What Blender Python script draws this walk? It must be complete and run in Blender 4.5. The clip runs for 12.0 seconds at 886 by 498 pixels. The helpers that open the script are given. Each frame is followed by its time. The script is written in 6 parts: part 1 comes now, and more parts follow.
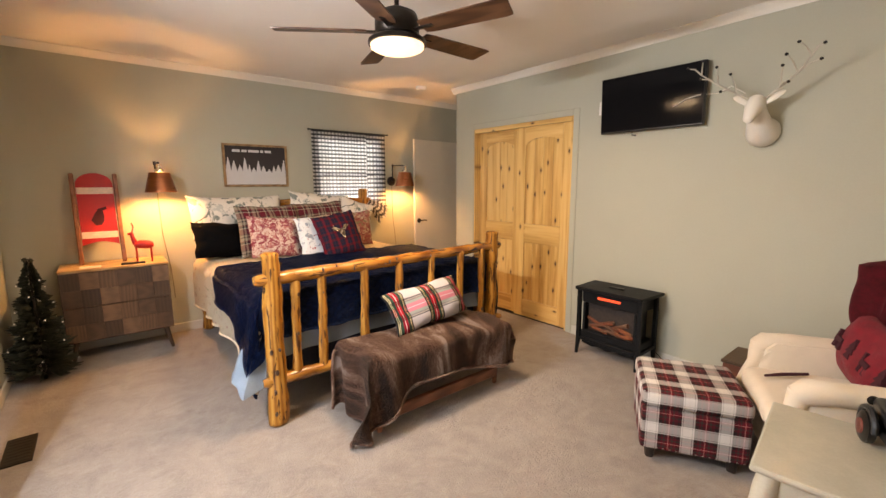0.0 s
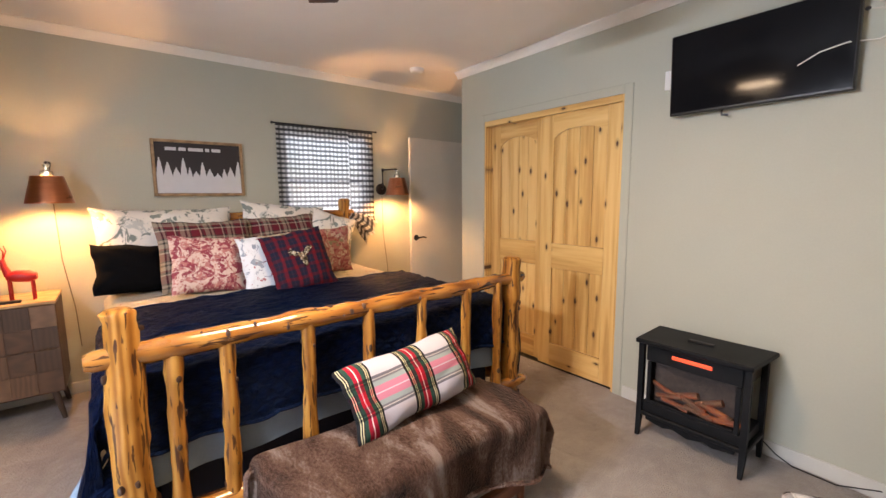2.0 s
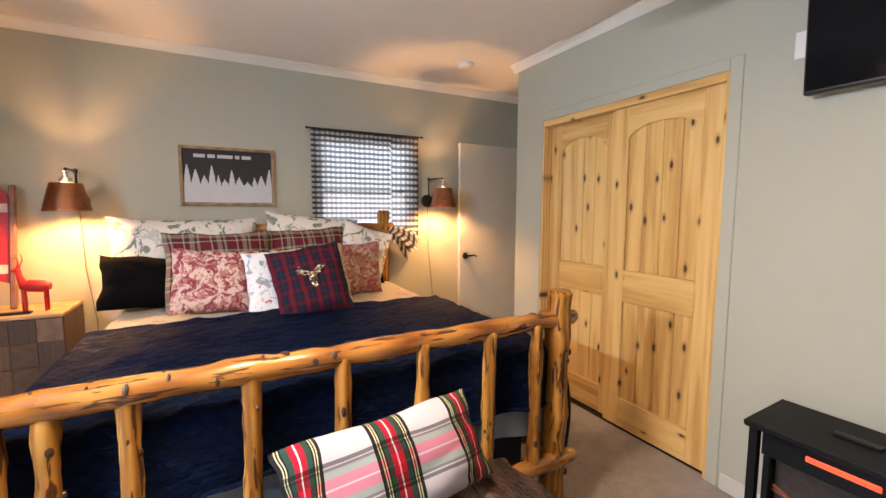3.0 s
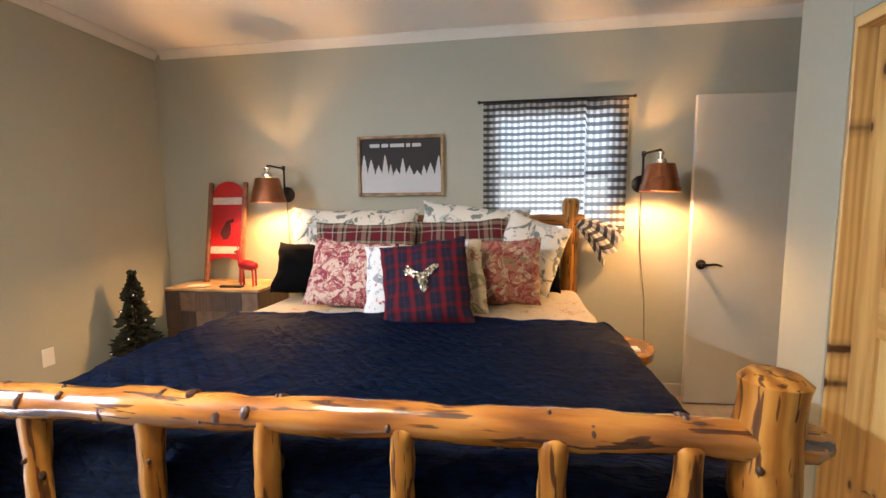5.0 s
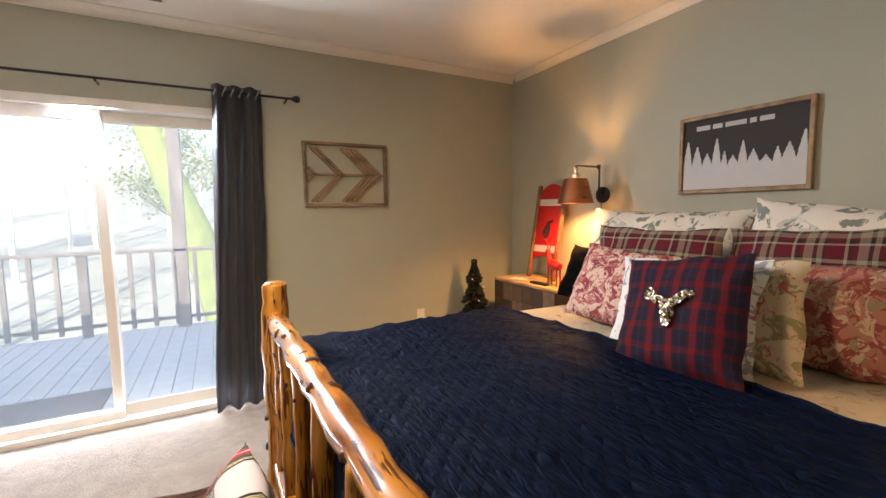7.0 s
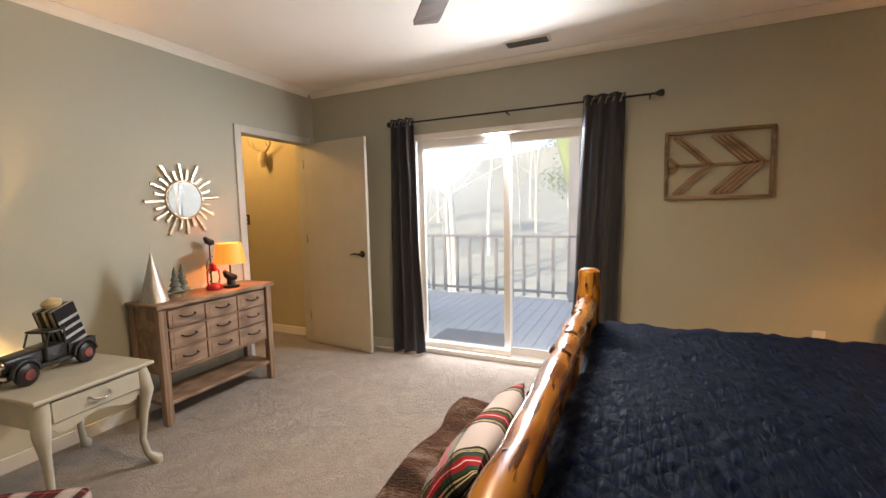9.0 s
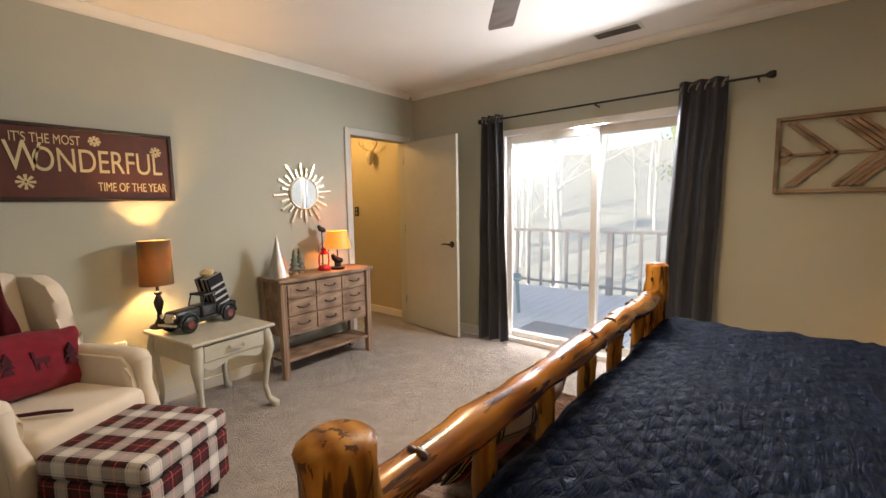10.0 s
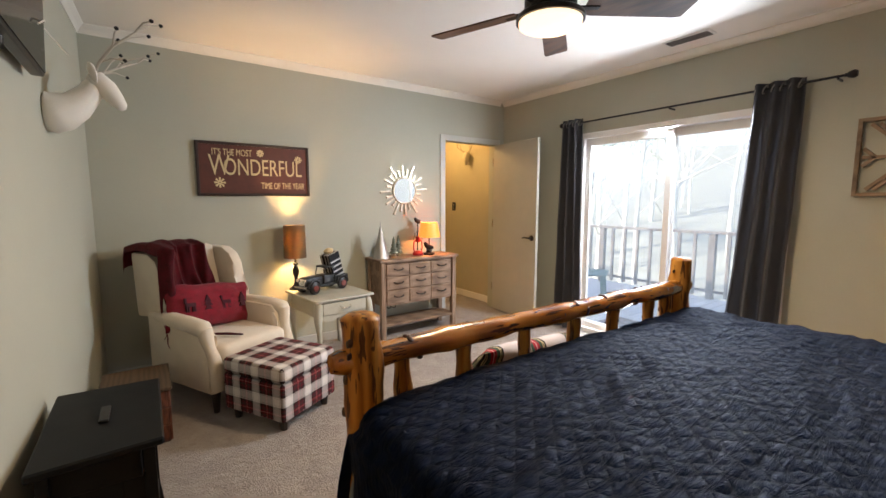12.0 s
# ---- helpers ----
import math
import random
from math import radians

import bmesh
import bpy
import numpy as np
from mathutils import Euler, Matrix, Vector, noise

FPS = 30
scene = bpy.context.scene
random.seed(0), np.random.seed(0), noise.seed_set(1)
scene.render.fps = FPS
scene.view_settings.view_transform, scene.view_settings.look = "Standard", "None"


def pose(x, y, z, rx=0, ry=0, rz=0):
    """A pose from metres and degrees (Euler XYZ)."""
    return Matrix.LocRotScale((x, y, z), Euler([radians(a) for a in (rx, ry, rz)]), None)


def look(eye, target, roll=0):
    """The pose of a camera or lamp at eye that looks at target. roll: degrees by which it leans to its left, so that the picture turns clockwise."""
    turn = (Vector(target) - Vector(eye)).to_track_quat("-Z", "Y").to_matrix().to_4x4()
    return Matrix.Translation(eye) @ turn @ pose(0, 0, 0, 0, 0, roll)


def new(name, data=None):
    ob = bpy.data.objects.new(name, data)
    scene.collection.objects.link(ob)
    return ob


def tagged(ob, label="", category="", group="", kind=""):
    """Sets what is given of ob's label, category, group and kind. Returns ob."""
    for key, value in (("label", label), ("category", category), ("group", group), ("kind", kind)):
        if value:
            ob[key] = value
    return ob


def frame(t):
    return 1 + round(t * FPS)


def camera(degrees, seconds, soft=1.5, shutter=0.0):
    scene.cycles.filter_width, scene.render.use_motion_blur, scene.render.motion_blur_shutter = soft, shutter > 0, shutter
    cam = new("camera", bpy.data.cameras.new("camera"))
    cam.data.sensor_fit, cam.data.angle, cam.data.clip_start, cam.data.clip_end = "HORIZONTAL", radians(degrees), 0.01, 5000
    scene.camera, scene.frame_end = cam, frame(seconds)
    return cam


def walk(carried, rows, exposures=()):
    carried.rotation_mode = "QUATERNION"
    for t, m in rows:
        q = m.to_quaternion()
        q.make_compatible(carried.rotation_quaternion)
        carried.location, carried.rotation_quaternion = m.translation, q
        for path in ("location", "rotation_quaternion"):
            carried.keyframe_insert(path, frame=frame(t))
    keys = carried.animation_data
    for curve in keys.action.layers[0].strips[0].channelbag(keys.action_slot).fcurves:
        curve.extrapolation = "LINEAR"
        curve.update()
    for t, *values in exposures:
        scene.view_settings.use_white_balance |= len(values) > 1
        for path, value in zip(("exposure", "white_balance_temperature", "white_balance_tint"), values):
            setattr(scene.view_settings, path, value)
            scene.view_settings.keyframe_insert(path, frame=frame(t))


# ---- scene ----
cam = camera(93.0, 12.0)
PATH = [
    (0, (0.061, 0.121, 1.455), (1.313, 1.649, 1.149), -0.2),
    (0.5, (0.217, 0.311, 1.437), (1.49, 1.824, 1.133), -0.4),
    (1, (0.45, 0.516, 1.441), (1.722, 2.03, 1.14), -0.6),
    (1.5, (0.623, 0.733, 1.411), (1.89, 2.255, 1.131), -0.3),
    (2, (0.817, 0.948, 1.413), (2.044, 2.507, 1.164), -0.5),
    (2.5, (1.089, 1.117, 1.407), (2.197, 2.769, 1.207), -0.2),
    (4.5, (2.022, 1.665, 1.379), (2.092, 3.651, 1.154), -0.2),
    (5, (2.198, 1.838, 1.354), (1.902, 3.806, 1.151), -0.5),
    (5.5, (2.361, 1.985, 1.355), (1.664, 3.846, 1.126), -0.9),
    (6, (2.544, 2.124, 1.343), (1.422, 3.763, 1.105), -0.7),
    (6.5, (2.628, 2.257, 1.343), (1.178, 3.623, 1.154), -1.0),
    (7, (2.685, 2.423, 1.354), (0.931, 3.366, 1.172), -0.8),
    (7.5, (2.741, 2.572, 1.373), (0.78, 2.912, 1.18), -0.5),
    (9.5, (2.976, 2.936, 1.363), (1.291, 1.876, 1.171), -1.2),
    (10, (2.993, 3.093, 1.353), (1.454, 1.831, 1.146), -0.9),
    (10.5, (3.028, 3.226, 1.363), (1.622, 1.823, 1.132), -0.8),
    (11, (3.078, 3.389, 1.369), (1.785, 1.883, 1.124), -0.4),
    (11.5, (3.127, 3.54, 1.363), (1.914, 1.968, 1.127), -0.2),
    (12, (3.148, 3.715, 1.366), (2.002, 2.091, 1.14), -0.0),
]
walk(cam, [(t, look(eye, target, roll)) for t, eye, target, roll in PATH], exposures=[(0.0, 2.05, 8300, 24), (0.6, 2.05, 6950, 24), (2.5, 2.12, 6800, 23), (4.5, 2.22, 6400, 16), (6.0, 2.22, 6350, 15), (7.5, 1.85, 7600, 20), (9.5, 1.6, 7800, 20), (12.0, 1.85, 6950, 18)])

# ---- light ----
world = bpy.data.worlds.new("daylight")
scene.world = world
world.use_nodes = True
wn = world.node_tree.nodes
sky = wn.new("ShaderNodeTexSky")
sky.sky_type, sky.sun_disc = "NISHITA", False
sky.sun_elevation, sky.sun_rotation = radians(40), radians(114)
wn["Background"].inputs["Strength"].default_value = 0.115
world.node_tree.links.new(sky.outputs[0], wn["Background"].inputs["Color"])


def lamp(name, kind, place, watts, colour, size=0.1, target=None, size_y=None):
    data = bpy.data.lights.new(name, kind)
    data.energy, data.color = watts, colour
    if kind == "SUN":
        data.angle = size
    elif kind == "AREA":
        data.size = size
        if size_y:
            data.shape, data.size_y = "RECTANGLE", size_y
    else:
        data.shadow_soft_size = size
    ob = new(name, data)
    ob.matrix_world = look(place, target) if target else Matrix.Translation(place)
    return ob


WARM = (1.0, 0.66, 0.32)
lamp("sun_light", "SUN", (6, -4, 12), 1.9, (1.0, 0.95, 0.86), radians(0.5), target=(6 - 7.5, -4 + 3.4, 12 - 6.9))
lamp("slider_daylight", "AREA", (-0.585, 1.76, 1.988), 44, (0.72, 0.86, 1.0), 1.25, (3.0, 1.3, 0.0), 0.02)
lamp("slider_deck_bounce", "AREA", (-0.585, 1.81, 0.075), 5, (0.84, 0.92, 1.0), 1.62, (2.2, 1.81, 1.5), 0.06)
lamp("window_daylight", "AREA", (2.52, 5.0, 1.55), 1.3, (0.85, 0.92, 1.0), 0.8, (2.5, 3, 1.2), 0.9)
lamp("fan_lamp_light", "AREA", (1.475, 2.25, 2.185), 10.5, (1.0, 0.78, 0.5), 0.26, (1.475, 2.25, 0))
lamp("hall_light", "POINT", (0.1, -1.1, 2.3), 9.5, (1.0, 0.66, 0.26), 0.1)

# ---- materials ----


def nodes_of(name, rough=0.6, metal=0.0):
    m = bpy.data.materials.new(name)
    m.use_nodes = True
    t = m.node_tree
    b = t.nodes["Principled BSDF"]
    b.inputs["Roughness"].default_value, b.inputs["Metallic"].default_value = rough, metal
    return m, t, b


def node(t, kind, **inputs):
    n = t.nodes.new("ShaderNode" + kind)
    for k, v in inputs.items():
        n.inputs[k.replace("_", " ")].default_value = v
    return n


def coords(t, kind="Object", scale=(1, 1, 1)):
    c = t.nodes.new("ShaderNodeTexCoord")
    m = node(t, "Mapping")
    m.inputs["Scale"].default_value = scale
    t.links.new(c.outputs[kind], m.inputs["Vector"])
    return m.outputs[0]


def ramp(t, fac, stops, constant=False):
    r = t.nodes.new("ShaderNodeValToRGB")
    r.color_ramp.interpolation = "CONSTANT" if constant else "LINEAR"
    e = r.color_ramp.elements
    while len(e) < len(stops):
        e.new(0.5)
    for el, (p, c) in zip(e, stops):
        el.position, el.color = p, (*c, 1)
    t.links.new(fac, r.inputs[0])
    return r.outputs[0]


def mix(t, fac, a, b, mode="MIX"):
    n = t.nodes.new("ShaderNodeMix")
    n.data_type, n.blend_type = "RGBA", mode
    for i, v in ((0, fac), (6, a), (7, b)):
        if isinstance(v, (int, float)):
            n.inputs[i].default_value = v
        elif isinstance(v, tuple):
            n.inputs[i].default_value = (*v, 1)
        else:
            t.links.new(v, n.inputs[i])
    return n.outputs[2]


def math_node(t, op, a, b=0.0):
    n = t.nodes.new("ShaderNodeMath")
    n.operation = op
    for i, v in ((0, a), (1, b)):
        if isinstance(v, (int, float)):
            n.inputs[i].default_value = v
        else:
            t.links.new(v, n.inputs[i])
    return n.outputs[0]


def noise_fac(t, vec, scale, detail=3.0, rough=0.6, distort=0.0):
    n = node(t, "TexNoise", Scale=scale, Detail=detail, Roughness=rough, Distortion=distort)
    t.links.new(vec, n.inputs["Vector"])
    return n.outputs["Fac"]


def bump(t, b, height, strength=0.2, distance=0.01):
    n = node(t, "Bump", Strength=strength, Distance=distance)
    t.links.new(height, n.inputs["Height"])
    t.links.new(n.outputs[0], b.inputs["Normal"])


def plain(name, colour, rough=0.6, metal=0.0, vary=0.12, scale=6.0, grain=120.0, relief=0.08, sheen=0.0, stretch=(1, 1, 1)):
    """Paint, cloth, metal or plastic: one colour with soft stains and a fine grain."""
    m, t, b = nodes_of(name, rough, metal)
    v = coords(t, "Object", stretch)
    big, fine = noise_fac(t, v, scale), noise_fac(t, v, grain, 2.0)
    lo, hi = tuple(c * (1 - vary) for c in colour), tuple(min(1, c * (1 + vary)) for c in colour)
    c = mix(t, 0.3, ramp(t, big, ((0.3, lo), (0.7, hi))), ramp(t, fine, ((0.3, lo), (0.7, hi))))
    t.links.new(c, b.inputs["Base Color"])
    t.links.new(math_node(t, "ADD", math_node(t, "MULTIPLY", big, 0.16), rough - 0.08), b.inputs["Roughness"])
    bump(t, b, fine, relief, 0.004)
    if sheen:
        b.inputs["Sheen Weight"].default_value = sheen
    return m


def wood(name, dark, mid, light, rough=0.45, grain=(9, 9, 0.8), knots=0.0, kscale=5.0, coat=0.0, rings=14.0, streaks=0.0, flat=False):
    """Timber whose grain runs along the axis with the small number."""
    m, t, b = nodes_of(name, rough)
    v = coords(t, "Object", grain)
    flow = noise_fac(t, v, 2.2, 4.0, 0.55, 0.6)
    w = node(t, "TexWave", Scale=rings / 10, Distortion=7.0, Detail=3.0)
    t.links.new(v, w.inputs["Vector"])
    fine = noise_fac(t, v, 22.0, 2.0)
    f = math_node(t, "ADD", math_node(t, "MULTIPLY", flow, 0.6), math_node(t, "MULTIPLY", w.outputs["Fac"], 0.3))
    c = ramp(t, math_node(t, "ADD", f, math_node(t, "MULTIPLY", fine, 0.12)), ((0.25, dark), (0.5, mid), (0.78, light)))
    if knots:
        kv = coords(t, "Object", tuple(0.45 if g < 2 else 1 for g in grain))
        k = node(t, "TexVoronoi", Scale=kscale, Randomness=1.0)
        if flat:
            k.voronoi_dimensions = "2D"
            sp, cb = node(t, "SeparateXYZ"), node(t, "CombineXYZ")
            t.links.new(kv, sp.inputs[0])
            t.links.new(sp.outputs[1], cb.inputs[0])
            t.links.new(sp.outputs[2], cb.inputs[1])
            kv = cb.outputs[0]
        t.links.new(kv, k.inputs["Vector"])
        spot = ramp(t, math_node(t, "ADD", k.outputs["Distance"], math_node(t, "MULTIPLY", flow, 0.06)), ((knots * 0.75, (1, 1, 1)), (knots, (0.35, 0.35, 0.35)), (knots * 1.7, (0, 0, 0))))
        c = mix(t, spot, c, (0.07, 0.025, 0.008))
    if streaks:
        sv = coords(t, "Object", tuple(g * streaks for g in grain))
        sf = noise_fac(t, sv, 4.6, 2.0, 0.5, 0.3)
        c = mix(t, ramp(t, sf, ((0.585, (0, 0, 0)), (0.615, (0.85, 0.85, 0.85)), (0.72, (1, 1, 1)))), c, (0.05, 0.018, 0.008))
    t.links.new(c, b.inputs["Base Color"])
    t.links.new(math_node(t, "ADD", math_node(t, "MULTIPLY", flow, 0.25), rough - 0.12), b.inputs["Roughness"])
    b.inputs["Coat Weight"].default_value = coat
    b.inputs["Coat Roughness"].default_value = 0.18
    bump(t, b, f, 0.12, 0.004)
    return m


def plaid(name, size, stops_x, stops_y=None, rough=0.85, relief=0.25, dyed=False):
    """Woven tartan: the same set of stripes across and along, by the cloth's own UVs in metres."""
    m, t, b = nodes_of(name, rough)
    s = node(t, "SeparateXYZ")
    t.links.new(coords(t, "UV", (1 / size, 1 / size, 1)), s.inputs[0])
    xs = ramp(t, math_node(t, "FRACT", s.outputs[0]), stops_x, True)
    ys = ramp(t, math_node(t, "FRACT", s.outputs[1]), stops_y or stops_x, True)
    c = mix(t, 1.0, xs, ys, "MULTIPLY") if dyed else mix(t, 0.5, xs, ys)
    v = coords(t, "UV", (1, 1, 1))
    fine = noise_fac(t, v, 350.0, 2.0)
    c = mix(t, 0.35, c, mix(t, 1.0, c, ramp(t, fine, ((0.25, (0.6, 0.6, 0.6)), (0.75, (1.25, 1.25, 1.25)))), "MULTIPLY"))
    t.links.new(c, b.inputs["Base Color"])
    b.inputs["Specular IOR Level"].default_value = 0.2
    bump(t, b, fine, relief, 0.003)
    return m


def printed(name, ground, inks, scale=9.0, cover=0.5, rough=0.85):
    """Printed cotton: blotchy motifs in a few inks on a pale ground."""
    m, t, b = nodes_of(name, rough)
    v = coords(t, "UV", (1, 1, 1))
    c = ground
    for i, (ink, amount) in enumerate(inks):
        off = node(t, "Mapping")
        off.inputs["Location"].default_value = (3.1 * i, 1.7 * i, 0)
        t.links.new(v, off.inputs["Vector"])
        f = noise_fac(t, off.outputs[0], scale * (1 + 0.35 * i), 5.0, 0.62, 1.4)
        edge = 0.5 + (0.5 - amount) * 0.45
        c = mix(t, ramp(t, f, ((edge - 0.015, (0, 0, 0)), (edge + 0.015, (1, 1, 1)))), c, ink)
    t.links.new(c, b.inputs["Base Color"])
    bump(t, b, noise_fac(t, v, 300.0, 2.0), 0.15, 0.003)
    return m


def glow(name, colour, strength):
    m, t, b = nodes_of(name, 0.5)
    b.inputs["Base Color"].default_value = (*colour, 1)
    b.inputs["Emission Color"].default_value, b.inputs["Emission Strength"].default_value = (*colour, 1), strength
    return m


def glass(name, rough=0.0):
    m, t, b = nodes_of(name, rough)
    b.inputs["Base Color"].default_value = (0.97, 0.99, 0.98, 1)
    b.inputs["Transmission Weight"].default_value, b.inputs["IOR"].default_value = 1.0, 1.02
    return m


WALL = plain("wall paint, warm grey", (0.405, 0.402, 0.322), 0.75, vary=0.04, scale=1.5, grain=90, relief=0.1)
CEIL = plain("ceiling paint", (0.86, 0.81, 0.745), 0.8, vary=0.04, scale=1.2, grain=160, relief=0.12)
TRIM = plain("white trim paint", (0.76, 0.72, 0.64), 0.45, vary=0.04, relief=0.03)
DOORP = plain("cream door paint", (0.56, 0.53, 0.45), 0.5, vary=0.04, relief=0.03)
DOORD = plain("greige hall door paint", (0.42, 0.40, 0.33), 0.5, vary=0.05, relief=0.03)
HALLP = plain("hall wall paint", (0.44, 0.38, 0.25), 0.7, vary=0.04)
GREYTRIM = plain("grey painted casing", (0.50, 0.49, 0.44), 0.5, vary=0.04)


def carpet_material():
    m, t, b = nodes_of("cut pile carpet", 0.95)
    v = coords(t)
    big, mid, fine = noise_fac(t, v, 1.6, 4.0), noise_fac(t, v, 22.0, 5.0, 0.75), noise_fac(t, v, 130.0, 3.0)
    a = ramp(t, big, ((0.3, (0.24, 0.20, 0.165)), (0.7, (0.33, 0.28, 0.24))))
    c = mix(t, 0.62, a, ramp(t, mid, ((0.34, (0.17, 0.135, 0.11)), (0.66, (0.40, 0.345, 0.30)))))
    blot = noise_fac(t, v, 6.5, 5.0, 0.7, 0.6)
    c = mix(t, 0.42, c, ramp(t, blot, ((0.38, (0.19, 0.155, 0.135)), (0.62, (0.48, 0.42, 0.37)))))
    c = mix(t, 0.40, c, ramp(t, fine, ((0.3, (0.13, 0.105, 0.085)), (0.7, (0.45, 0.39, 0.34)))))
    t.links.new(c, b.inputs["Base Color"])
    b.inputs["Sheen Weight"].default_value = 0.3
    bump(t, b, math_node(t, "ADD", fine, math_node(t, "MULTIPLY", mid, 1.6)), 0.9, 0.02)
    return m


CARPET = carpet_material()
LOG = wood("varnished cedar log", (0.15, 0.052, 0.008), (0.32, 0.135, 0.023), (0.46, 0.24, 0.056), 0.4, (7, 7, 0.7), 0.10, 11.0, 0.12, streaks=2.1)
LOGX = wood("varnished cedar log rail", (0.13, 0.042, 0.007), (0.31, 0.118, 0.018), (0.45, 0.215, 0.045), 0.24, (0.7, 7, 7), 0.11, 11.0, 0.7, streaks=2.0)
LOGY = wood("varnished cedar side rail", (0.16, 0.06, 0.015), (0.38, 0.17, 0.04), (0.55, 0.30, 0.09), 0.35, (7, 0.7, 7), 0.12, 8.0, 0.4)
LOG.node_tree.nodes["Principled BSDF"].inputs["Specular IOR Level"].default_value = 0.2
LOG.node_tree.nodes["Principled BSDF"].inputs["Coat Weight"].default_value = 0.0
BLACKKNOT = plain("dark knot wood", (0.045, 0.02, 0.01), 0.4, vary=0.3)
PINE = wood("knotty pine, clear lacquer", (0.48, 0.25, 0.07), (0.66, 0.40, 0.135), (0.76, 0.52, 0.21), 0.35, (8, 8, 0.55), 0.095, 6.0, 0.35, flat=True)
PINEY = wood("knotty pine rail, clear lacquer", (0.48, 0.25, 0.07), (0.66, 0.40, 0.135), (0.76, 0.52, 0.21), 0.35, (8, 0.55, 8), 0.07, 5.0, 0.35, flat=True)
BLACK = plain("black satin metal", (0.012, 0.011, 0.011), 0.38, 0.3, vary=0.2)
BLACKP = plain("black painted wood", (0.007, 0.0075, 0.0085), 0.5, vary=0.25)
BLACKP.node_tree.nodes["Principled BSDF"].inputs["Specular IOR Level"].default_value = 0.15
BRONZE = plain("oil rubbed bronze", (0.03, 0.024, 0.02), 0.35, 0.8, vary=0.25)
COPPER = plain("brushed copper", (0.40, 0.155, 0.075), 0.3, 1.0, vary=0.15, stretch=(1, 1, 6))
PEWTER = plain("brushed pewter", (0.36, 0.35, 0.33), 0.45, 0.9, vary=0.25, scale=20, stretch=(1, 1, 0.2))
CHROME = plain("polished nickel", (0.7, 0.68, 0.64), 0.18, 1.0, vary=0.08)
GREYCLOTH = plain("charcoal curtain cloth", (0.075, 0.077, 0.088), 0.9, vary=0.15, grain=300, relief=0.2, sheen=0.2)
LINEN = plain("cream upholstery linen", (0.62, 0.54, 0.43), 0.9, vary=0.08, grain=320, relief=0.25, sheen=0.2)
SHEET = plain("pale blue bed sheet", (0.33, 0.44, 0.55), 0.9, vary=0.08, scale=12)
VINYL = plain("white vinyl frame", (0.74, 0.72, 0.68), 0.35, vary=0.03)
GLASS = glass("window glass")


def glare_glass():
    """Glass with an uneven pale translucent layer that puts the daylight's glare and haze into the pane."""
    m = glass("door glass with glare veil")
    t = m.node_tree
    # pale translucent layer imitates glare and washes out the view behind
    veil = node(t, "BsdfTranslucent")
    veil.inputs["Color"].default_value = (0.86, 0.92, 0.95, 1)
    n = noise_fac(t, coords(t), 3.0, 5.0)
    ms = node(t, "MixShader")
    t.links.new(math_node(t, "ADD", math_node(t, "MULTIPLY", n, 0.16), 0.10), ms.inputs[0])
    t.links.new(t.nodes["Principled BSDF"].outputs[0], ms.inputs[1])
    t.links.new(veil.outputs[0], ms.inputs[2])
    t.links.new(ms.outputs[0], t.nodes["Material Output"].inputs["Surface"])
    return m


DOOR_GLASS = glare_glass()

# ---- building tools ----


def part(name, bm, material, parent=None, label="", smooth=False, kind=""):
    """Links a bmesh as one mesh object; faces get UVs in metres by their facing unless the bmesh has its own."""
    bmesh.ops.recalc_face_normals(bm, faces=bm.faces)
    if not bm.loops.layers.uv:
        uv = bm.loops.layers.uv.new("UVMap")
        for f in bm.faces:
            n = f.normal
            k = max(range(3), key=lambda i: abs(n[i]))
            a, b = ((1, 2), (0, 2), (0, 1))[k]
            for l in f.loops:
                l[uv].uv = (l.vert.co[a], l.vert.co[b])
    if smooth:
        for f in bm.faces:
            f.smooth = True
    data = bpy.data.meshes.new(name)
    bm.to_mesh(data)
    bm.free()
    data.materials.append(material)
    if smooth:
        data.set_sharp_from_angle(angle=radians(50))
    ob = new(name, data)
    if parent:
        ob.parent = parent
    return tagged(ob, label, kind=kind)


def thing(name, label, category, at=None, group=""):
    ob = new(name)
    ob.empty_display_size = 0.1
    if at is not None:
        ob.matrix_world = at
    return tagged(ob, label, category, group)


def box(x0, x1, y0, y1, z0, z1, bevel=0.0, bm=None, seg=1):
    own = bm is None
    b = bmesh.new()
    bmesh.ops.create_cube(b, size=1)
    for v in b.verts:
        v.co = Vector((x0 + (v.co.x + 0.5) * (x1 - x0), y0 + (v.co.y + 0.5) * (y1 - y0), z0 + (v.co.z + 0.5) * (z1 - z0)))
    if bevel:
        bmesh.ops.bevel(b, geom=b.edges[:], offset=bevel, segments=seg, affect="EDGES", profile=0.5)
    return b if own else join(bm, b)


def join(bm, other, m=None):
    if m is not None:
        other.transform(m)
    me = bpy.data.meshes.new("tmp")
    other.to_mesh(me)
    other.free()
    bm.from_mesh(me)
    bpy.data.meshes.remove(me)
    return bm


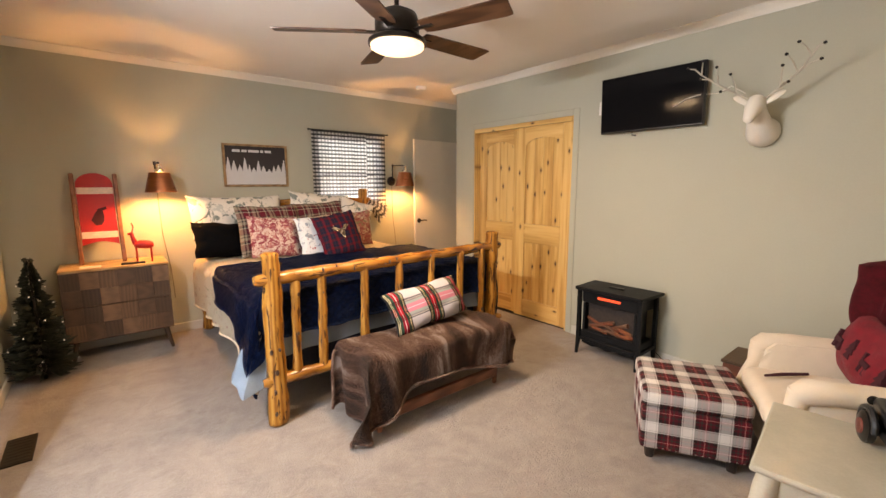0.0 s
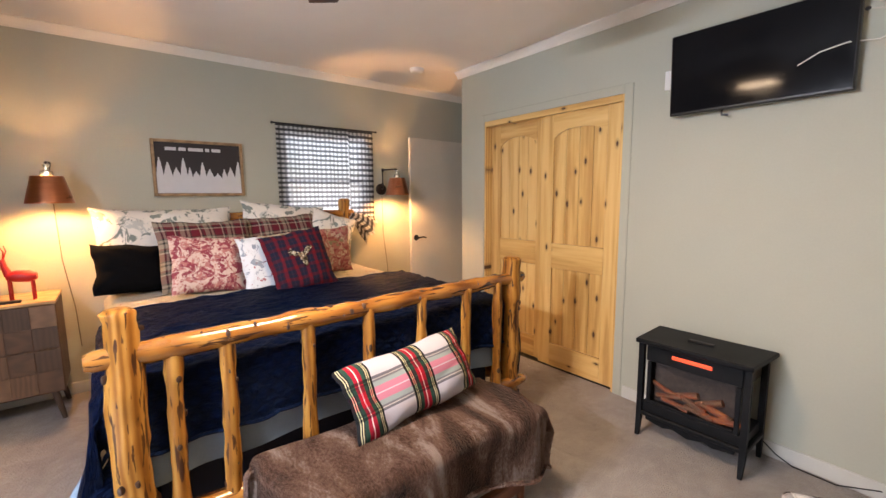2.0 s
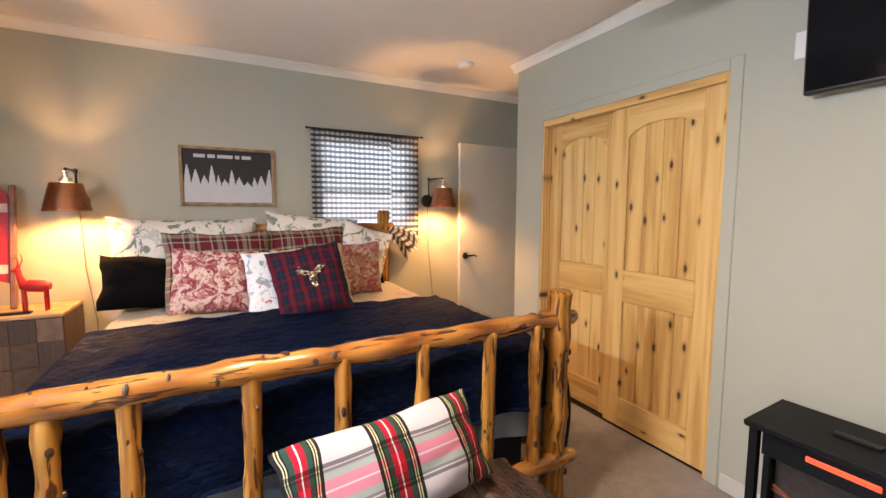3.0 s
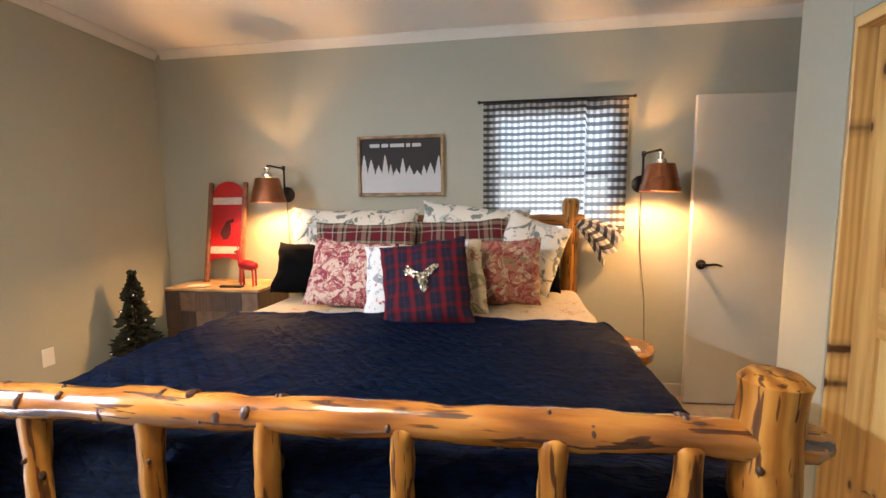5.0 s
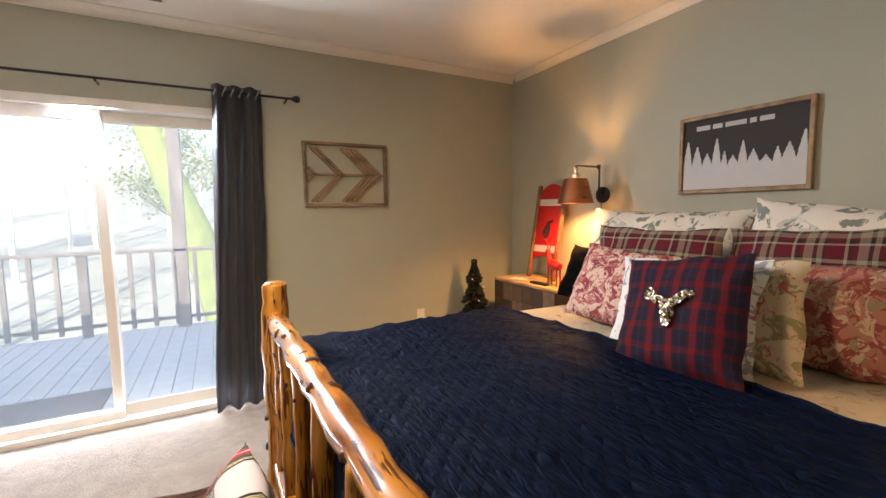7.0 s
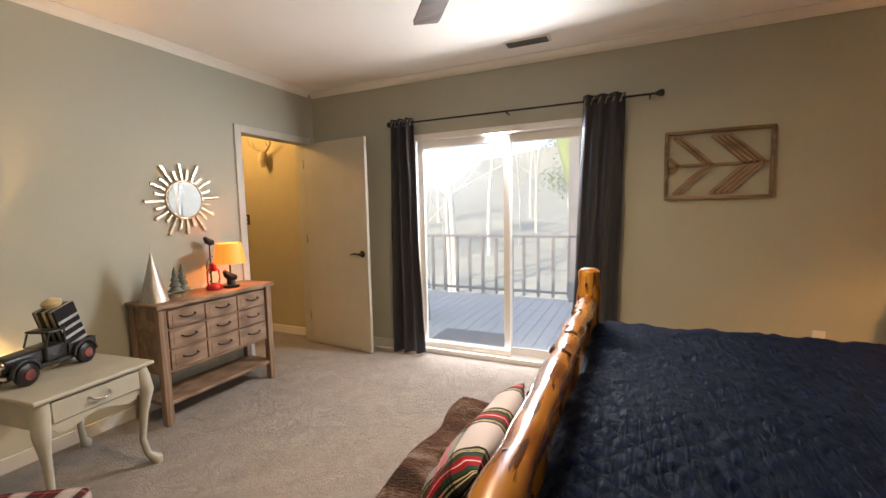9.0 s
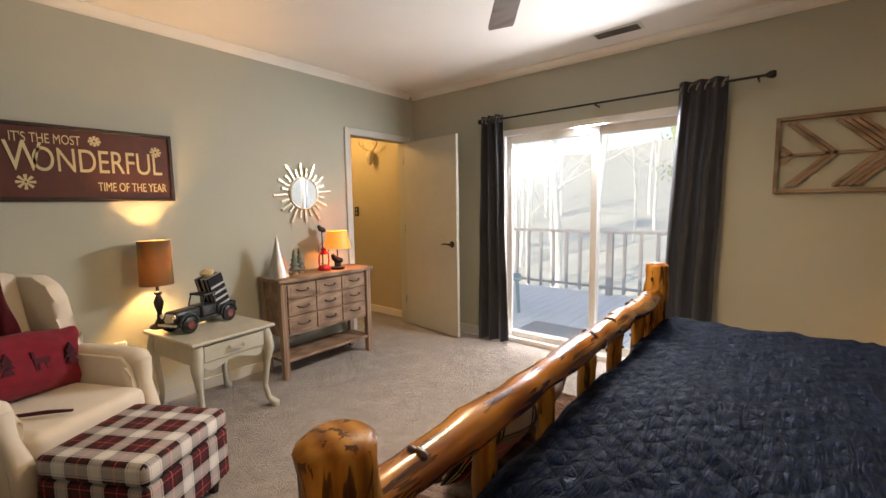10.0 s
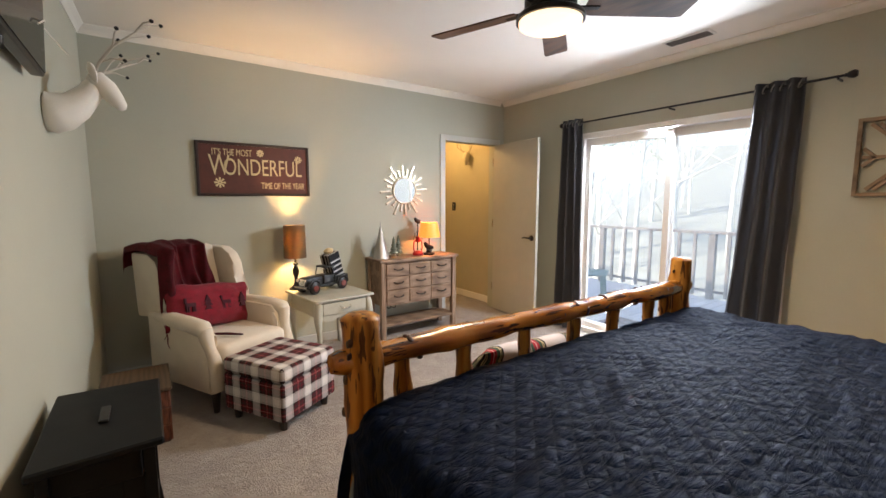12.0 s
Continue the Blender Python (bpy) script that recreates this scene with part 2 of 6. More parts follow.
def sweep(points, radii, seg=12, rough=0.0, freq=6.0, caps=True, flat=1.0):
    """A round bar along points; rough makes it knobbly like a peeled log."""
    bm = bmesh.new()
    pts = [Vector(p) for p in points]
    rings = []
    side = None
    for i, p in enumerate(pts):
        d = (pts[min(i + 1, len(pts) - 1)] - pts[max(i - 1, 0)]).normalized()
        if side is None:
            side = d.orthogonal().normalized()
        side = (side - d * side.dot(d)).normalized()
        up = d.cross(side)
        ring = []
        for k in range(seg):
            a = 2 * math.pi * k / seg
            w = side * math.cos(a) + up * math.sin(a) * flat
            r = radii[i] * (1 + (rough * (noise.noise((p + w * radii[i]) * freq) + 0.45 * noise.noise((p + w * radii[i]) * freq * 3.1)) if rough else 0))
            ring.append(bm.verts.new(p + w * r))
        rings.append(ring)
    for a, b in zip(rings, rings[1:]):
        for k in range(seg):
            bm.faces.new((a[k], a[(k + 1) % seg], b[(k + 1) % seg], b[k]))
    if caps:
        bm.faces.new(rings[0][::-1])
        bm.faces.new(rings[-1])
    return bm


def bar(p, q, r, r2=None, seg=10):
    return sweep((p, q), (r, r if r2 is None else r2), seg)


def log(p, q, r, r2=None, seg=14, rough=0.28, dome=True, steps=26):
    """A peeled log with knobbly sides and rounded ends."""
    p, q = Vector(p), Vector(q)
    r2 = r if r2 is None else r2
    n = max(6, steps)
    ts = [0] + [0.012] + [i / n for i in range(1, n)] + [0.988, 1]
    rs = []
    for t in ts:
        k = r + (r2 - r) * t
        if dome and (t == 0 or t == 1):
            k *= 0.72
        rs.append(k)
    return sweep([p.lerp(q, t) for t in ts], rs, seg, rough, 7.5)


def lathe(profile, seg=24, at=(0, 0, 0), squash=1.0, caps=True):
    """Turned about z: (radius, height) pairs."""
    bm = bmesh.new()
    rings = [[bm.verts.new((at[0] + r * math.cos(2 * math.pi * k / seg), at[1] + squash * r * math.sin(2 * math.pi * k / seg), at[2] + z)) for k in range(seg)] for r, z in profile]
    for a, b in zip(rings, rings[1:]):
        for k in range(seg):
            bm.faces.new((a[k], a[(k + 1) % seg], b[(k + 1) % seg], b[k]))
    for ring in (rings[0], rings[-1]):
        if caps and (ring[0].co - ring[seg // 2].co).length > 1e-4:
            bm.faces.new(ring)
    return bm


def sheet(f, nu, nv, thick=0.0, uvf=None):
    """A cloth: f(u, v) for u, v in 0..1 gives a place. UVs are taken from uvf."""
    bm = bmesh.new()
    uv = bm.loops.layers.uv.new("UVMap")
    grid = [[bm.verts.new(f(i / nu, j / nv)) for j in range(nv + 1)] for i in range(nu + 1)]
    for i in range(nu):
        for j in range(nv):
            face = bm.faces.new((grid[i][j], grid[i + 1][j], grid[i + 1][j + 1], grid[i][j + 1]))
            for l, (a, b) in zip(face.loops, ((i, j), (i + 1, j), (i + 1, j + 1), (i, j + 1))):
                l[uv].uv = uvf(a / nu, b / nv) if uvf else (a / nu, b / nv)
    if thick:
        bmesh.ops.solidify(bm, geom=bm.faces[:], thickness=thick)
    return bm


def pillow_mesh(w, h, d, n=30, pinch=0.06, seed=0, wob=0.02):
    """A stuffed cushion standing in the xz plane, w wide, h high, d thick, with dog-eared corners, slack edges and creases."""
    bm = bmesh.new()
    uv = bm.loops.layers.uv.new("UVMap")
    sides = []
    for s in (1, -1):
        g = []
        for i in range(n + 1):
            row = []
            for j in range(n + 1):
                u, v = 2 * i / n - 1, 2 * j / n - 1
                slack = 0.018 * noise.noise(Vector((u * 2.1, v * 2.1, seed * 5.3)))
                x = u * w / 2 * (1 - pinch * (1 - v * v) * abs(u) ** 3) + slack * abs(u)
                z = v * h / 2 * (1 - pinch * (1 - u * u) * abs(v) ** 3) + 0.8 * slack * v
                t = ((1 - abs(u) ** 3.2) * (1 - abs(v) ** 3.2)) ** 0.62
                sag = 1 - 0.22 * max(0.0, v)
                nz = noise.noise(Vector((x * 5, z * 5, seed * 3.7 + s)))
                a = math.atan2(abs(v) - 1.15, abs(u) - 1.15)
                away = math.hypot(abs(u) - 1.0, abs(v) - 1.0)
                crease = math.sin(a * 13 + 4 * nz + seed) * math.exp(-(away / 0.55) ** 2) * min(1.0, away * 5)
                fold = (1 - abs(noise.noise(Vector((x * 5.5 + z * 4, z * 8 - x * 2, seed * 2.1 + s))))) ** 4
                y = s * (d / 2 * t * sag * (1 + 0.3 * nz) + (0.009 * crease - 0.010 * fold) * t) + wob * noise.noise(Vector((x * 3.3, z * 3.3, seed)))
                if s == -1 and (i in (0, n) or j in (0, n)):
                    row.append(sides[0][i][j])
                else:
                    row.append(bm.verts.new((x, y, z + h / 2)))
            g.append(row)
        sides.append(g)
    for g in sides:
        for i in range(n):
            for j in range(n):
                f = bm.faces.new((g[i][j], g[i + 1][j], g[i + 1][j + 1], g[i][j + 1]))
                for l, (a, b) in zip(f.loops, ((i, j), (i + 1, j), (i + 1, j + 1), (i, j + 1))):
                    l[uv].uv = (a / n * w, b / n * h)
    return bm


def prism(outline, axis, a, b, bevel=0.0):
    """A flat outline pushed out from a to b along an axis; the outline's pairs fill the other two axes in order."""
    bm = bmesh.new()
    put = {"x": lambda p, k: (k, p[0], p[1]), "y": lambda p, k: (p[0], k, p[1]), "z": lambda p, k: (p[0], p[1], k)}[axis]
    r0, r1 = [bm.verts.new(put(p, a)) for p in outline], [bm.verts.new(put(p, b)) for p in outline]
    n = len(outline)
    for k in range(n):
        bm.faces.new((r0[k], r0[(k + 1) % n], r1[(k + 1) % n], r1[k]))
    bm.faces.new(r0[::-1])
    bm.faces.new(r1)
    if bevel:
        bmesh.ops.bevel(bm, geom=[e for e in bm.edges if e.verts[0].co != e.verts[1].co], offset=bevel, segments=1, affect="EDGES")
    return bm


def skew(bm):
    """The east wall runs a little askew: it comes into the room towards the south."""
    for v in bm.verts:
        v.co.x -= 0.034 * max(0.0, CL0 - v.co.y)
    return bm


def setting(name, bm, material, label="", smooth=False, parent=None):
    return part(name, bm, material, parent, label, smooth, kind="structure")


# ---- the room ----
W, E, S, N, H = -0.57, 3.55, -0.24, 4.93, 2.585
SL0, SL1, SLH = 0.92, 2.70, 2.05      # sliding door
HD0, HD1, HDH = -0.44, 0.338, 2.05    # hall doorway
CL0, CL1, CLH = 2.46, 3.79, 2.075     # closet
BY = 4.11                             # where the closet block ends
WX0, WX1, WZ0, WZ1 = 2.10, 2.96, 1.12, 2.02
EE = 4.35                             # recess beyond the closet

setting("floor", box(W - 0.02, EE + 0.6, S - 2.0, N + 0.1, -0.12, 0), CARPET, "beige cut pile carpet wall to wall")
setting("ceiling", box(W - 0.15, EE + 0.6, S - 2.0, N + 0.15, H, H + 0.12), CEIL, "smooth off-white painted ceiling")


def wall(name, boxes, material=WALL, label="warm grey painted plaster wall"):
    bm = bmesh.new()
    for b in boxes:
        box(*b, bm=bm)
    return setting(name, skew(bm) if name == "wall_east" else bm, material, label)


wall("wall_west", [(W - 0.14, W, S, SL0, 0, H), (W - 0.14, W, SL1, N, 0, H), (W - 0.14, W, SL0, SL1, SLH, H)])
wall("wall_north", [(W - 0.14, WX0, N, N + 0.14, 0, H), (WX1, EE + 0.12, N, N + 0.14, 0, H), (WX0, WX1, N, N + 0.14, 0, WZ0), (WX0, WX1, N, N + 0.14, WZ1, H)])
wall("wall_south", [(HD1, E + 0.12, S - 0.12, S, 0, H), (W - 0.14, HD0, S - 0.12, S, 0, H), (HD0, HD1, S - 0.12, S, HDH, H)])
wall("wall_east", [(E, E + 0.22, S, CL0, 0, H), (E, E + 0.1, CL1, BY, 0, H), (E, E + 0.1, CL0, CL1, CLH, H)])
wall("wall_closet", [(E + 0.1, EE + 0.12, BY - 0.1, BY, 0, H), (EE, EE + 0.12, CL0 - 0.3, BY - 0.1, 0, H), (E + 0.1, EE, CL0 - 0.3, CL0 - 0.2, 0, H)])
wall("wall_recess", [(EE, EE + 0.12, BY, 4.16, 0, H), (EE, EE + 0.12, 4.90, N, 0, H), (EE, EE + 0.12, 4.16, 4.90, 2.05, H)])
wall("wall_beyond", [(EE + 0.5, EE + 0.6, BY - 0.2, N + 0.2, 0, H), (EE + 0.12, EE + 0.5, BY - 0.2, BY - 0.1, 0, H), (EE + 0.12, EE + 0.5, N, N + 0.1, 0, H)])
wall("wall_hall", [(W - 0.14, W, S - 2.0, S - 0.12, 0, H), (W, 1.5, S - 2.12, S - 2.0, 0, H), (1.4, 1.5, S - 2.0, S - 0.12, 0, H)], HALLP, "yellow-cream painted hall wall")


def crown(name, a, b, inward):
    """Cove moulding from a to b, its profile turned inward."""
    prof = ((0, -0.062), (0.007, -0.062), (0.010, -0.052), (0.022, -0.034), (0.040, -0.015), (0.046, -0.009), (0.046, 0), (0, 0))
    bm = bmesh.new()
    ends = []
    for p in (a, b):
        ends.append([bm.verts.new((p[0] + inward[0] * d, p[1] + inward[1] * d, H - 0.001 + z)) for d, z in prof])
    n = len(prof)
    for k in range(n):
        bm.faces.new((ends[0][k], ends[0][(k + 1) % n], ends[1][(k + 1) % n], ends[1][k]))
    bm.faces.new(ends[0])
    bm.faces.new(ends[1][::-1])
    setting(name, skew(bm) if name == "crown_east" else bm, TRIM, "off-white painted crown moulding")


crown("crown_west", (W, S), (W, N), (1, 0))
crown("crown_north", (W + 0.063, N), (EE, N), (0, -1))
crown("crown_south", (W + 0.063, S), (E - 0.063, S), (0, 1))
crown("crown_east_wall", (E, CL0), (E, BY + 0.05), (-1, 0))
crown("crown_east", (E, S), (E, CL0), (-1, 0))
crown("crown_recess", (E + 0.001, BY), (EE, BY), (0, 1))
for nm, b in (("baseboard_west", (W, W + 0.014, S + 0.014, SL0 - 0.07, 0, 0.085)), ("baseboard_west_north", (W, W + 0.014, SL1 + 0.07, N - 0.014, 0, 0.085)),
              ("baseboard_north", (W, EE, N - 0.014, N, 0, 0.085)), ("baseboard_south", (HD1 + 0.07, E - 0.014, S, S + 0.014, 0, 0.085)),
              ("baseboard_east", (E - 0.014, E, S, CL0 - 0.075, 0, 0.085)), ("baseboard_east_end", (E - 0.014, E, CL1 + 0.075, BY, 0, 0.085)),
              ("baseboard_hall", (W, W + 0.014, S - 2.0, S - 0.12, 0, 0.09))):
    setting(nm, skew(box(*b, bevel=0.004)) if nm == "baseboard_east" else box(*b, bevel=0.004), TRIM if "hall" in nm else GREYTRIM, "painted wooden baseboard")


def casing(name, axis, at, out, a, b, top, material, wide=0.062, deep=0.016):
    """Three boards round a doorway on the wall plane at; out is +1 or -1 towards the room."""
    lo, hi = sorted((at, at + out * deep))
    root = thing(name, "painted door casing round the opening", "trim")
    tagged(root, kind="structure")
    for nm, (p, q, z0, z1) in (("jamb_board", (a - wide, a, 0, top + wide)), ("jamb_board", (b, b + wide, 0, top + wide)), ("head_board", (a, b, top, top + wide))):
        args = (lo, hi, p, q, z0, z1) if axis == "x" else (p, q, lo, hi, z0, z1)
        part(nm, box(*args, bevel=0.003), material, root)


casing("trim_hall_door", "y", S, 1, HD0, HD1, HDH, GREYTRIM)
casing("trim_closet", "x", E, -1, CL0, CL1, CLH, WALL, 0.06, 0.010)
casing("trim_recess_door", "x", EE, -1, 4.16, 4.90 - 0.04, 2.05, PINE, 0.03)
setting("door_jamb_hall", box(HD1 - 0.015, HD1 - 0.001, S - 0.12, S, 0, HDH), GREYTRIM, "painted door jamb")

# ---- doors and windows ----


def lever(parent, m, material=BRONZE):
    """A rosette with a curved lever, pointing along local x, standing out along -y."""
    h = lathe(((0.0, 0.0), (0.031, 0.0), (0.033, 0.006), (0.022, 0.012), (0.012, 0.016), (0.011, 0.045), (0.0, 0.046)), 16)
    h.transform(Matrix.Rotation(radians(90), 4, "X"))
    join(h, sweep([(0, -0.042, 0), (0.03, -0.046, 0.002), (0.07, -0.046, 0.006), (0.105, -0.042, -0.004), (0.115, -0.04, -0.008)], [0.010, 0.009, 0.008, 0.007, 0.005], 8))
    h.transform(m)
    return part("door_handle", h, material, parent, "dark bronze lever handle", True)


def flush_door(name, label, hinge, yaw, width, height, paint):
    root = thing(name, label, "door", pose(*hinge, 0, 0, yaw))
    tagged(root, kind="structure")
    leaf = part("leaf", box(0, width, -0.0175, 0.0175, 0.012, height, bevel=0.003), paint, root)
    for s in (1, -1):
        lever(leaf, pose(width - 0.065, -0.0175 * s, 0.96, 0, 0, 0) @ Matrix.Diagonal((-1, s, 1, 1)))
    for z in (0.25, 1.05, 1.8):
        part("hinge", bar((-0.004, -0.02, z), (-0.004, -0.02, z + 0.09), 0.006), CHROME, leaf, "", True)
    return root


flush_door("door_1", "plain greige hall door standing open against the wall", (-0.42, S + 0.01, 0), 83.5, 0.80, 2.04, DOORD)
flush_door("door_2", "plain cream flush door standing open before the wall", (4.295, 4.855, 0), 183.6, 0.905, 2.04, DOORP)


def panel_door(y0, y1, x, label):
    """An arched two-panel pine sliding door: stiles, rails, planked panels."""
    root = thing("door_3" if y0 > 3 else "door_4", label, "closet door")
    tagged(root, kind="structure")
    z0, z1, st = 0.012, 2.035, 0.115
    for a, b in ((y0, y0 + st), (y1 - st, y1)):
        part("stile", box(x, x + 0.034, a, b, z0, z1, bevel=0.003), PINE, root)
    part("bottom_rail", box(x, x + 0.034, y0 + st, y1 - st, z0, 0.2, bevel=0.003), PINEY, root)
    part("lock_rail", box(x, x + 0.034, y0 + st, y1 - st, 0.83, 1.03, bevel=0.003), PINEY, root)
    c, hw = (y0 + y1) / 2, (y1 - y0) / 2 - st
    arch = [(c - hw, z1), (c + hw, z1), (c + hw, 1.83)]
    arch += [(c + hw * math.cos(a), 1.83 + 0.085 * math.sin(a)) for a in [math.pi * k / 16 for k in range(1, 16)]] + [(c - hw, 1.83)]
    part("arched_top_rail", prism(arch, "x", x, x + 0.034), PINEY, root)
    for lo, hi in ((0.2, 0.83), (1.03, 1.93)):
        n = 4
        for k in range(n):
            a, b = y0 + st + k * 2 * hw / n, y0 + st + (k + 1) * 2 * hw / n
            part("plank", box(x + 0.012, x + 0.026, a + 0.0015, b - 0.0015, lo, hi, bevel=0.003), PINE, root)
    return root


panel_door(CL0 + 0.018, 3.165, E + 0.03, "knotty pine sliding closet door with arched panel")
panel_door(3.13, CL1 - 0.018, E + 0.07, "rear knotty pine sliding closet door behind the other")
for nm, b in (("closet_jamb_south", (E - 0.004, E + 0.1, CL0, CL0 + 0.016, 0, CLH)), ("closet_jamb_north", (E - 0.004, E + 0.1, CL1 - 0.016, CL1, 0, CLH)), ("closet_head", (E - 0.006, E + 0.1, CL0 + 0.016, CL1 - 0.016, 2.03, CLH))):
    setting(nm, box(*b, bevel=0.002), PINE if "jamb" in nm else PINEY, "pine closet lining")

slider = thing("window_1", "white framed sliding glass door to the deck", "sliding door")
tagged(slider, kind="structure")
for nm, b in (("frame_head", (W - 0.12, W + 0.012, SL0, SL1, SLH - 0.055, SLH)), ("sill_track", (W - 0.13, W + 0.01, SL0, SL1, 0, 0.045)),
              ("frame_side", (W - 0.12, W + 0.012, SL0, SL0 + 0.045, 0.045, SLH - 0.055)), ("frame_side", (W - 0.12, W + 0.012, SL1 - 0.045, SL1, 0.045, SLH - 0.055))):
    part(nm, box(*b, bevel=0.004), VINYL, slider)
for x, a, b in ((W - 0.045, SL0 + 0.045, 1.84), (W - 0.095, 1.785, SL1 - 0.045)):
    sash = part("sash", box(x - 0.018, x + 0.018, a, a + 0.055, 0.045, SLH - 0.055, bevel=0.003), VINYL, slider)
    for q in ((b - 0.055, b, 0.045, SLH - 0.055), (a + 0.055, b - 0.055, 0.045, 0.12), (a + 0.055, b - 0.055, SLH - 0.125, SLH - 0.055)):
        part("rail" if q[1] - q[0] > 0.1 else "stile", box(x - 0.018, x + 0.018, *q, bevel=0.003), VINYL, sash)
    pane = part("pane", box(x - 0.003, x + 0.003, a + 0.05, b - 0.05, 0.115, SLH - 0.12), DOOR_GLASS, sash, "clear glass pane")
    pane.visible_shadow = False

win = thing("window_2", "white window behind the checked curtain", "window")
tagged(win, kind="structure")
for nm, b in (("window_frame", (WX0, WX0 + 0.05, N + 0.02, N + 0.1, WZ0, WZ1)), ("window_frame", (WX1 - 0.05, WX1, N + 0.02, N + 0.1, WZ0, WZ1)), ("window_frame", (WX0 + 0.05, WX1 - 0.05, N + 0.02, N + 0.1, WZ1 - 0.05, WZ1)),
              ("window_frame", (WX0 + 0.05, WX1 - 0.05, N + 0.02, N + 0.1, WZ0, WZ0 + 0.05)), ("meeting_rail", (WX0 + 0.05, WX1 - 0.05, N + 0.04, N + 0.09, 1.55, 1.59))):
    part(nm, box(*b, bevel=0.004), VINYL, win)
pane = part("pane", box(WX0 + 0.04, WX1 - 0.04, N + 0.06, N + 0.066, WZ0 + 0.04, WZ1 - 0.04), GLASS, win)
pane.visible_shadow = False

# ---- curtains ----


def drape(y_top, y_bot, z0, z1, folds, seed, depth=0.04):
    """A pleated curtain on the west wall; its edges move from y_top at the rod to y_bot at the hem."""
    def f(u, v):
        k = (1 - v) ** 1.2
        y = (y_top[0] + (y_top[1] - y_top[0]) * u) * (1 - k) + (y_bot[0] + (y_bot[1] - y_bot[0]) * u) * k
        w = math.sin(u * folds * 2 * math.pi + 0.7 * math.sin(v * 2.2 + seed)) + 0.3 * math.sin(u * folds * 4.7 + v * 3 + seed)
        return Vector((W + 0.09 + depth * w * (0.75 + 0.35 * k), y + 0.012 * noise.noise(Vector((u * 3, v * 4, seed))), z0 + (z1 - z0) * v))
    return sheet(f, 72, 30, 0.004)


rod = thing("curtain_rod", "thin black metal curtain rod with ball finials above the sliding door", "curtain rod")
part("rod", bar((W + 0.09, 0.78, 2.148), (W + 0.09, 2.93, 2.148), 0.008), BLACK, rod, "", True)
for y, s in ((0.78, -1), (2.93, 1)):
    fin = lathe(((0, 0), (0.012, 0.002), (0.012, 0.012), (0.02, 0.02), (0.026, 0.045), (0.018, 0.06), (0, 0.062)), 12)
    fin.transform(Matrix.Translation((W + 0.09, y, 2.148)) @ Matrix.Rotation(radians(-90 * s), 4, "X"))
    part("finial", fin, BLACK, rod, "", True)
for y in (0.80, 1.85, 2.90):
    part("bracket", box(W, W + 0.095, y - 0.006, y + 0.006, 2.128, 2.142, bevel=0.002), BLACK, rod)


def curtain(label, y_top, y_bot, folds, seed):
    root = thing("curtain", label, "curtain", group="slider curtains")
    part("cloth", drape(y_top, y_bot, 0.015, 2.19, folds, seed), GREYCLOTH, root, "", True)
    n = folds * 2
    for k in range(n):
        y = y_top[0] + (y_top[1] - y_top[0]) * (k + 0.5) / n
        ring = sweep([(W + 0.09 + 0.026 * math.cos(a), y + 0.012 * math.sin(a), 2.148 + 0.026 * math.sin(a)) for a in [2 * math.pi * q / 14 for q in range(15)]], [0.005] * 15, 6, caps=False)
        part("grommet", ring, PEWTER, root, "", True)


curtain("charcoal grommet curtain panel drawn open beside the hall door", (0.76, 0.99), (0.72, 1.07), 3, 0.3)
curtain("charcoal grommet curtain panel drawn open beside the arrow art", (2.44, 2.74), (2.36, 2.70), 3, 1.9)


def gingham():
    m, t, b = nodes_of("black and white gingham cotton", 0.9)
    s = node(t, "SeparateXYZ")
    t.links.new(coords(t, "UV", (1 / 0.048, 1 / 0.048, 1)), s.inputs[0])
    fx, fy = (math_node(t, "GREATER_THAN", math_node(t, "FRACT", s.outputs[k]), 0.5) for k in (0, 1))
    c = ramp(t, math_node(t, "ADD", math_node(t, "MULTIPLY", fx, 0.2), math_node(t, "MULTIPLY", fy, 0.5)), ((0.0, (0.62, 0.62, 0.61)), (0.15, (0.30, 0.30, 0.30)), (0.4, (0.07, 0.07, 0.075)), (0.6, (0.05, 0.05, 0.052))), True)
    t.links.new(c, b.inputs["Base Color"])
    tr = node(t, "BsdfTranslucent")
    t.links.new(c, tr.inputs["Color"])
    ms = node(t, "MixShader", Fac=0.55)
    t.links.new(b.outputs[0], ms.inputs[1])
    t.links.new(tr.outputs[0], ms.inputs[2])
    thin, ms2 = node(t, "BsdfTransparent"), node(t, "MixShader", Fac=0.07)
    t.links.new(ms.outputs[0], ms2.inputs[1])
    t.links.new(thin.outputs[0], ms2.inputs[2])
    t.links.new(ms2.outputs[0], t.nodes["Material Output"].inputs["Surface"])
    bump(t, b, noise_fac(t, coords(t, "UV"), 400.0, 2.0), 0.15, 0.002)
    return m


GINGHAM = gingham()
vroot = thing("window_curtain", "sheer black and white checked curtain, one corner gathered over the bedpost", "curtain")


def gf(u, v):
    hem = 1.10 if u > 0.72 else 1.30
    z = hem + (2.075 - hem) * v
    y = N - 0.03 + 0.014 * math.sin(u * 34) * (0.5 + 0.5 * (1 - v))
    if u > 0.8:
        y -= 0.006
    return Vector((2.035 + 0.975 * u, y, z))


part("cloth", sheet(gf, 90, 24, 0.0, lambda u, v: (u * 1.1, v * 0.86)), GINGHAM, vroot, "", True)
part("rod", bar((2.01, N - 0.035, 2.077), (3.04, N - 0.035, 2.077), 0.007), BLACK, vroot, "thin black curtain rod", True)
for x in (2.005, 3.045):
    part("finial", lathe(((0, -0.013), (0.012, -0.006), (0.012, 0.006), (0, 0.013)), 10, (x, N - 0.035, 2.077)), BLACK, vroot, "", True)


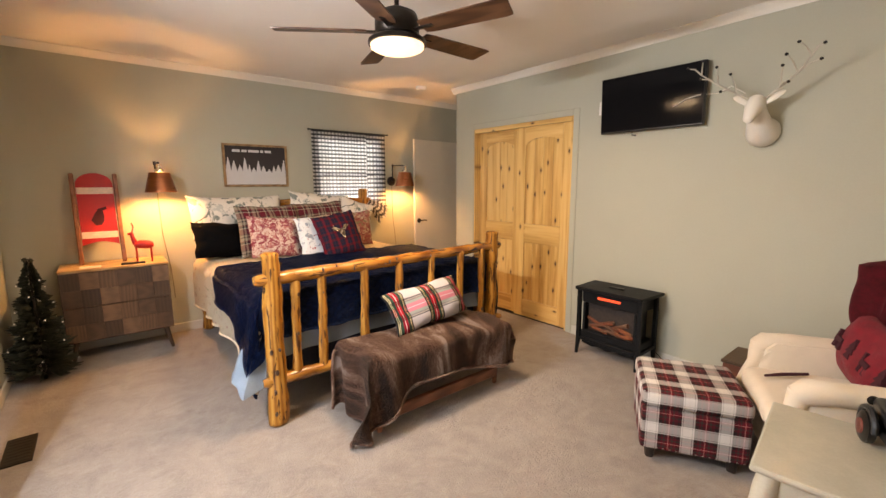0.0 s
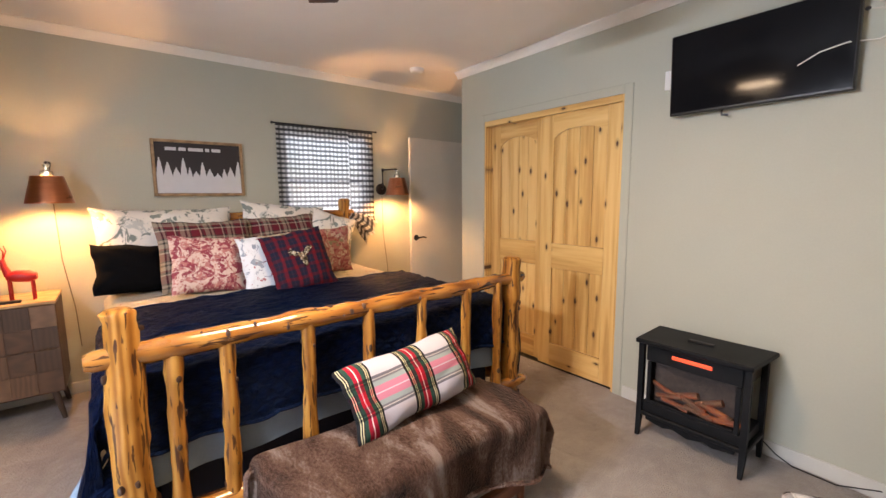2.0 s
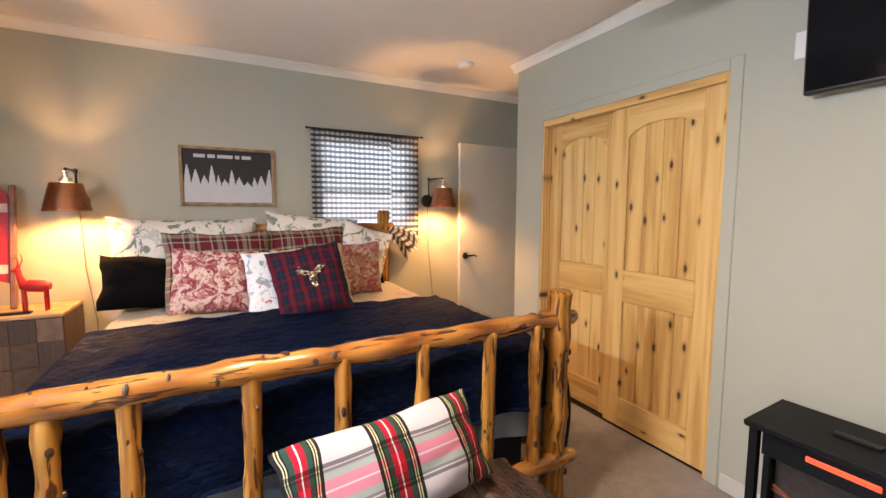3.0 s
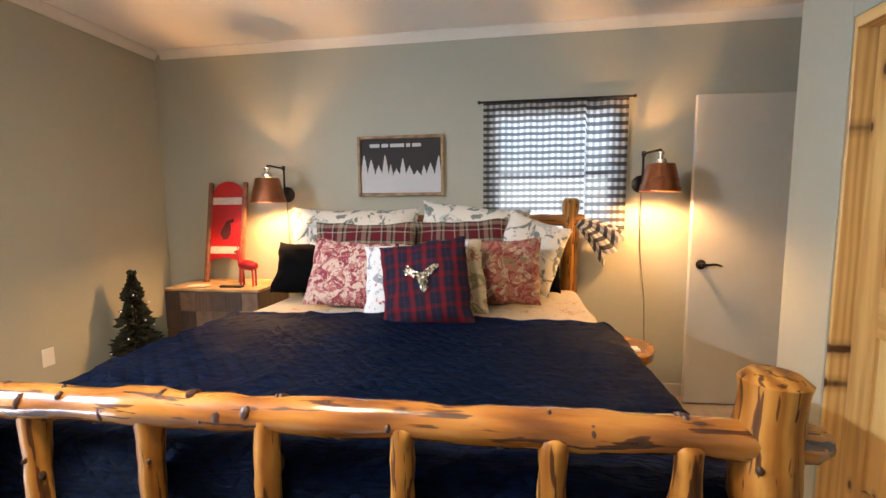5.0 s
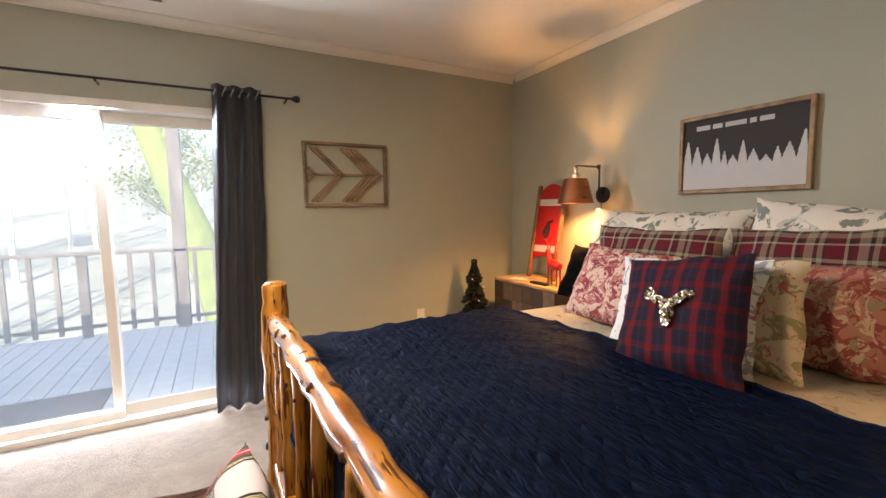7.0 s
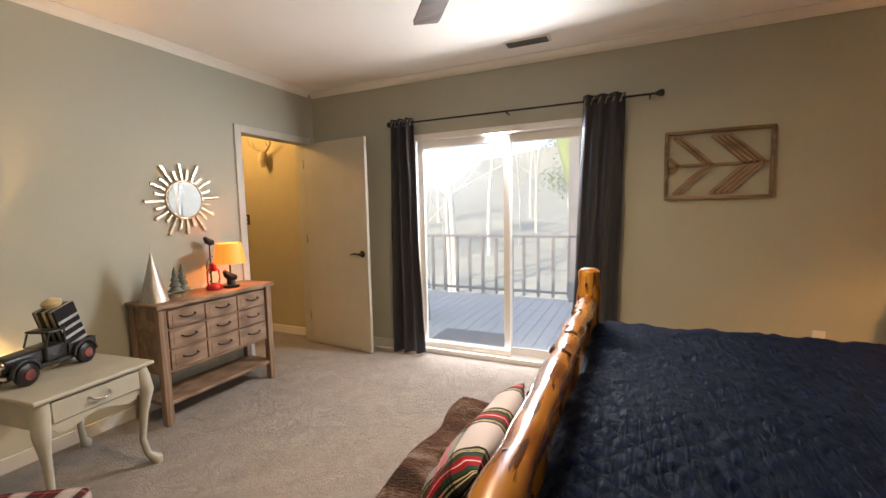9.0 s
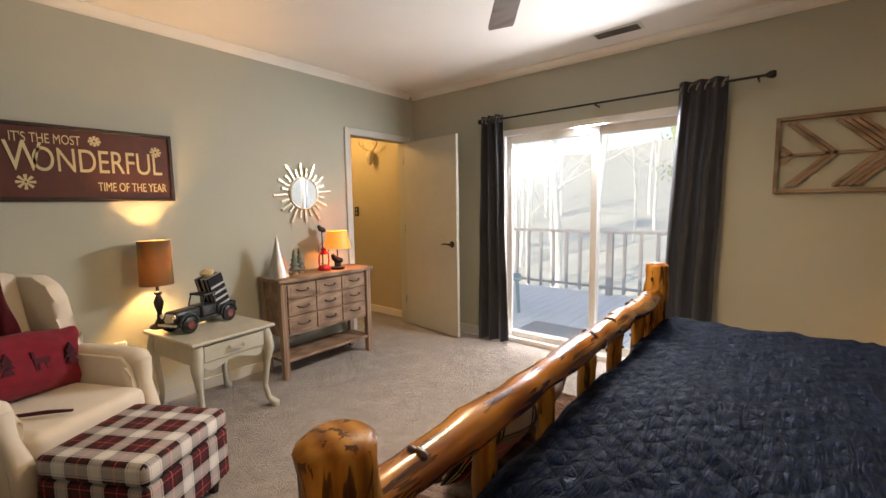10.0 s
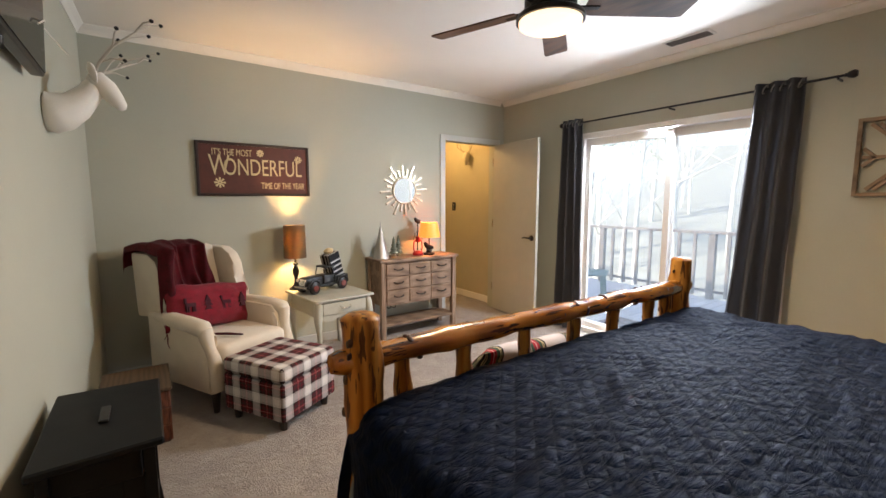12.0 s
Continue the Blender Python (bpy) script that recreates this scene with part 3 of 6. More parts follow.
def bunch(u, v):
    """Cloth pulled round the bedpost and flaring out in loose folds towards its ragged end."""
    a = u * 2 * math.pi
    k = 1 - v
    r = (0.022 + 0.075 * k ** 0.8) * (1 + 0.34 * math.sin(a * 6 + 2 * v) * k)
    c = Vector((2.68, 4.80, 1.235)).lerp(Vector((2.90, 4.80, 1.06)), k) + Vector((0, 0, 0.03 * math.sin(math.pi * k)))
    ragged = 0.035 * math.sin(a * 4 + 1.0) * k
    return c + Vector((0.62 * r * math.cos(a) + 0.75 * ragged, 0.55 * r * math.sin(a), 0.95 * r * math.cos(a) - 0.6 * ragged))


part("gathered_end", sheet(bunch, 48, 12, 0.0, lambda u, v: (u * 0.9, v * 0.25)), GINGHAM, vroot, "knotted tail of checked cloth", True)

# ---- the bed ----
PX0, PX1, FY, HY = 0.81, 2.675, 2.62, 4.84
bed = thing("log_bed", "rustic varnished cedar log bed with slatted footboard", "bed")


def knots(p, q, r, n, seed, parent):
    rnd = random.Random(seed)
    p, q = Vector(p), Vector(q)
    d = (q - p).normalized()
    for _ in range(n):
        c = p.lerp(q, rnd.uniform(0.06, 0.94))
        a = rnd.uniform(0, 6.28)
        s = d.orthogonal().normalized()
        w = s * math.cos(a) + d.cross(s) * math.sin(a)
        k = lathe(((0, 0.004), (0.5, 0.003), (0.85, 0.001), (1.0, -0.012)), 10)
        size = rnd.uniform(0.005, 0.014)
        k.transform(Matrix.Translation(c + w * r * 1.0) @ w.to_track_quat("Z", "Y").to_matrix().to_4x4() @ Matrix.Diagonal((size * rnd.uniform(0.6, 1.0), size * rnd.uniform(1.0, 2.0), 1, 1)))
        part("knot", k, BLACKKNOT, parent, "", True)


for x, y, top, seed in ((PX0, FY, 1.065, 1), (PX1, FY + 0.03, 1.052, 2), (0.845, HY, 1.33, 3), (2.635, HY, 1.40, 4)):
    p = part("post", log((x - 0.01, y, 0), (x, y, top), 0.059, 0.054), LOG, bed, "", True)
    knots((x - 0.01, y, 0), (x, y, top), 0.060, 14, seed, p)
rail = part("footboard_top_rail", log((PX0 - 0.10, FY, 0.908), (PX1 + 0.09, FY + 0.025, 0.925), 0.040, 0.037, 14, 0.25, steps=48), LOGX, bed, "", True)
knots((PX0, FY, 0.909), (PX1, FY + 0.022, 0.925), 0.039, 34, 7, rail)
p = part("footboard_bottom_rail", log((PX0 - 0.09, FY, 0.28), (PX1 + 0.09, FY, 0.28), 0.038, steps=40), LOGX, bed, "", True)
for i, x in enumerate((0.945, 1.115, 1.42, 1.70, 1.995, 2.29, 2.53)):
    p = part("spindle", log((x - 0.012, FY, 0.28), (x, FY, 0.92), 0.029, 0.027, 12, 0.3), LOG, bed, "", True)
    knots((x - 0.012, FY, 0.3), (x, FY, 0.88), 0.029, 5, 20 + i, p)
for z, r in ((1.25, 0.045), (0.62, 0.045)):
    part("headboard_rail", log((0.76, HY, z), (2.73, HY, z), r, steps=40), LOGX, bed, "", True)
for x in (1.05, 1.3, 1.55, 1.8, 2.05, 2.3, 2.5):
    part("headboard_spindle", log((x, HY, 0.62), (x, HY, 1.24), 0.032), LOG, bed, "", True)
for x in (PX0 + 0.02, PX1 - 0.02):
    part("side_rail", log((x, FY, 0.30), (x, HY, 0.30), 0.05, steps=40), LOGY, bed, "", True)

MX0, MX1, MY0, MY1, MT = 0.81, 2.63, 2.73, 4.76, 0.765
mattress = thing("mattress", "thick mattress on a box spring under the covers", "mattress")
part("box_spring", box(MX0 + 0.05, MX1 - 0.05, MY0 + 0.02, MY1, 0.18, 0.50, 0.02), plain("dark navy bed skirt", (0.008, 0.012, 0.03), 0.9), mattress, "dark navy wrapped base")
part("mattress_body", box(MX0, MX1, MY0, MY1, 0.503, MT, 0.05, seg=3), SHEET, mattress)


def over_edge(d, drop, r):
    """How far out and how far down a cloth lies after running d past the mattress's edge."""
    if d <= 0:
        return 0.0, 0.0
    q = r * math.pi / 2
    if d < q:
        a = d / r
        return r * math.sin(a), r * (1 - math.cos(a))
    return r + 0.012 * (d - q), r + (d - q)


def cover(xa, xb, ya, yb, top, left, right, foot, nx, ny, wave, crown_h=0.03, corner=1.0, short=1.0, wrinkle=0.0, edge=""):
    """Bedding laid over the mattress from ya to yb, hanging down left, right and at the foot."""
    r = 0.055
    lx, ly = left + (xb - xa) + right, foot + (yb - ya)

    def f(u, v):
        s, w = -left + u * lx, -foot + v * ly
        if s < 0:
            s *= 1 + (short - 1) * max(0.0, w / (yb - ya))
        dx = -s if s < 0 else max(0, s - (xb - xa))
        dy = -w if w < 0 else 0
        ox, zx = over_edge(dx, left, r)
        oy, zy = over_edge(dy, foot, r)
        x = xa + min(max(s, 0), xb - xa)
        y = ya + max(w, 0)
        side = -1 if s < 0 else 1
        fold = wave * math.sin(w * 17 + 2 * math.sin(w * 5)) * min(1, dx * 4)
        foldy = wave * math.sin(s * 15 + 2 * math.sin(s * 4)) * min(1, dy * 4)
        n = noise.noise(Vector((s * 2.2, w * 2.2, 0.4)))
        z = top + crown_h * math.sin(math.pi * min(max(s / (xb - xa), 0), 1)) + 0.012 * n - zx - zy * (1 if dx == 0 else 0.55 * corner)
        if wrinkle:
            a = noise.noise(Vector((s * 3.5 + w * 2.0, w * 11.0 - s * 3.0, 5.1)))
            b = noise.noise(Vector((s * 11.0, w * 18.0 + s * 4.0, 9.7)))
            z += wrinkle * ((1 - abs(a)) ** 3 + 0.5 * (1 - abs(b)) ** 3 - 0.8)
        if dx > 0 and dy > 0:
            k = min(1, min(dx, dy) * 3)
            x += side * 0.03 * k
            y += 0.5 * dy * k * 0.35
        return Vector((x + side * (ox + fold + (0.02 if dx > 0.1 else 0)), y - oy - foldy, z))
    if edge:
        run = {"left": lambda q: f(0.0, q), "right": lambda q: f(1.0, q), "foot": lambda q: f(q, 0.0), "head": lambda q: f(q, 1.0)}[edge]
        return sweep([run(k / 110) for k in range(111)], [0.008] * 111, 6)
    return sheet(f, nx, ny, 0.012, lambda u, v: (u * lx, v * ly))


def quilt_material():
    m, t, b = nodes_of("navy stitched quilt cotton", 0.5)
    v = coords(t, "UV")
    s = node(t, "SeparateXYZ")
    t.links.new(v, s.inputs[0])
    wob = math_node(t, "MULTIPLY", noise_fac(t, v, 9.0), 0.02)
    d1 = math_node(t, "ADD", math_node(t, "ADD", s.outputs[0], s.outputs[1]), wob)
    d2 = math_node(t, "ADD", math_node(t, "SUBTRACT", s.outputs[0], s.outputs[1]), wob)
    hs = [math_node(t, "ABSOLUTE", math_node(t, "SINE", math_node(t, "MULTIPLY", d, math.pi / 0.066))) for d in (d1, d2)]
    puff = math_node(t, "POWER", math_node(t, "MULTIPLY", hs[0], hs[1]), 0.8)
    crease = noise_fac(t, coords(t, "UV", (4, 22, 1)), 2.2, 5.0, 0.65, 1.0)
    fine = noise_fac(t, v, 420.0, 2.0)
    # shade painted into the navy: near black in creases and along stitch grooves
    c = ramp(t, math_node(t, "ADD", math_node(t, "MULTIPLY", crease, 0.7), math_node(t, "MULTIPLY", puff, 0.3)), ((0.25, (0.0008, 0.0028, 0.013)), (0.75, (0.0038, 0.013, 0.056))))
    t.links.new(c, b.inputs["Base Color"])
    b.inputs["Specular IOR Level"].default_value = 0.24
    b.inputs["Specular Tint"].default_value = (0.3, 0.5, 1.0, 1)
    bump(t, b, math_node(t, "ADD", math_node(t, "ADD", math_node(t, "MULTIPLY", puff, 0.40), math_node(t, "MULTIPLY", crease, 1.7)), math_node(t, "MULTIPLY", fine, 0.03)), 1.0, 0.018)
    return m


QUILT = quilt_material()
SPREAD = printed("cream floral bedspread", (0.76, 0.69, 0.56), (((0.50, 0.20, 0.17), 0.16), ((0.34, 0.36, 0.20), 0.14), ((0.60, 0.46, 0.34), 0.26)), 11.0)
spread = thing("bedspread", "cream floral printed bedspread over the head of the bed", "bedspread")
part("cloth", cover(MX0, MX1, MY0 - 0.008, MY1, MT + 0.006, 0.50, 0.42, 0.25, 90, 80, 0.02, 0.014), SPREAD, spread, "", True)
for side in ("left", "foot", "right"):
    part("hem", cover(MX0, MX1, MY0 - 0.008, MY1, MT + 0.006, 0.50, 0.42, 0.25, 90, 80, 0.02, 0.014, edge=side), SPREAD, spread, "stitched hem", True)
under = thing("bed_sheet", "pale blue sheet hanging below the covers", "sheet")
part("cloth", cover(MX0 - 0.004, MX1 + 0.004, MY0 - 0.004, 3.1, MT + 0.001, 0.48, 0.36, 0.39, 80, 40, 0.016), SHEET, under, "", True)
quilt = thing("quilt", "navy blue diamond-stitched quilt draped over the foot of the bed", "quilt")
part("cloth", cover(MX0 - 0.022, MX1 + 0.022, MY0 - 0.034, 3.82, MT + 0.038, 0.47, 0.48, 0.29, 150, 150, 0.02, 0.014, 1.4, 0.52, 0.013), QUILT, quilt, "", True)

def tail(top, bottom, seed):
    """A loose corner of cloth hanging from its top edge to a ragged lower edge; both are given as a few corners."""
    def along(corners, u):
        k = min(int(u * (len(corners) - 1)), len(corners) - 2)
        return Vector(corners[k]).lerp(Vector(corners[k + 1]), u * (len(corners) - 1) - k)

    def f(u, v):
        p = along(top, u).lerp(along(bottom, u), v)
        w = 0.012 * math.sin(u * 15 + v * 3 + seed) + 0.010 * noise.noise(Vector((u * 4, v * 4, seed)))
        return p + Vector((-w, -0.6 * w, 0)) * min(1, 3 * v)
    return sheet(f, 36, 24, 0.006, lambda u, v: (u * 0.5, v * 0.35))


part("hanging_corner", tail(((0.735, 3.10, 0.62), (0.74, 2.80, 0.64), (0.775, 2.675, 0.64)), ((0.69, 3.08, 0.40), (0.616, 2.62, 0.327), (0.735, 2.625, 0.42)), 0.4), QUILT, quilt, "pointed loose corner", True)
part("hanging_corner", tail(((0.745, 3.05, 0.55), (0.75, 2.80, 0.56), (0.78, 2.69, 0.56)), ((0.66, 2.95, 0.34), (0.563, 2.68, 0.31), (0.60, 2.56, 0.245), (0.735, 2.62, 0.26)), 1.7), SHEET, under, "pale blue loose corner", True)
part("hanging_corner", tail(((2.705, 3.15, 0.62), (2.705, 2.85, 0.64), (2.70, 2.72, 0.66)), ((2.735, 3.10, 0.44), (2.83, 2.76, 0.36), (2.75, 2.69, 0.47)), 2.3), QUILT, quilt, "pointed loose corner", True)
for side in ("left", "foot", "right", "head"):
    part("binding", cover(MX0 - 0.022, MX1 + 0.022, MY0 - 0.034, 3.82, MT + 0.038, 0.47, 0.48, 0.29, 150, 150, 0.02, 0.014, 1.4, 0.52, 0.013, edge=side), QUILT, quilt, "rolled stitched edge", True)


def cushion(label, w, h, d, m, material, group="", seed=0, name="pillow", pinch=0.06):
    root = thing(name, label, "pillow", m, group)
    c = part("cover", pillow_mesh(w, h, d, 30, pinch, seed), material, root, "", True)
    return root


TARTAN_NAVY = plaid("navy and red tartan", 0.074, ((0.0, (0.15, 0.005, 0.011)), (0.28, (0.045, 0.006, 0.014)), (0.34, (0.008, 0.009, 0.026)), (0.58, (0.022, 0.02, 0.045)), (0.66, (0.008, 0.009, 0.026)), (0.88, (0.045, 0.006, 0.014))), ((0.0, (0.075, 0.004, 0.008)), (0.30, (0.008, 0.009, 0.024)), (0.60, (0.03, 0.006, 0.016)), (0.68, (0.008, 0.009, 0.024))))
INK, PINE_GREEN, CRIMSON, DRESS_WHITE = (0.012, 0.012, 0.014), (0.018, 0.05, 0.035), (0.27, 0.008, 0.022), (0.43, 0.415, 0.455)
WHITE_TARTAN = plaid("white stewart tartan", 0.27, ((0, INK), (0.04, (0.55, 0.5, 0.30)), (0.052, INK), (0.068, (0.55, 0.5, 0.30)), (0.08, INK), (0.10, PINE_GREEN), (0.155, CRIMSON), (0.214, (0.72, 0.52, 0.52)), (0.230, CRIMSON), (0.29, PINE_GREEN), (0.345, INK), (0.365, (0.55, 0.5, 0.30)), (0.377, INK), (0.393, (0.55, 0.5, 0.30)), (0.405, INK), (0.445, DRESS_WHITE)), ((0, (1.0, 1.0, 1.0)), (0.28, (0.30, 0.30, 0.32)), (0.32, (0.95, 0.93, 0.80)), (0.335, (0.34, 0.34, 0.35)), (0.36, (0.52, 0.64, 0.58)), (0.43, (1.0, 0.38, 0.48)), (0.525, (1.0, 0.88, 0.90)), (0.545, (1.0, 0.38, 0.48)), (0.64, (0.52, 0.64, 0.58)), (0.71, (0.34, 0.34, 0.35)), (0.735, (0.95, 0.93, 0.80)), (0.75, (0.30, 0.30, 0.32)), (0.79, (1.0, 1.0, 1.0))), dyed=True)
BURG_PLAID = plaid("burgundy and taupe plaid", 0.15, ((0.0, (0.27, 0.23, 0.175)), (0.18, (0.02, 0.02, 0.02)), (0.26, (0.27, 0.23, 0.175)), (0.36, (0.03, 0.025, 0.025)), (0.42, (0.115, 0.010, 0.020)), (0.76, (0.36, 0.32, 0.26)), (0.82, (0.02, 0.02, 0.02)), (0.92, (0.115, 0.010, 0.020))))
FOREST = printed("white pillowcase with grey forest print", (0.66, 0.63, 0.57), (((0.44, 0.46, 0.43), 0.30), ((0.17, 0.20, 0.18), 0.36)), 7.0)
TOILE = printed("cream and wine toile print", (0.56, 0.42, 0.36), (((0.23, 0.03, 0.05), 0.50), ((0.40, 0.15, 0.14), 0.38), ((0.60, 0.50, 0.44), 0.2)), 17.0)
TOILE2 = printed("tan and rust toile print", (0.42, 0.31, 0.22), (((0.22, 0.042, 0.04), 0.56), ((0.33, 0.13, 0.10), 0.44), ((0.20, 0.17, 0.09), 0.3)), 14.0)
WHITE_PRINT = printed("white berry print cotton", (0.62, 0.65, 0.68), (((0.24, 0.28, 0.34), 0.36), ((0.33, 0.08, 0.10), 0.2)), 15.0)
FLORAL = printed("tan and green floral print", (0.46, 0.38, 0.27), (((0.22, 0.20, 0.10), 0.42), ((0.34, 0.10, 0.08), 0.3)), 16.0)
BLACKVELVET = plain("black plush", (0.003, 0.003, 0.0035), 0.95, vary=0.2)
BLACKVELVET.node_tree.nodes["Principled BSDF"].inputs["Specular IOR Level"].default_value = 0.05
ZB = MT + 0.022
P = "pillows on the bed"
cushion("white pillow with grey forest print propped at the head", 0.90, 0.58, 0.24, pose(1.15, 4.56, ZB, -15, 1, 7), FOREST, P, 1)
cushion("white pillow with grey forest print tilted against the headboard", 0.72, 0.59, 0.22, pose(1.95, 4.53, ZB, -13, 6, 3), FOREST, P, 2)
cushion("white forest print pillow slumped beside the bedpost", 0.40, 0.45, 0.20, pose(2.265, 4.46, ZB + 0.065, -16, 18, -10), FOREST, P, 3)
cushion("black plush pillow lying low against the others", 0.28, 0.26, 0.14, pose(2.41, 4.60, ZB, -18, 0, -6), BLACKVELVET, P, 14)
cushion("black plush pillow lying low against the others", 0.54, 0.35, 0.24, pose(0.955, 4.37, ZB, -26, 5, 12), BLACKVELVET, P, 4)
cushion("burgundy and taupe plaid pillow with fringed edge", 0.63, 0.49, 0.18, pose(1.35, 4.25, ZB, -16, 0, 10), BURG_PLAID, P, 5)
cushion("burgundy and taupe plaid pillow with fringed edge", 0.62, 0.50, 0.18, pose(1.94, 4.41, ZB, -17, -2, 6), BURG_PLAID, P, 6)
cushion("cream and wine toile print cushion", 0.48, 0.40, 0.18, pose(1.31, 4.04, ZB, -22, 5, 6), TOILE, P, 7)
cushion("rust and tan toile print cushion", 0.50, 0.38, 0.17, pose(2.15, 4.20, ZB, -12, -2, -3), TOILE2, P, 8)
cushion("tan floral cushion behind the white one", 0.46, 0.40, 0.13, pose(1.88, 3.96, ZB, -20, -5, 2), FLORAL, P, 15)
cushion("white cushion with berry sprig print", 0.56, 0.40, 0.12, pose(1.75, 3.86, ZB, -21, -4, 0), WHITE_PRINT, P, 9)
TM = pose(1.845, 3.72, ZB + 0.005, -25, -7, 5)
tart = cushion("navy and red tartan cushion with silver deer emblem", 0.44, 0.43, 0.13, TM, TARTAN_NAVY, P, 10)
head = [(-0.11, 0.262), (-0.085, 0.282), (-0.06, 0.262), (-0.028, 0.243), (0.0, 0.238), (0.028, 0.248), (0.055, 0.275), (0.09, 0.282), (0.098, 0.262), (0.06, 0.238), (0.028, 0.212), (0.022, 0.165), (0.012, 0.125), (-0.008, 0.12), (-0.016, 0.16), (-0.03, 0.208), (-0.07, 0.232), (-0.10, 0.238)]


def inside(x, z, outline):
    hit = False
    for (xa, za), (xb, zb) in zip(outline, outline[1:] + outline[:1]):
        if (za > z) != (zb > z) and x < (xb - xa) * (z - za) / (zb - za) + xa:
            hit = not hit
    return hit


def sequin_material():
    m, t, b = nodes_of("silver and brown sequins", 0.22, 0.95)
    g = t.nodes.new("ShaderNodeNewGeometry")
    t.links.new(ramp(t, g.outputs["Random Per Island"], ((0.0, (0.10, 0.07, 0.05)), (0.5, (0.30, 0.25, 0.20)), (1.0, (0.75, 0.72, 0.68)))), b.inputs["Base Color"])
    return m


rnd = random.Random(17)
deer_outline = [(x * 0.80, 0.215 + (z - 0.20) * 0.85) for x, z in head]
em = bmesh.new()
for k in range(1500):
    x, z = rnd.uniform(-0.09, 0.09), rnd.uniform(0.13, 0.30)
    if inside(x, z, deer_outline):
        disc = lathe(((0.0050, 0.0), (0.0054, 0.0006), (0.0, 0.0012)), 7)
        disc.transform(Matrix.Translation((x, -0.070 - rnd.uniform(0, 0.006), z)) @ Matrix.Rotation(rnd.gauss(0, 0.4), 4, "Z") @ Matrix.Rotation(radians(90) + rnd.gauss(0, 0.4), 4, "X"))
        join(em, disc)
part("deer_emblem", em, sequin_material(), tart, "silver sequin deer emblem", kind="stuff")

# ---- foot of the bed ----
CHERRY = wood("reddish stained bench wood", (0.08, 0.025, 0.012), (0.17, 0.06, 0.028), (0.25, 0.10, 0.05), 0.4, (0.8, 8, 8))
bench = thing("bench", "low dark wooden bench at the foot of the bed", "bench")
BX0, BX1, BY0, BY1, BT = 1.20, 2.24, 2.12, 2.48, 0.45
part("seat", box(BX0, BX1, BY0, BY1, BT - 0.07, BT, 0.012), CHERRY, bench)
for x in (BX0 + 0.03, BX1 - 0.03):
    for y in (BY0 + 0.03, BY1 - 0.03):
        part("leg", sweep([(x, y, 0), (x, y, 0.2), (x, y, BT - 0.07)], [0.018, 0.026, 0.026], 8), CHERRY, bench, "", True)
for y in (BY0 + 0.03, BY1 - 0.03):
    part("stretcher", box(BX0 + 0.03, BX1 - 0.03, y - 0.018, y + 0.018, 0.055, 0.125, 0.006), CHERRY, bench)


def fur_material():
    m, t, b = nodes_of("brown faux fur", 0.95)
    v = coords(t, "UV")
    s = node(t, "SeparateXYZ")
    t.links.new(v, s.inputs[0])
    big = noise_fac(t, coords(t, "UV", (5, 1.3, 1)), 1.3, 3.0, 0.55, 1.0)
    hair = noise_fac(t, coords(t, "UV", (120, 45, 1)), 1.0, 3.0)
    c = ramp(t, math_node(t, "ADD", math_node(t, "MULTIPLY", big, 0.8), math_node(t, "MULTIPLY", hair, 0.2)), ((0.40, (0.022, 0.009, 0.006)), (0.48, (0.10, 0.042, 0.025)), (0.55, (0.21, 0.115, 0.08)), (0.64, (0.48, 0.38, 0.33))))
    t.links.new(c, b.inputs["Base Color"])
    b.inputs["Sheen Weight"].default_value, b.inputs["Sheen Roughness"].default_value = 0.25, 0.4
    b.inputs["Sheen Tint"].default_value = (0.8, 0.55, 0.42, 1)
    bump(t, b, math_node(t, "ADD", big, math_node(t, "MULTIPLY", hair, 1.6)), 1.0, 0.025)
    return m


FUR = fur_material()
throw = thing("fur_throw", "brown and grey striped faux fur throw over the bench", "blanket")


def furf(u, v):
    """Across the bench (v) from the far side over the top and down the front; along it u; both ends hang."""
    L, D = BX1 - BX0, BY1 - BY0
    s, w = -0.46 + u * (L + 0.46 + 0.16), -0.10 + v * (D + 0.10 + 0.29 + 0.12 * math.exp(-((u - 0.22) / 0.16) ** 2) + 0.05 * math.sin(u * 9))
    r = 0.05
    dx = -s if s < 0 else max(0, s - L)
    dy = -w if w < 0 else max(0, w - D)
    ox, zx = over_edge(dx, 1, r)
    oy, zy = over_edge(dy, 1, r)
    x, y = BX0 + min(max(s, 0), L), BY1 - min(max(w, 0), D)
    n = noise.noise(Vector((s * 4, w * 4, 2.2)))
    z = BT + 0.03 + 0.03 * n - max(zx, zy) - 0.3 * min(zx, zy)
    fx = 0.025 * math.sin(w * 22 + s * 3) * min(1, dx * 5)
    fy = 0.03 * math.sin(s * 16 + 1.5 * math.sin(s * 5)) * min(1, dy * 5)
    return Vector((x + (-1 if s < 0 else 1) * (ox + fx + (0.3 * min(dx, dy))), y + (1 if w < 0 else -1) * (oy + fy), max(0.02 + 0.01 * n, z)))


part("cloth", sheet(furf, 110, 70, 0.02, lambda u, v: (u * 1.6, v * 0.8)), FUR, throw, "", True)
for edge in (0.0, 1.0):
    part("hem", sweep([furf(k / 80, edge) for k in range(81)], [0.011] * 81, 6), FUR, throw, "thick rolled fur edge", True)
cushion("white and red tartan lumbar pillow on the fur throw", 0.66, 0.29, 0.15, pose(1.80, 2.32, BT + 0.06, -34, -4, 4), WHITE_TARTAN, "", 12, pinch=0.05)

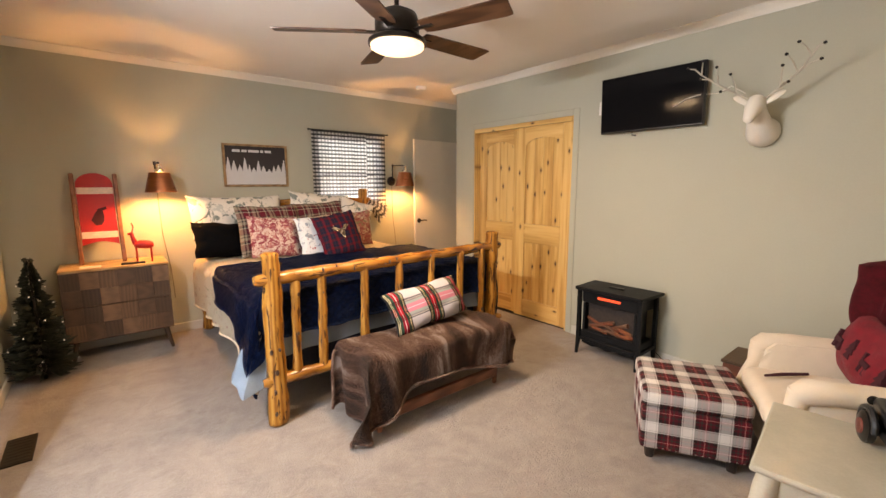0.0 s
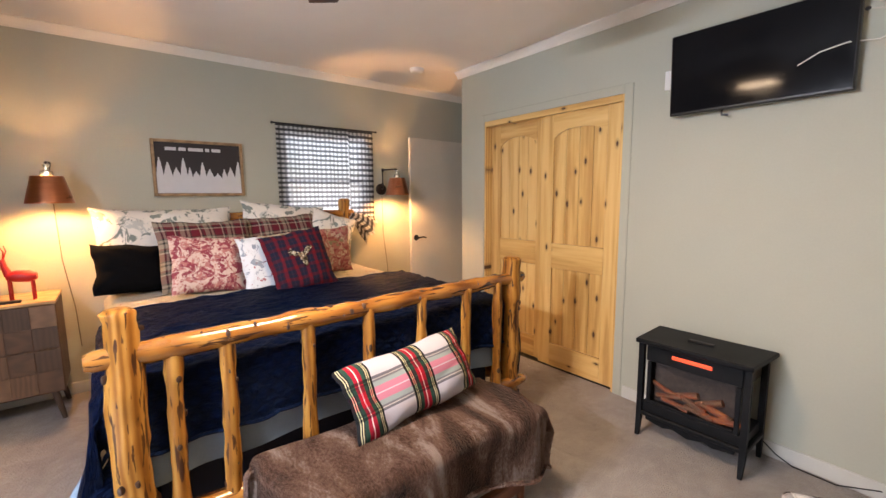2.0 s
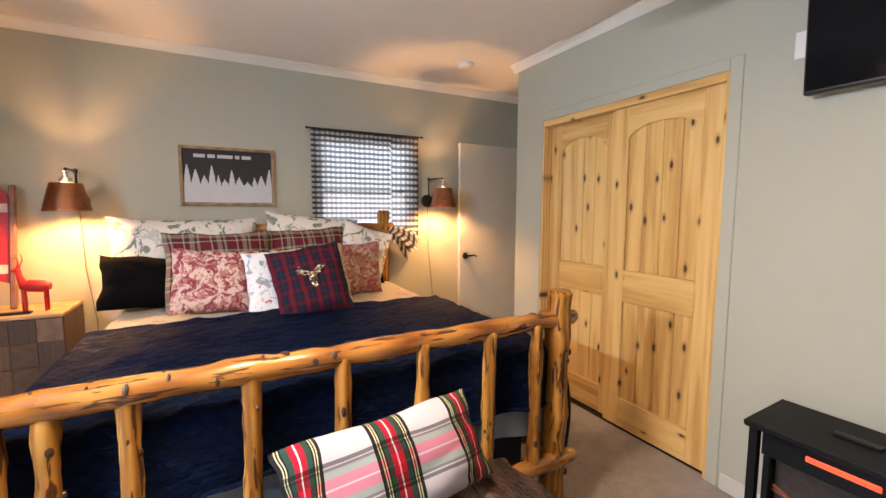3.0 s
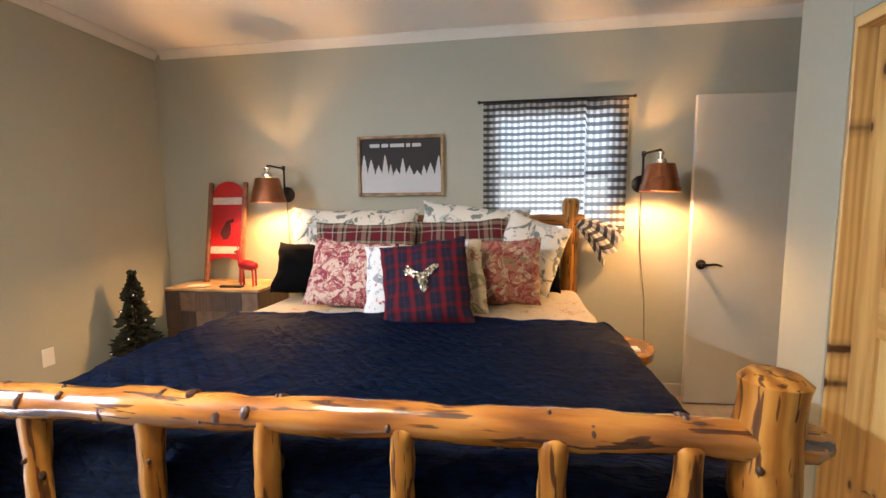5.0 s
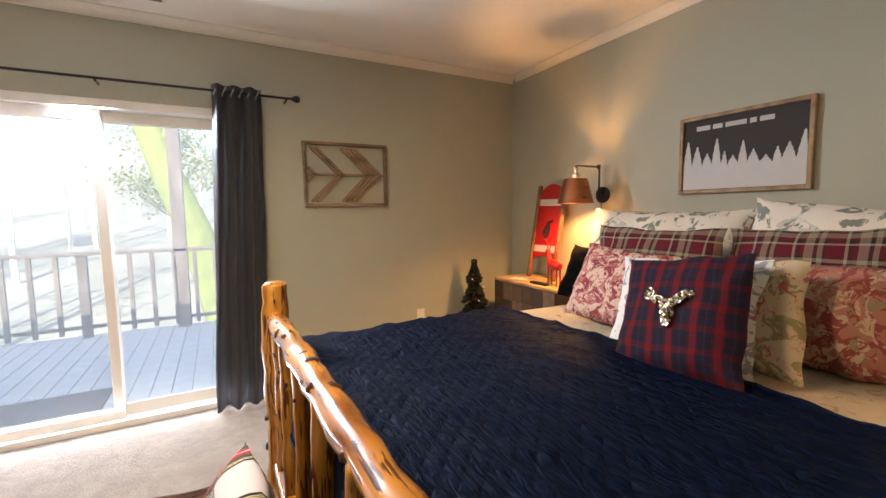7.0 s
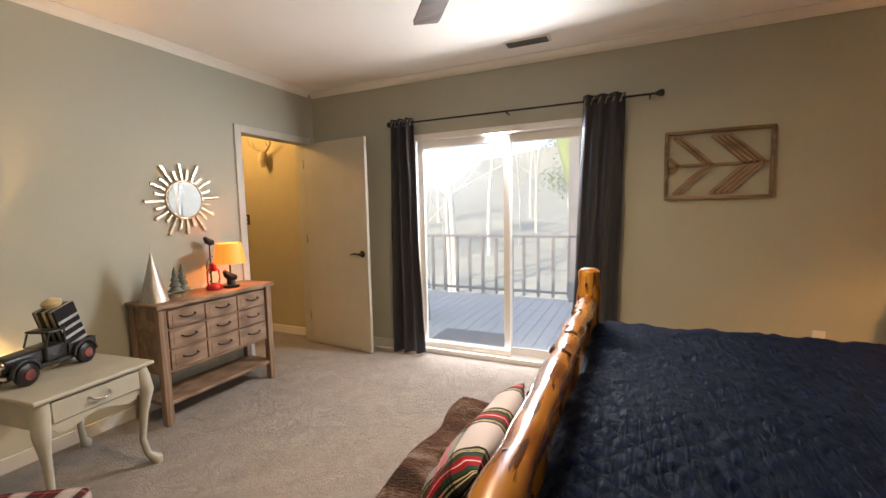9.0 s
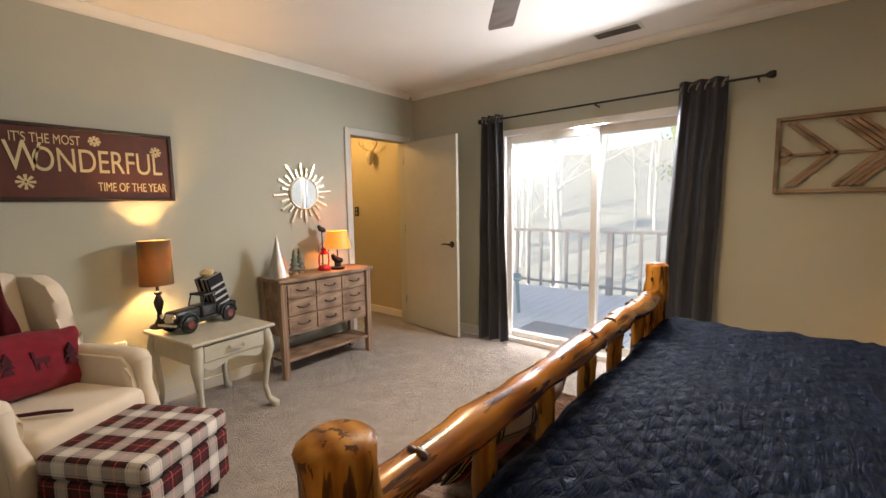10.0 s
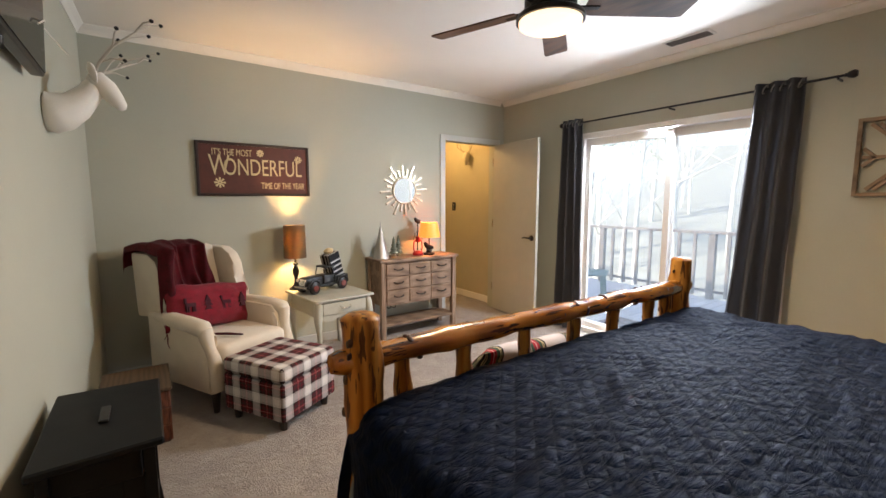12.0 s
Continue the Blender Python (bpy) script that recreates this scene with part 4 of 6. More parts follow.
# ---- south wall seating ----
OTT = plaid("red and cream buffalo tartan", 0.165, ((0, (0.62, 0.59, 0.56)), (0.04, (0.22, 0.2, 0.2)), (0.055, (0.62, 0.59, 0.56)), (0.31, (0.22, 0.2, 0.2)), (0.325, (0.62, 0.59, 0.56)), (0.36, (0.02, 0.012, 0.012)), (0.47, (0.085, 0.007, 0.012)), (0.56, (0.03, 0.03, 0.026)), (0.61, (0.085, 0.007, 0.012)), (0.67, (0.24, 0.012, 0.02)), (0.695, (0.5, 0.3, 0.27)), (0.705, (0.24, 0.012, 0.02)), (0.73, (0.085, 0.007, 0.012)), (0.79, (0.03, 0.03, 0.026)), (0.84, (0.085, 0.007, 0.012)), (0.9, (0.02, 0.012, 0.012))))
DARKLEG = plain("dark stained wooden leg", (0.02, 0.013, 0.01), 0.4, vary=0.3)
ott = thing("ottoman", "square ottoman in red and cream tartan on dark feet", "ottoman", pose(2.49, 0.952, 0, 0, 0, 30.5) @ Matrix.Diagonal((0.95, 1.0, 1.0, 1)))
part("body", box(-0.246, 0.246, -0.246, 0.246, 0.07, 0.302, 0.015, seg=2), OTT, ott)
part("lid", box(-0.25, 0.25, -0.25, 0.25, 0.3025, 0.40, 0.028, seg=3), OTT, ott, "", True)
NAIL = plain("pewter nailhead", (0.45, 0.42, 0.38), 0.3, 0.9)
bm = bmesh.new()
for k in range(16):
    q = -0.225 + 0.03 * k
    for m in ((q, -0.2415, 0), (q, 0.2415, 0), (-0.2415, q, 0), (0.2415, q, 0)):
        join(bm, lathe(((0, -0.006), (0.0055, -0.002), (0.0055, 0.002), (0, 0.006)), 6, (m[0], m[1], 0.082)))
part("nailhead_trim", bm, NAIL, ott, "row of pewter nailheads", True, kind="stuff")
for x in (-0.19, 0.19):
    for y in (-0.19, 0.19):
        part("foot", sweep([(x, y, 0), (x, y, 0.07)], [0.022, 0.03], 8), DARKLEG, ott)

CM = pose(2.745, 0.345, 0, 0, 0, 27) @ Matrix.Diagonal((1.05, 1.05, 0.98, 1))
chair = thing("wing_chair", "cream linen wingback armchair with rolled arms", "armchair", CM)


def slab(outline, a, b, bevel=0.02):
    bm = prism(outline, "x", a, b)
    bmesh.ops.bevel(bm, geom=bm.edges[:], offset=bevel, segments=2, affect="EDGES", profile=0.6)
    return bm


part("base", box(-0.30, 0.30, -0.30, 0.32, 0.13, 0.32, 0.025, seg=2), LINEN, chair, "", True)
part("seat_cushion", box(-0.245, 0.245, -0.24, 0.36, 0.322, 0.455, 0.05, seg=4), LINEN, chair, "", True)
back = box(-0.25, 0.25, -0.10, 0.06, 0.0, 0.74, 0.05, seg=3)
for v in back.verts:
    v.co.z += 0.035 * (1 - (v.co.x / 0.25) ** 2) if v.co.z > 0.6 else 0.0
back.transform(Matrix.Translation((0, -0.30, 0.31)) @ Matrix.Rotation(radians(11), 4, "X"))
part("backrest", back, LINEN, chair, "", True)
for s in (-1, 1):
    arm = slab(((-0.30, 0.15), (0.305, 0.15), (0.32, 0.26), (0.315, 0.36), (0.285, 0.43), (0.262, 0.50), (0.258, 0.56), (0.22, 0.60), (-0.30, 0.61)), s * 0.272 - 0.045, s * 0.272 + 0.045, 0.02)
    a = part("arm", arm, LINEN, chair, "", True)
    part("arm_roll", sweep([(s * 0.265, -0.30, 0.592), (s * 0.292, -0.05, 0.590), (s * 0.298, 0.16, 0.585), (s * 0.298, 0.255, 0.575), (s * 0.296, 0.282, 0.552)], [0.045, 0.05, 0.053, 0.056, 0.045], 16), LINEN, a, "rolled arm top", True)
    part("arm_front", sweep([(s * 0.296, 0.270, 0.575), (s * 0.294, 0.282, 0.51), (s * 0.286, 0.292, 0.455), (s * 0.278, 0.315, 0.39), (s * 0.272, 0.332, 0.32), (s * 0.270, 0.325, 0.24), (s * 0.268, 0.318, 0.16)], [0.046, 0.040, 0.033, 0.036, 0.042, 0.038, 0.030], 14), LINEN, a, "curved scroll arm front", True)
    wing = slab(((-0.45, 0.56), (-0.06, 0.59), (-0.13, 0.68), (-0.15, 0.80), (-0.15, 0.90), (-0.20, 0.98), (-0.29, 1.03), (-0.48, 1.03)), s * 0.262 - 0.042, s * 0.262 + 0.042, 0.03)
    part("wing", wing, LINEN, chair, "", True)
    for y in (-0.27, 0.29):
        part("leg", sweep([(s * 0.26, y, 0), (s * 0.26, y, 0.14)], [0.017, 0.03], 8), DARKLEG, chair, "", True)
NAIL2 = plain("antique brass nailhead", (0.40, 0.33, 0.24), 0.3, 0.9)
for s in (-1, 1):
    bm = bmesh.new()
    for k in range(10):
        z = 0.165 + 0.021 * k
        y = 0.345 - (0.0 if z < 0.37 else (z - 0.37) * 0.6)
        join(bm, lathe(((0, -0.006), (0.006, -0.002), (0.006, 0.002), (0, 0.006)), 6, (s * 0.236, y - 0.004, z)))
    part("nailhead_trim", bm, NAIL2, chair, "row of nailheads on the arm front", True, kind="stuff")
REDKNIT = plain("crimson knitted wool", (0.17, 0.004, 0.013), 0.95, vary=0.3, scale=30, grain=260, relief=0.4, sheen=0.05)
REDTHROW = plain("dark red woven throw", (0.12, 0.006, 0.013), 0.95, vary=0.5, scale=18, grain=240, relief=0.5, sheen=0.05)
DARKRED = plain("dark knitted motif", (0.05, 0.006, 0.012), 0.95, vary=0.2)
redp = cushion("crimson knitted lumbar cushion with deer and tree motifs", 0.63, 0.33, 0.17, CM @ pose(0.03, -0.05, 0.47, 17, -7, 0), REDKNIT, "", 13)
for x, kind in ((-0.19, 1), (-0.06, 0), (0.07, 1), (0.19, 0)):
    pieces = []
    if kind:
        for k, w in enumerate((0.05, 0.06, 0.045)):
            pieces.append(prism(((x - w / 2, 0.12 + k * 0.028), (x + w / 2, 0.12 + k * 0.028), (x, 0.17 + k * 0.028)), "y", 0.074, 0.090))
    else:
        pieces.append(box(x - 0.035, x + 0.03, 0.074, 0.090, 0.15, 0.175))
        for q in (-0.03, -0.018, 0.012, 0.024):
            pieces.append(box(x + q - 0.004, x + q + 0.004, 0.072, 0.088, 0.115, 0.15))
        pieces.append(box(x + 0.022, x + 0.034, 0.072, 0.088, 0.175, 0.21))
    for piece in pieces:
        part("motif", piece, DARKRED, redp)
tr = thing("red_throw", "dark red fringed woven throw over the chair back", "blanket", CM)


def throwf(u, v):
    """Over the top corner of the backrest and its wing: back, crest, front, with the outer edge hanging down."""
    x = -0.07 + 0.385 * u
    lift = min(1.0, max(0.0, (x - 0.15) / 0.07))
    front = 0.40 + 0.16 * u + 0.04 * math.sin(u * 13)
    back = 0.12
    s = v * (back + 0.22 + front)
    crest, edge = 1.075, -0.30 + 0.17 * lift
    if s < back:
        y, z = -0.535, crest - 0.03 - (back - s)
    elif s < back + 0.22:
        k = (s - back) / 0.22
        y, z = -0.535 + (edge + 0.535) * k, crest + 0.025 * math.sin(math.pi * k)
    else:
        d = s - back - 0.22
        y, z = edge + 0.02 + (0.16 * d / 0.5) * (1 - lift), crest - d
    n = noise.noise(Vector((u * 5, v * 6, 8.0)))
    n2 = noise.noise(Vector((u * 13, v * 4, 3.0)))
    fold = 0.028 * math.sin(u * 23 + 2.5 * v + 1.5 * math.sin(v * 7)) + 0.02 * n2
    if x > 0.29:
        z -= 2.2 * (x - 0.29)
        x = 0.315 + 0.35 * (x - 0.29)
    return Vector((x + 0.012 * n2, y + 0.012 + (fold if s > 0.27 else 0.3 * fold), z + 0.016 * n))


part("cloth", sheet(throwf, 60, 70, 0.012), REDTHROW, tr, "", True)
bm = bmesh.new()
rnd = random.Random(9)
for q in range(46):
    u = (q + 0.5) / 46
    a = throwf(u, 1.0)
    join(bm, sweep([a, a + Vector((rnd.uniform(-0.012, 0.012), 0.012, -0.035)), a + Vector((rnd.uniform(-0.02, 0.02), 0.01, -0.075))], [0.004, 0.003, 0.0015], 5))
part("fringe", bm, REDTHROW, tr, "knotted fringe", kind="stuff")

# ---- TV and heater ----
tv = thing("television", "flat black wall-mounted television", "television")
SCREEN = plain("glossy black screen", (0.006, 0.006, 0.007), 0.10, vary=0.1, relief=0.0)
SCREEN.node_tree.nodes["Principled BSDF"].inputs["Specular IOR Level"].default_value = 0.1
TILT_TV = Matrix.Translation((E - 0.09, 0, 2.085)) @ Matrix.Rotation(radians(-2.6), 4, "Y") @ Matrix.Translation((-(E - 0.09), 0, -2.085))
for nm, b, mat in (("housing", box(E - 0.115, E - 0.07, 1.335, 2.125, 1.865, 2.305, 0.008, seg=2), BLACK), ("screen", box(E - 0.119, E - 0.1155, 1.345, 2.115, 1.88, 2.297), SCREEN)):
    b.transform(TILT_TV)
    part(nm, b, mat, tv, "glossy dark screen" if nm == "screen" else "")
part("mount", box(E - 0.07, E, 1.60, 1.86, 1.96, 2.2, 0.004), BLACK, tv)
part("arm_hook", sweep([(E - 0.08, 1.86, 1.865), (E - 0.08, 1.86, 1.84), (E - 0.075, 1.83, 1.835)], [0.006] * 3, 6), BLACK, tv)

heater = thing("electric_stove_heater", "black electric fireplace stove with glowing logs", "heater")
HX0, HX1, HY0, HY1 = 3.175, 3.465, 1.545, 2.10
top = box(HX0 - 0.03, HX1 + 0.02, HY0 - 0.03, HY1 + 0.03, 0.565, 0.592, 0.006)
for v in top.verts:
    if v.co.x < HX0:
        v.co.y += 0.02 if v.co.y < 1.7 else -0.02
part("top", top, BLACKP, heater)
part("body", box(HX0 + 0.09, HX1 - 0.06, HY0 + 0.06, HY1 - 0.06, 0.205, 0.455, 0.004), BLACKP, heater)
part("upper_body", box(HX0 + 0.035, HX1 - 0.01, HY0 + 0.03, HY1 - 0.03, 0.455, 0.565, 0.004), BLACKP, heater)
part("lower_body", box(HX0 + 0.02, HX1 - 0.01, HY0 + 0.02, HY1 - 0.02, 0.15, 0.205, 0.004), BLACKP, heater)
part("base_shelf", box(HX0, HX1, HY0, HY1, 0.125, 0.15, 0.004), BLACKP, heater)
part("header", box(HX0 + 0.012, HX0 + 0.034, HY0 + 0.04, HY1 - 0.04, 0.46, 0.563, 0.003), BLACKP, heater)
for x in (HX0 + 0.012, HX1 - 0.014):
    for y in (HY0 + 0.016, HY1 - 0.016):
        part("leg", sweep([(x - (0.02 if x < 3.3 else -0.01), y, 0), (x, y, 0.13), (x, y, 0.565)], [0.014, 0.021, 0.021], 4), BLACKP, heater)
for nm, q in (("door_stile", (HY0 + 0.045, HY0 + 0.068, 0.205, 0.455)), ("door_stile", (HY1 - 0.068, HY1 - 0.045, 0.205, 0.455)), ("door_rail", (HY0 + 0.068, HY1 - 0.068, 0.205, 0.222))):
    part(nm, box(HX0 + 0.018, HX0 + 0.034, *q, 0.003), BLACKP, heater)
for y in (HY0 + 0.05, HY1 - 0.06):
    part("firebox_side", box(HX0 + 0.034, HX0 + 0.09, y, y + 0.01, 0.205, 0.455), BLACKP, heater)
part("fire_back", box(HX0 + 0.082, HX0 + 0.088, HY0 + 0.062, HY1 - 0.062, 0.207, 0.453), plain("sooty brick liner", (0.028, 0.018, 0.015), 0.8, vary=0.6, scale=30), heater)
fg = part("glass_door", box(HX0 + 0.024, HX0 + 0.027, HY0 + 0.068, HY1 - 0.068, 0.222, 0.453), GLASS, heater, "glass front")
fg.visible_shadow = False


def ember_material():
    """Charred moulded logs, lit from inside where the crust is thin."""
    m, t, b = nodes_of("glowing moulded log", 0.85)
    n = noise_fac(t, coords(t, "Object", (30, 14, 30)), 1.0, 4.0, 0.6, 0.8)
    t.links.new(ramp(t, n, ((0.4, (0.09, 0.04, 0.02)), (0.6, (0.02, 0.012, 0.01)))), b.inputs["Base Color"])
    t.links.new(ramp(t, n, ((0.46, (0, 0, 0)), (0.58, (0.55, 0.09, 0.015)), (0.70, (1.0, 0.32, 0.07)))), b.inputs["Emission Color"])
    b.inputs["Emission Strength"].default_value = 0.075
    bump(t, b, n, 0.6, 0.01)
    return m


EMBER = ember_material()
FLAME = glow("orange heating bar", (1.0, 0.10, 0.035), 0.13)
part("heat_slot", box(HX0 + 0.006, HX0 + 0.0125, 1.72, 1.92, 0.506, 0.528, 0.003), FLAME, heater, "glowing orange heating slot")
rnd = random.Random(5)
for k in range(9):
    y, z, a = 1.665 + 0.040 * k, 0.225 + 0.030 * (k % 3), (-0.25, 0.3, -0.5, 0.15, 0.45, -0.4, 0.2, -0.3, 0.4)[k]
    dy, dz, xx = 0.075 * math.cos(a), 0.06 * math.sin(a), HX0 + 0.048 + 0.012 * (k % 3)
    part("log", log((xx, y - dy, z - dz + 0.012), (xx + 0.004, y + dy, z + dz + 0.012), 0.0165, 0.013, 10), EMBER, heater, "charred log glowing orange", True)
part("skirt", prism(((1.60, 0.128), (2.05, 0.128), (2.05, 0.10), (1.95, 0.085), (1.90, 0.10), (1.82, 0.078), (1.74, 0.10), (1.70, 0.085), (1.60, 0.10)), "x", HX0 + 0.016, HX0 + 0.03), BLACKP, heater)
part("carry_handle", box(3.30, 3.33, 1.76, 1.89, 0.592, 0.604, 0.003), BLACK, heater)

# ---- ceiling ----
FANWOOD = wood("dark walnut fan blade", (0.035, 0.014, 0.007), (0.085, 0.035, 0.016), (0.15, 0.07, 0.035), 0.45, (0.6, 8, 8))
fan = thing("ceiling_fan", "dark five-bladed ceiling fan at rest with a lit white lamp", "ceiling fan", pose(1.475, 2.25, 0, 0, 0, -70))
part("canopy", lathe(((0, H), (0.075, H), (0.07, H - 0.03), (0.03, H - 0.06), (0, H - 0.06)), 20), BRONZE, fan, "", True)
part("downrod", bar((0, 0, 2.42), (0, 0, H - 0.05), 0.013), BRONZE, fan, "", True)
part("motor_housing", lathe(((0, 2.43), (0.05, 2.43), (0.11, 2.40), (0.125, 2.36), (0.125, 2.30), (0.10, 2.275), (0.15, 2.268), (0.165, 2.255), (0.165, 2.235), (0.155, 2.235), (0, 2.24)), 28), BRONZE, fan, "", True)
part("lamp_diffuser", lathe(((0.152, 2.236), (0.15, 2.218), (0.12, 2.203), (0.06, 2.195), (0, 2.193)), 28), glow("lit white diffuser", (1.0, 0.78, 0.48), 0.5), fan, "glowing frosted white lens", True)
for k in range(5):
    turn = Matrix.Rotation(radians(72 * k), 4, "Z")
    b = prism(((0.17, -0.055), (0.22, -0.062), (0.655, -0.075), (0.69, -0.07), (0.675, 0.06), (0.64, 0.068), (0.22, 0.06), (0.17, 0.05)), "z", -0.004, 0.004)
    b.transform(turn @ Matrix.Translation((0, 0, 2.305)) @ Matrix.Rotation(radians(-12), 4, "X"))
    bl = part("blade", b, FANWOOD, fan)
    arm = box(0.10, 0.24, -0.018, 0.018, 2.298, 2.306, 0.002)
    arm.transform(turn)
    part("blade_iron", arm, BRONZE, bl)
smoke = thing("smoke_detector", "round white plastic smoke detector on the ceiling", "smoke detector")
part("body", lathe(((0, H - 0.036), (0.045, H - 0.036), (0.06, H - 0.028), (0.066, H - 0.008), (0.066, H), (0, H)), 24, (3.155, 4.29, 0)), VINYL, smoke, "", True)
vent = thing("ceiling_vent", "white slotted air vent in the ceiling", "vent")
part("frame", box(-0.33, -0.21, 1.90, 2.24, H - 0.008, H, 0.003), VINYL, vent)
for k in range(5):
    part("slat", box(-0.318 + 0.021 * k, -0.306 + 0.021 * k, 1.92, 2.22, H - 0.013, H - 0.0085), plain("vent slat grey", (0.12, 0.11, 0.10), 0.5), vent)

# ---- walls ----


def text(words, size, parent, m, material, name="lettering"):
    cu = bpy.data.curves.new("t", "FONT")
    cu.body, cu.size, cu.extrude, cu.align_x, cu.align_y = words, size, 0.002, "CENTER", "CENTER"
    tmp = new("t", cu)
    me = bpy.data.meshes.new_from_object(tmp)
    bpy.data.objects.remove(tmp)
    me.transform(m)
    ob = new(name, me)
    me.materials.append(material)
    ob.parent = parent
    return ob


FRAMEWOOD = wood("light oak frame", (0.16, 0.09, 0.04), (0.28, 0.17, 0.08), (0.38, 0.24, 0.12), 0.5, (2, 8, 8))
art = thing("framed_picture", "framed picture of white pine trees on charcoal in an oak frame", "picture")
ax0, ax1, az0, az1 = 1.096, 1.748, 1.432, 1.873
for nm, b in (("frame_side", (ax0, ax0 + 0.022, az0, az1)), ("frame_side", (ax1 - 0.022, ax1, az0, az1)), ("frame_rail", (ax0 + 0.022, ax1 - 0.022, az0, az0 + 0.022)), ("frame_rail", (ax0 + 0.022, ax1 - 0.022, az1 - 0.022, az1))):
    part(nm, box(b[0], b[1], N - 0.03, N - 0.002, b[2], b[3], 0.003), FRAMEWOOD, art)
part("dark_board", box(ax0 + 0.02, ax1 - 0.02, N - 0.014, N - 0.004, az0 + 0.02, az1 - 0.02), plain("charcoal print", (0.022, 0.017, 0.017), 0.7), art)
WPRINT = plain("white print", (0.52, 0.52, 0.53), 0.8, vary=0.05)
edge = [(ax0 + 0.024, az0 + 0.024)]
rnd = random.Random(11)
x = ax0 + 0.024
pts = [(x, 1.60)]
while x < ax1 - 0.05:
    w, h = rnd.uniform(0.016, 0.034), rnd.choice((0.03, 0.05, 0.07, 0.10, 0.125))
    base = 1.585 + rnd.uniform(-0.01, 0.015)
    for k in range(1, 4):
        pts += [(x + w * (k - 0.15) / 3.4, base + h * k / 3), (x + w * (k + 0.05) / 3.4 - 0.004, base + h * k / 3 + 0.003)]
    pts.append((x + w, base + h + 0.015))
    for k in range(3, 0, -1):
        pts += [(x + 2 * w - w * (k + 0.05) / 3.4 + 0.004, base + h * k / 3 + 0.003), (x + 2 * w - w * (k - 0.15) / 3.4, base + h * k / 3)]
    x += 2 * w
    pts.append((x, base))
pts = [p for p in pts if p[0] < ax1 - 0.024]
part("tree_silhouette", prism([(ax0 + 0.024, az0 + 0.024)] + pts + [(ax1 - 0.024, 1.6), (ax1 - 0.024, az0 + 0.024)], "y", N - 0.017, N - 0.0145), WPRINT, art, "white pine silhouettes")
x = 1.19
for w in (0.075, 0.05, 0.105, 0.03, 0.065):
    part("caption_bar", box(x, x + w, N - 0.017, N - 0.0145, 1.79, 1.815), WPRINT, art)
    x += w + 0.016

ARROWWOOD = wood("weathered brown lath", (0.10, 0.06, 0.03), (0.22, 0.145, 0.085), (0.33, 0.23, 0.15), 0.65, (8, 1.2, 4))
arrow = thing("arrow_wall_art", "rustic wooden lath arrow art in a rectangular frame", "wall art")
ay0, ay1, qz0, qz1 = 3.005, 3.655, 1.397, 1.878
for nm, b in (("frame_side", (ay0, ay0 + 0.022, qz0, qz1)), ("frame_side", (ay1 - 0.022, ay1, qz0, qz1)), ("frame_rail", (ay0 + 0.022, ay1 - 0.022, qz0, qz0 + 0.022)), ("frame_rail", (ay0 + 0.022, ay1 - 0.022, qz1 - 0.022, qz1))):
    part(nm, box(W + 0.001, W + 0.035, *b, 0.002), ARROWWOOD, arrow)
qc = (qz0 + qz1) / 2


def lath(p, q, w=0.011):
    p, q = Vector(p), Vector(q)
    d = (q - p).normalized()
    n = Vector((0, -d.z, d.y)) * w
    bm = bmesh.new()
    lo = [bm.verts.new((W + 0.004, v.y, v.z)) for v in (p + n, p - n, q - n, q + n)]
    hi = [bm.verts.new((W + 0.026, v.y, v.z)) for v in (p + n, p - n, q - n, q + n)]
    bm.faces.new(lo), bm.faces.new(hi)
    for k in range(4):
        bm.faces.new((lo[k], lo[(k + 1) % 4], hi[(k + 1) % 4], hi[k]))
    part("lath", bm, ARROWWOOD, arrow)


lath((0, ay0 + 0.03, qc), (0, ay1 - 0.03, qc), 0.009)
for k, tip in enumerate((0.60, 0.565, 0.53, 0.495, 0.30, 0.265, 0.09)):
    for s in (1, -1):
        run = 0.20 if k < 6 else 0.055
        lath((0, ay0 + tip, qc), (0, ay0 + tip - run * 1.02, qc + s * run), 0.010)

SIGNRED = plain("dark red-brown painted sign board", (0.075, 0.016, 0.010), 0.5, vary=0.3, scale=9)
SIGNEDGE = plain("near-black sign frame", (0.02, 0.008, 0.006), 0.45)
CREAM = plain("cream sign lettering", (0.55, 0.44, 0.25), 0.6)
sg = thing("christmas_sign", "dark red wooden sign with cream holiday lettering", "sign")
sx0, sx1, sz0, sz1 = 1.889, 2.793, 1.411, 1.852
part("board", box(sx0 + 0.02, sx1 - 0.02, S + 0.002, S + 0.018, sz0 + 0.02, sz1 - 0.02), SIGNRED, sg)
for nm, b in (("frame_side", (sx0, sx0 + 0.022, sz0, sz1)), ("frame_side", (sx1 - 0.022, sx1, sz0, sz1)), ("frame_rail", (sx0 + 0.022, sx1 - 0.022, sz0, sz0 + 0.022)), ("frame_rail", (sx0 + 0.022, sx1 - 0.022, sz1 - 0.022, sz1))):
    part(nm, box(b[0], b[1], S + 0.001, S + 0.03, b[2], b[3], 0.004), SIGNEDGE, sg)


def on_south(x, z, sx=1.0, sz=1.0, y=S + 0.0195):
    return Matrix.Translation((x, y, z)) @ Matrix(((-1, 0, 0, 0), (0, 0, 1, 0), (0, 1, 0, 0), (0, 0, 0, 1))) @ Matrix.Diagonal((sx, sz, 1, 1))


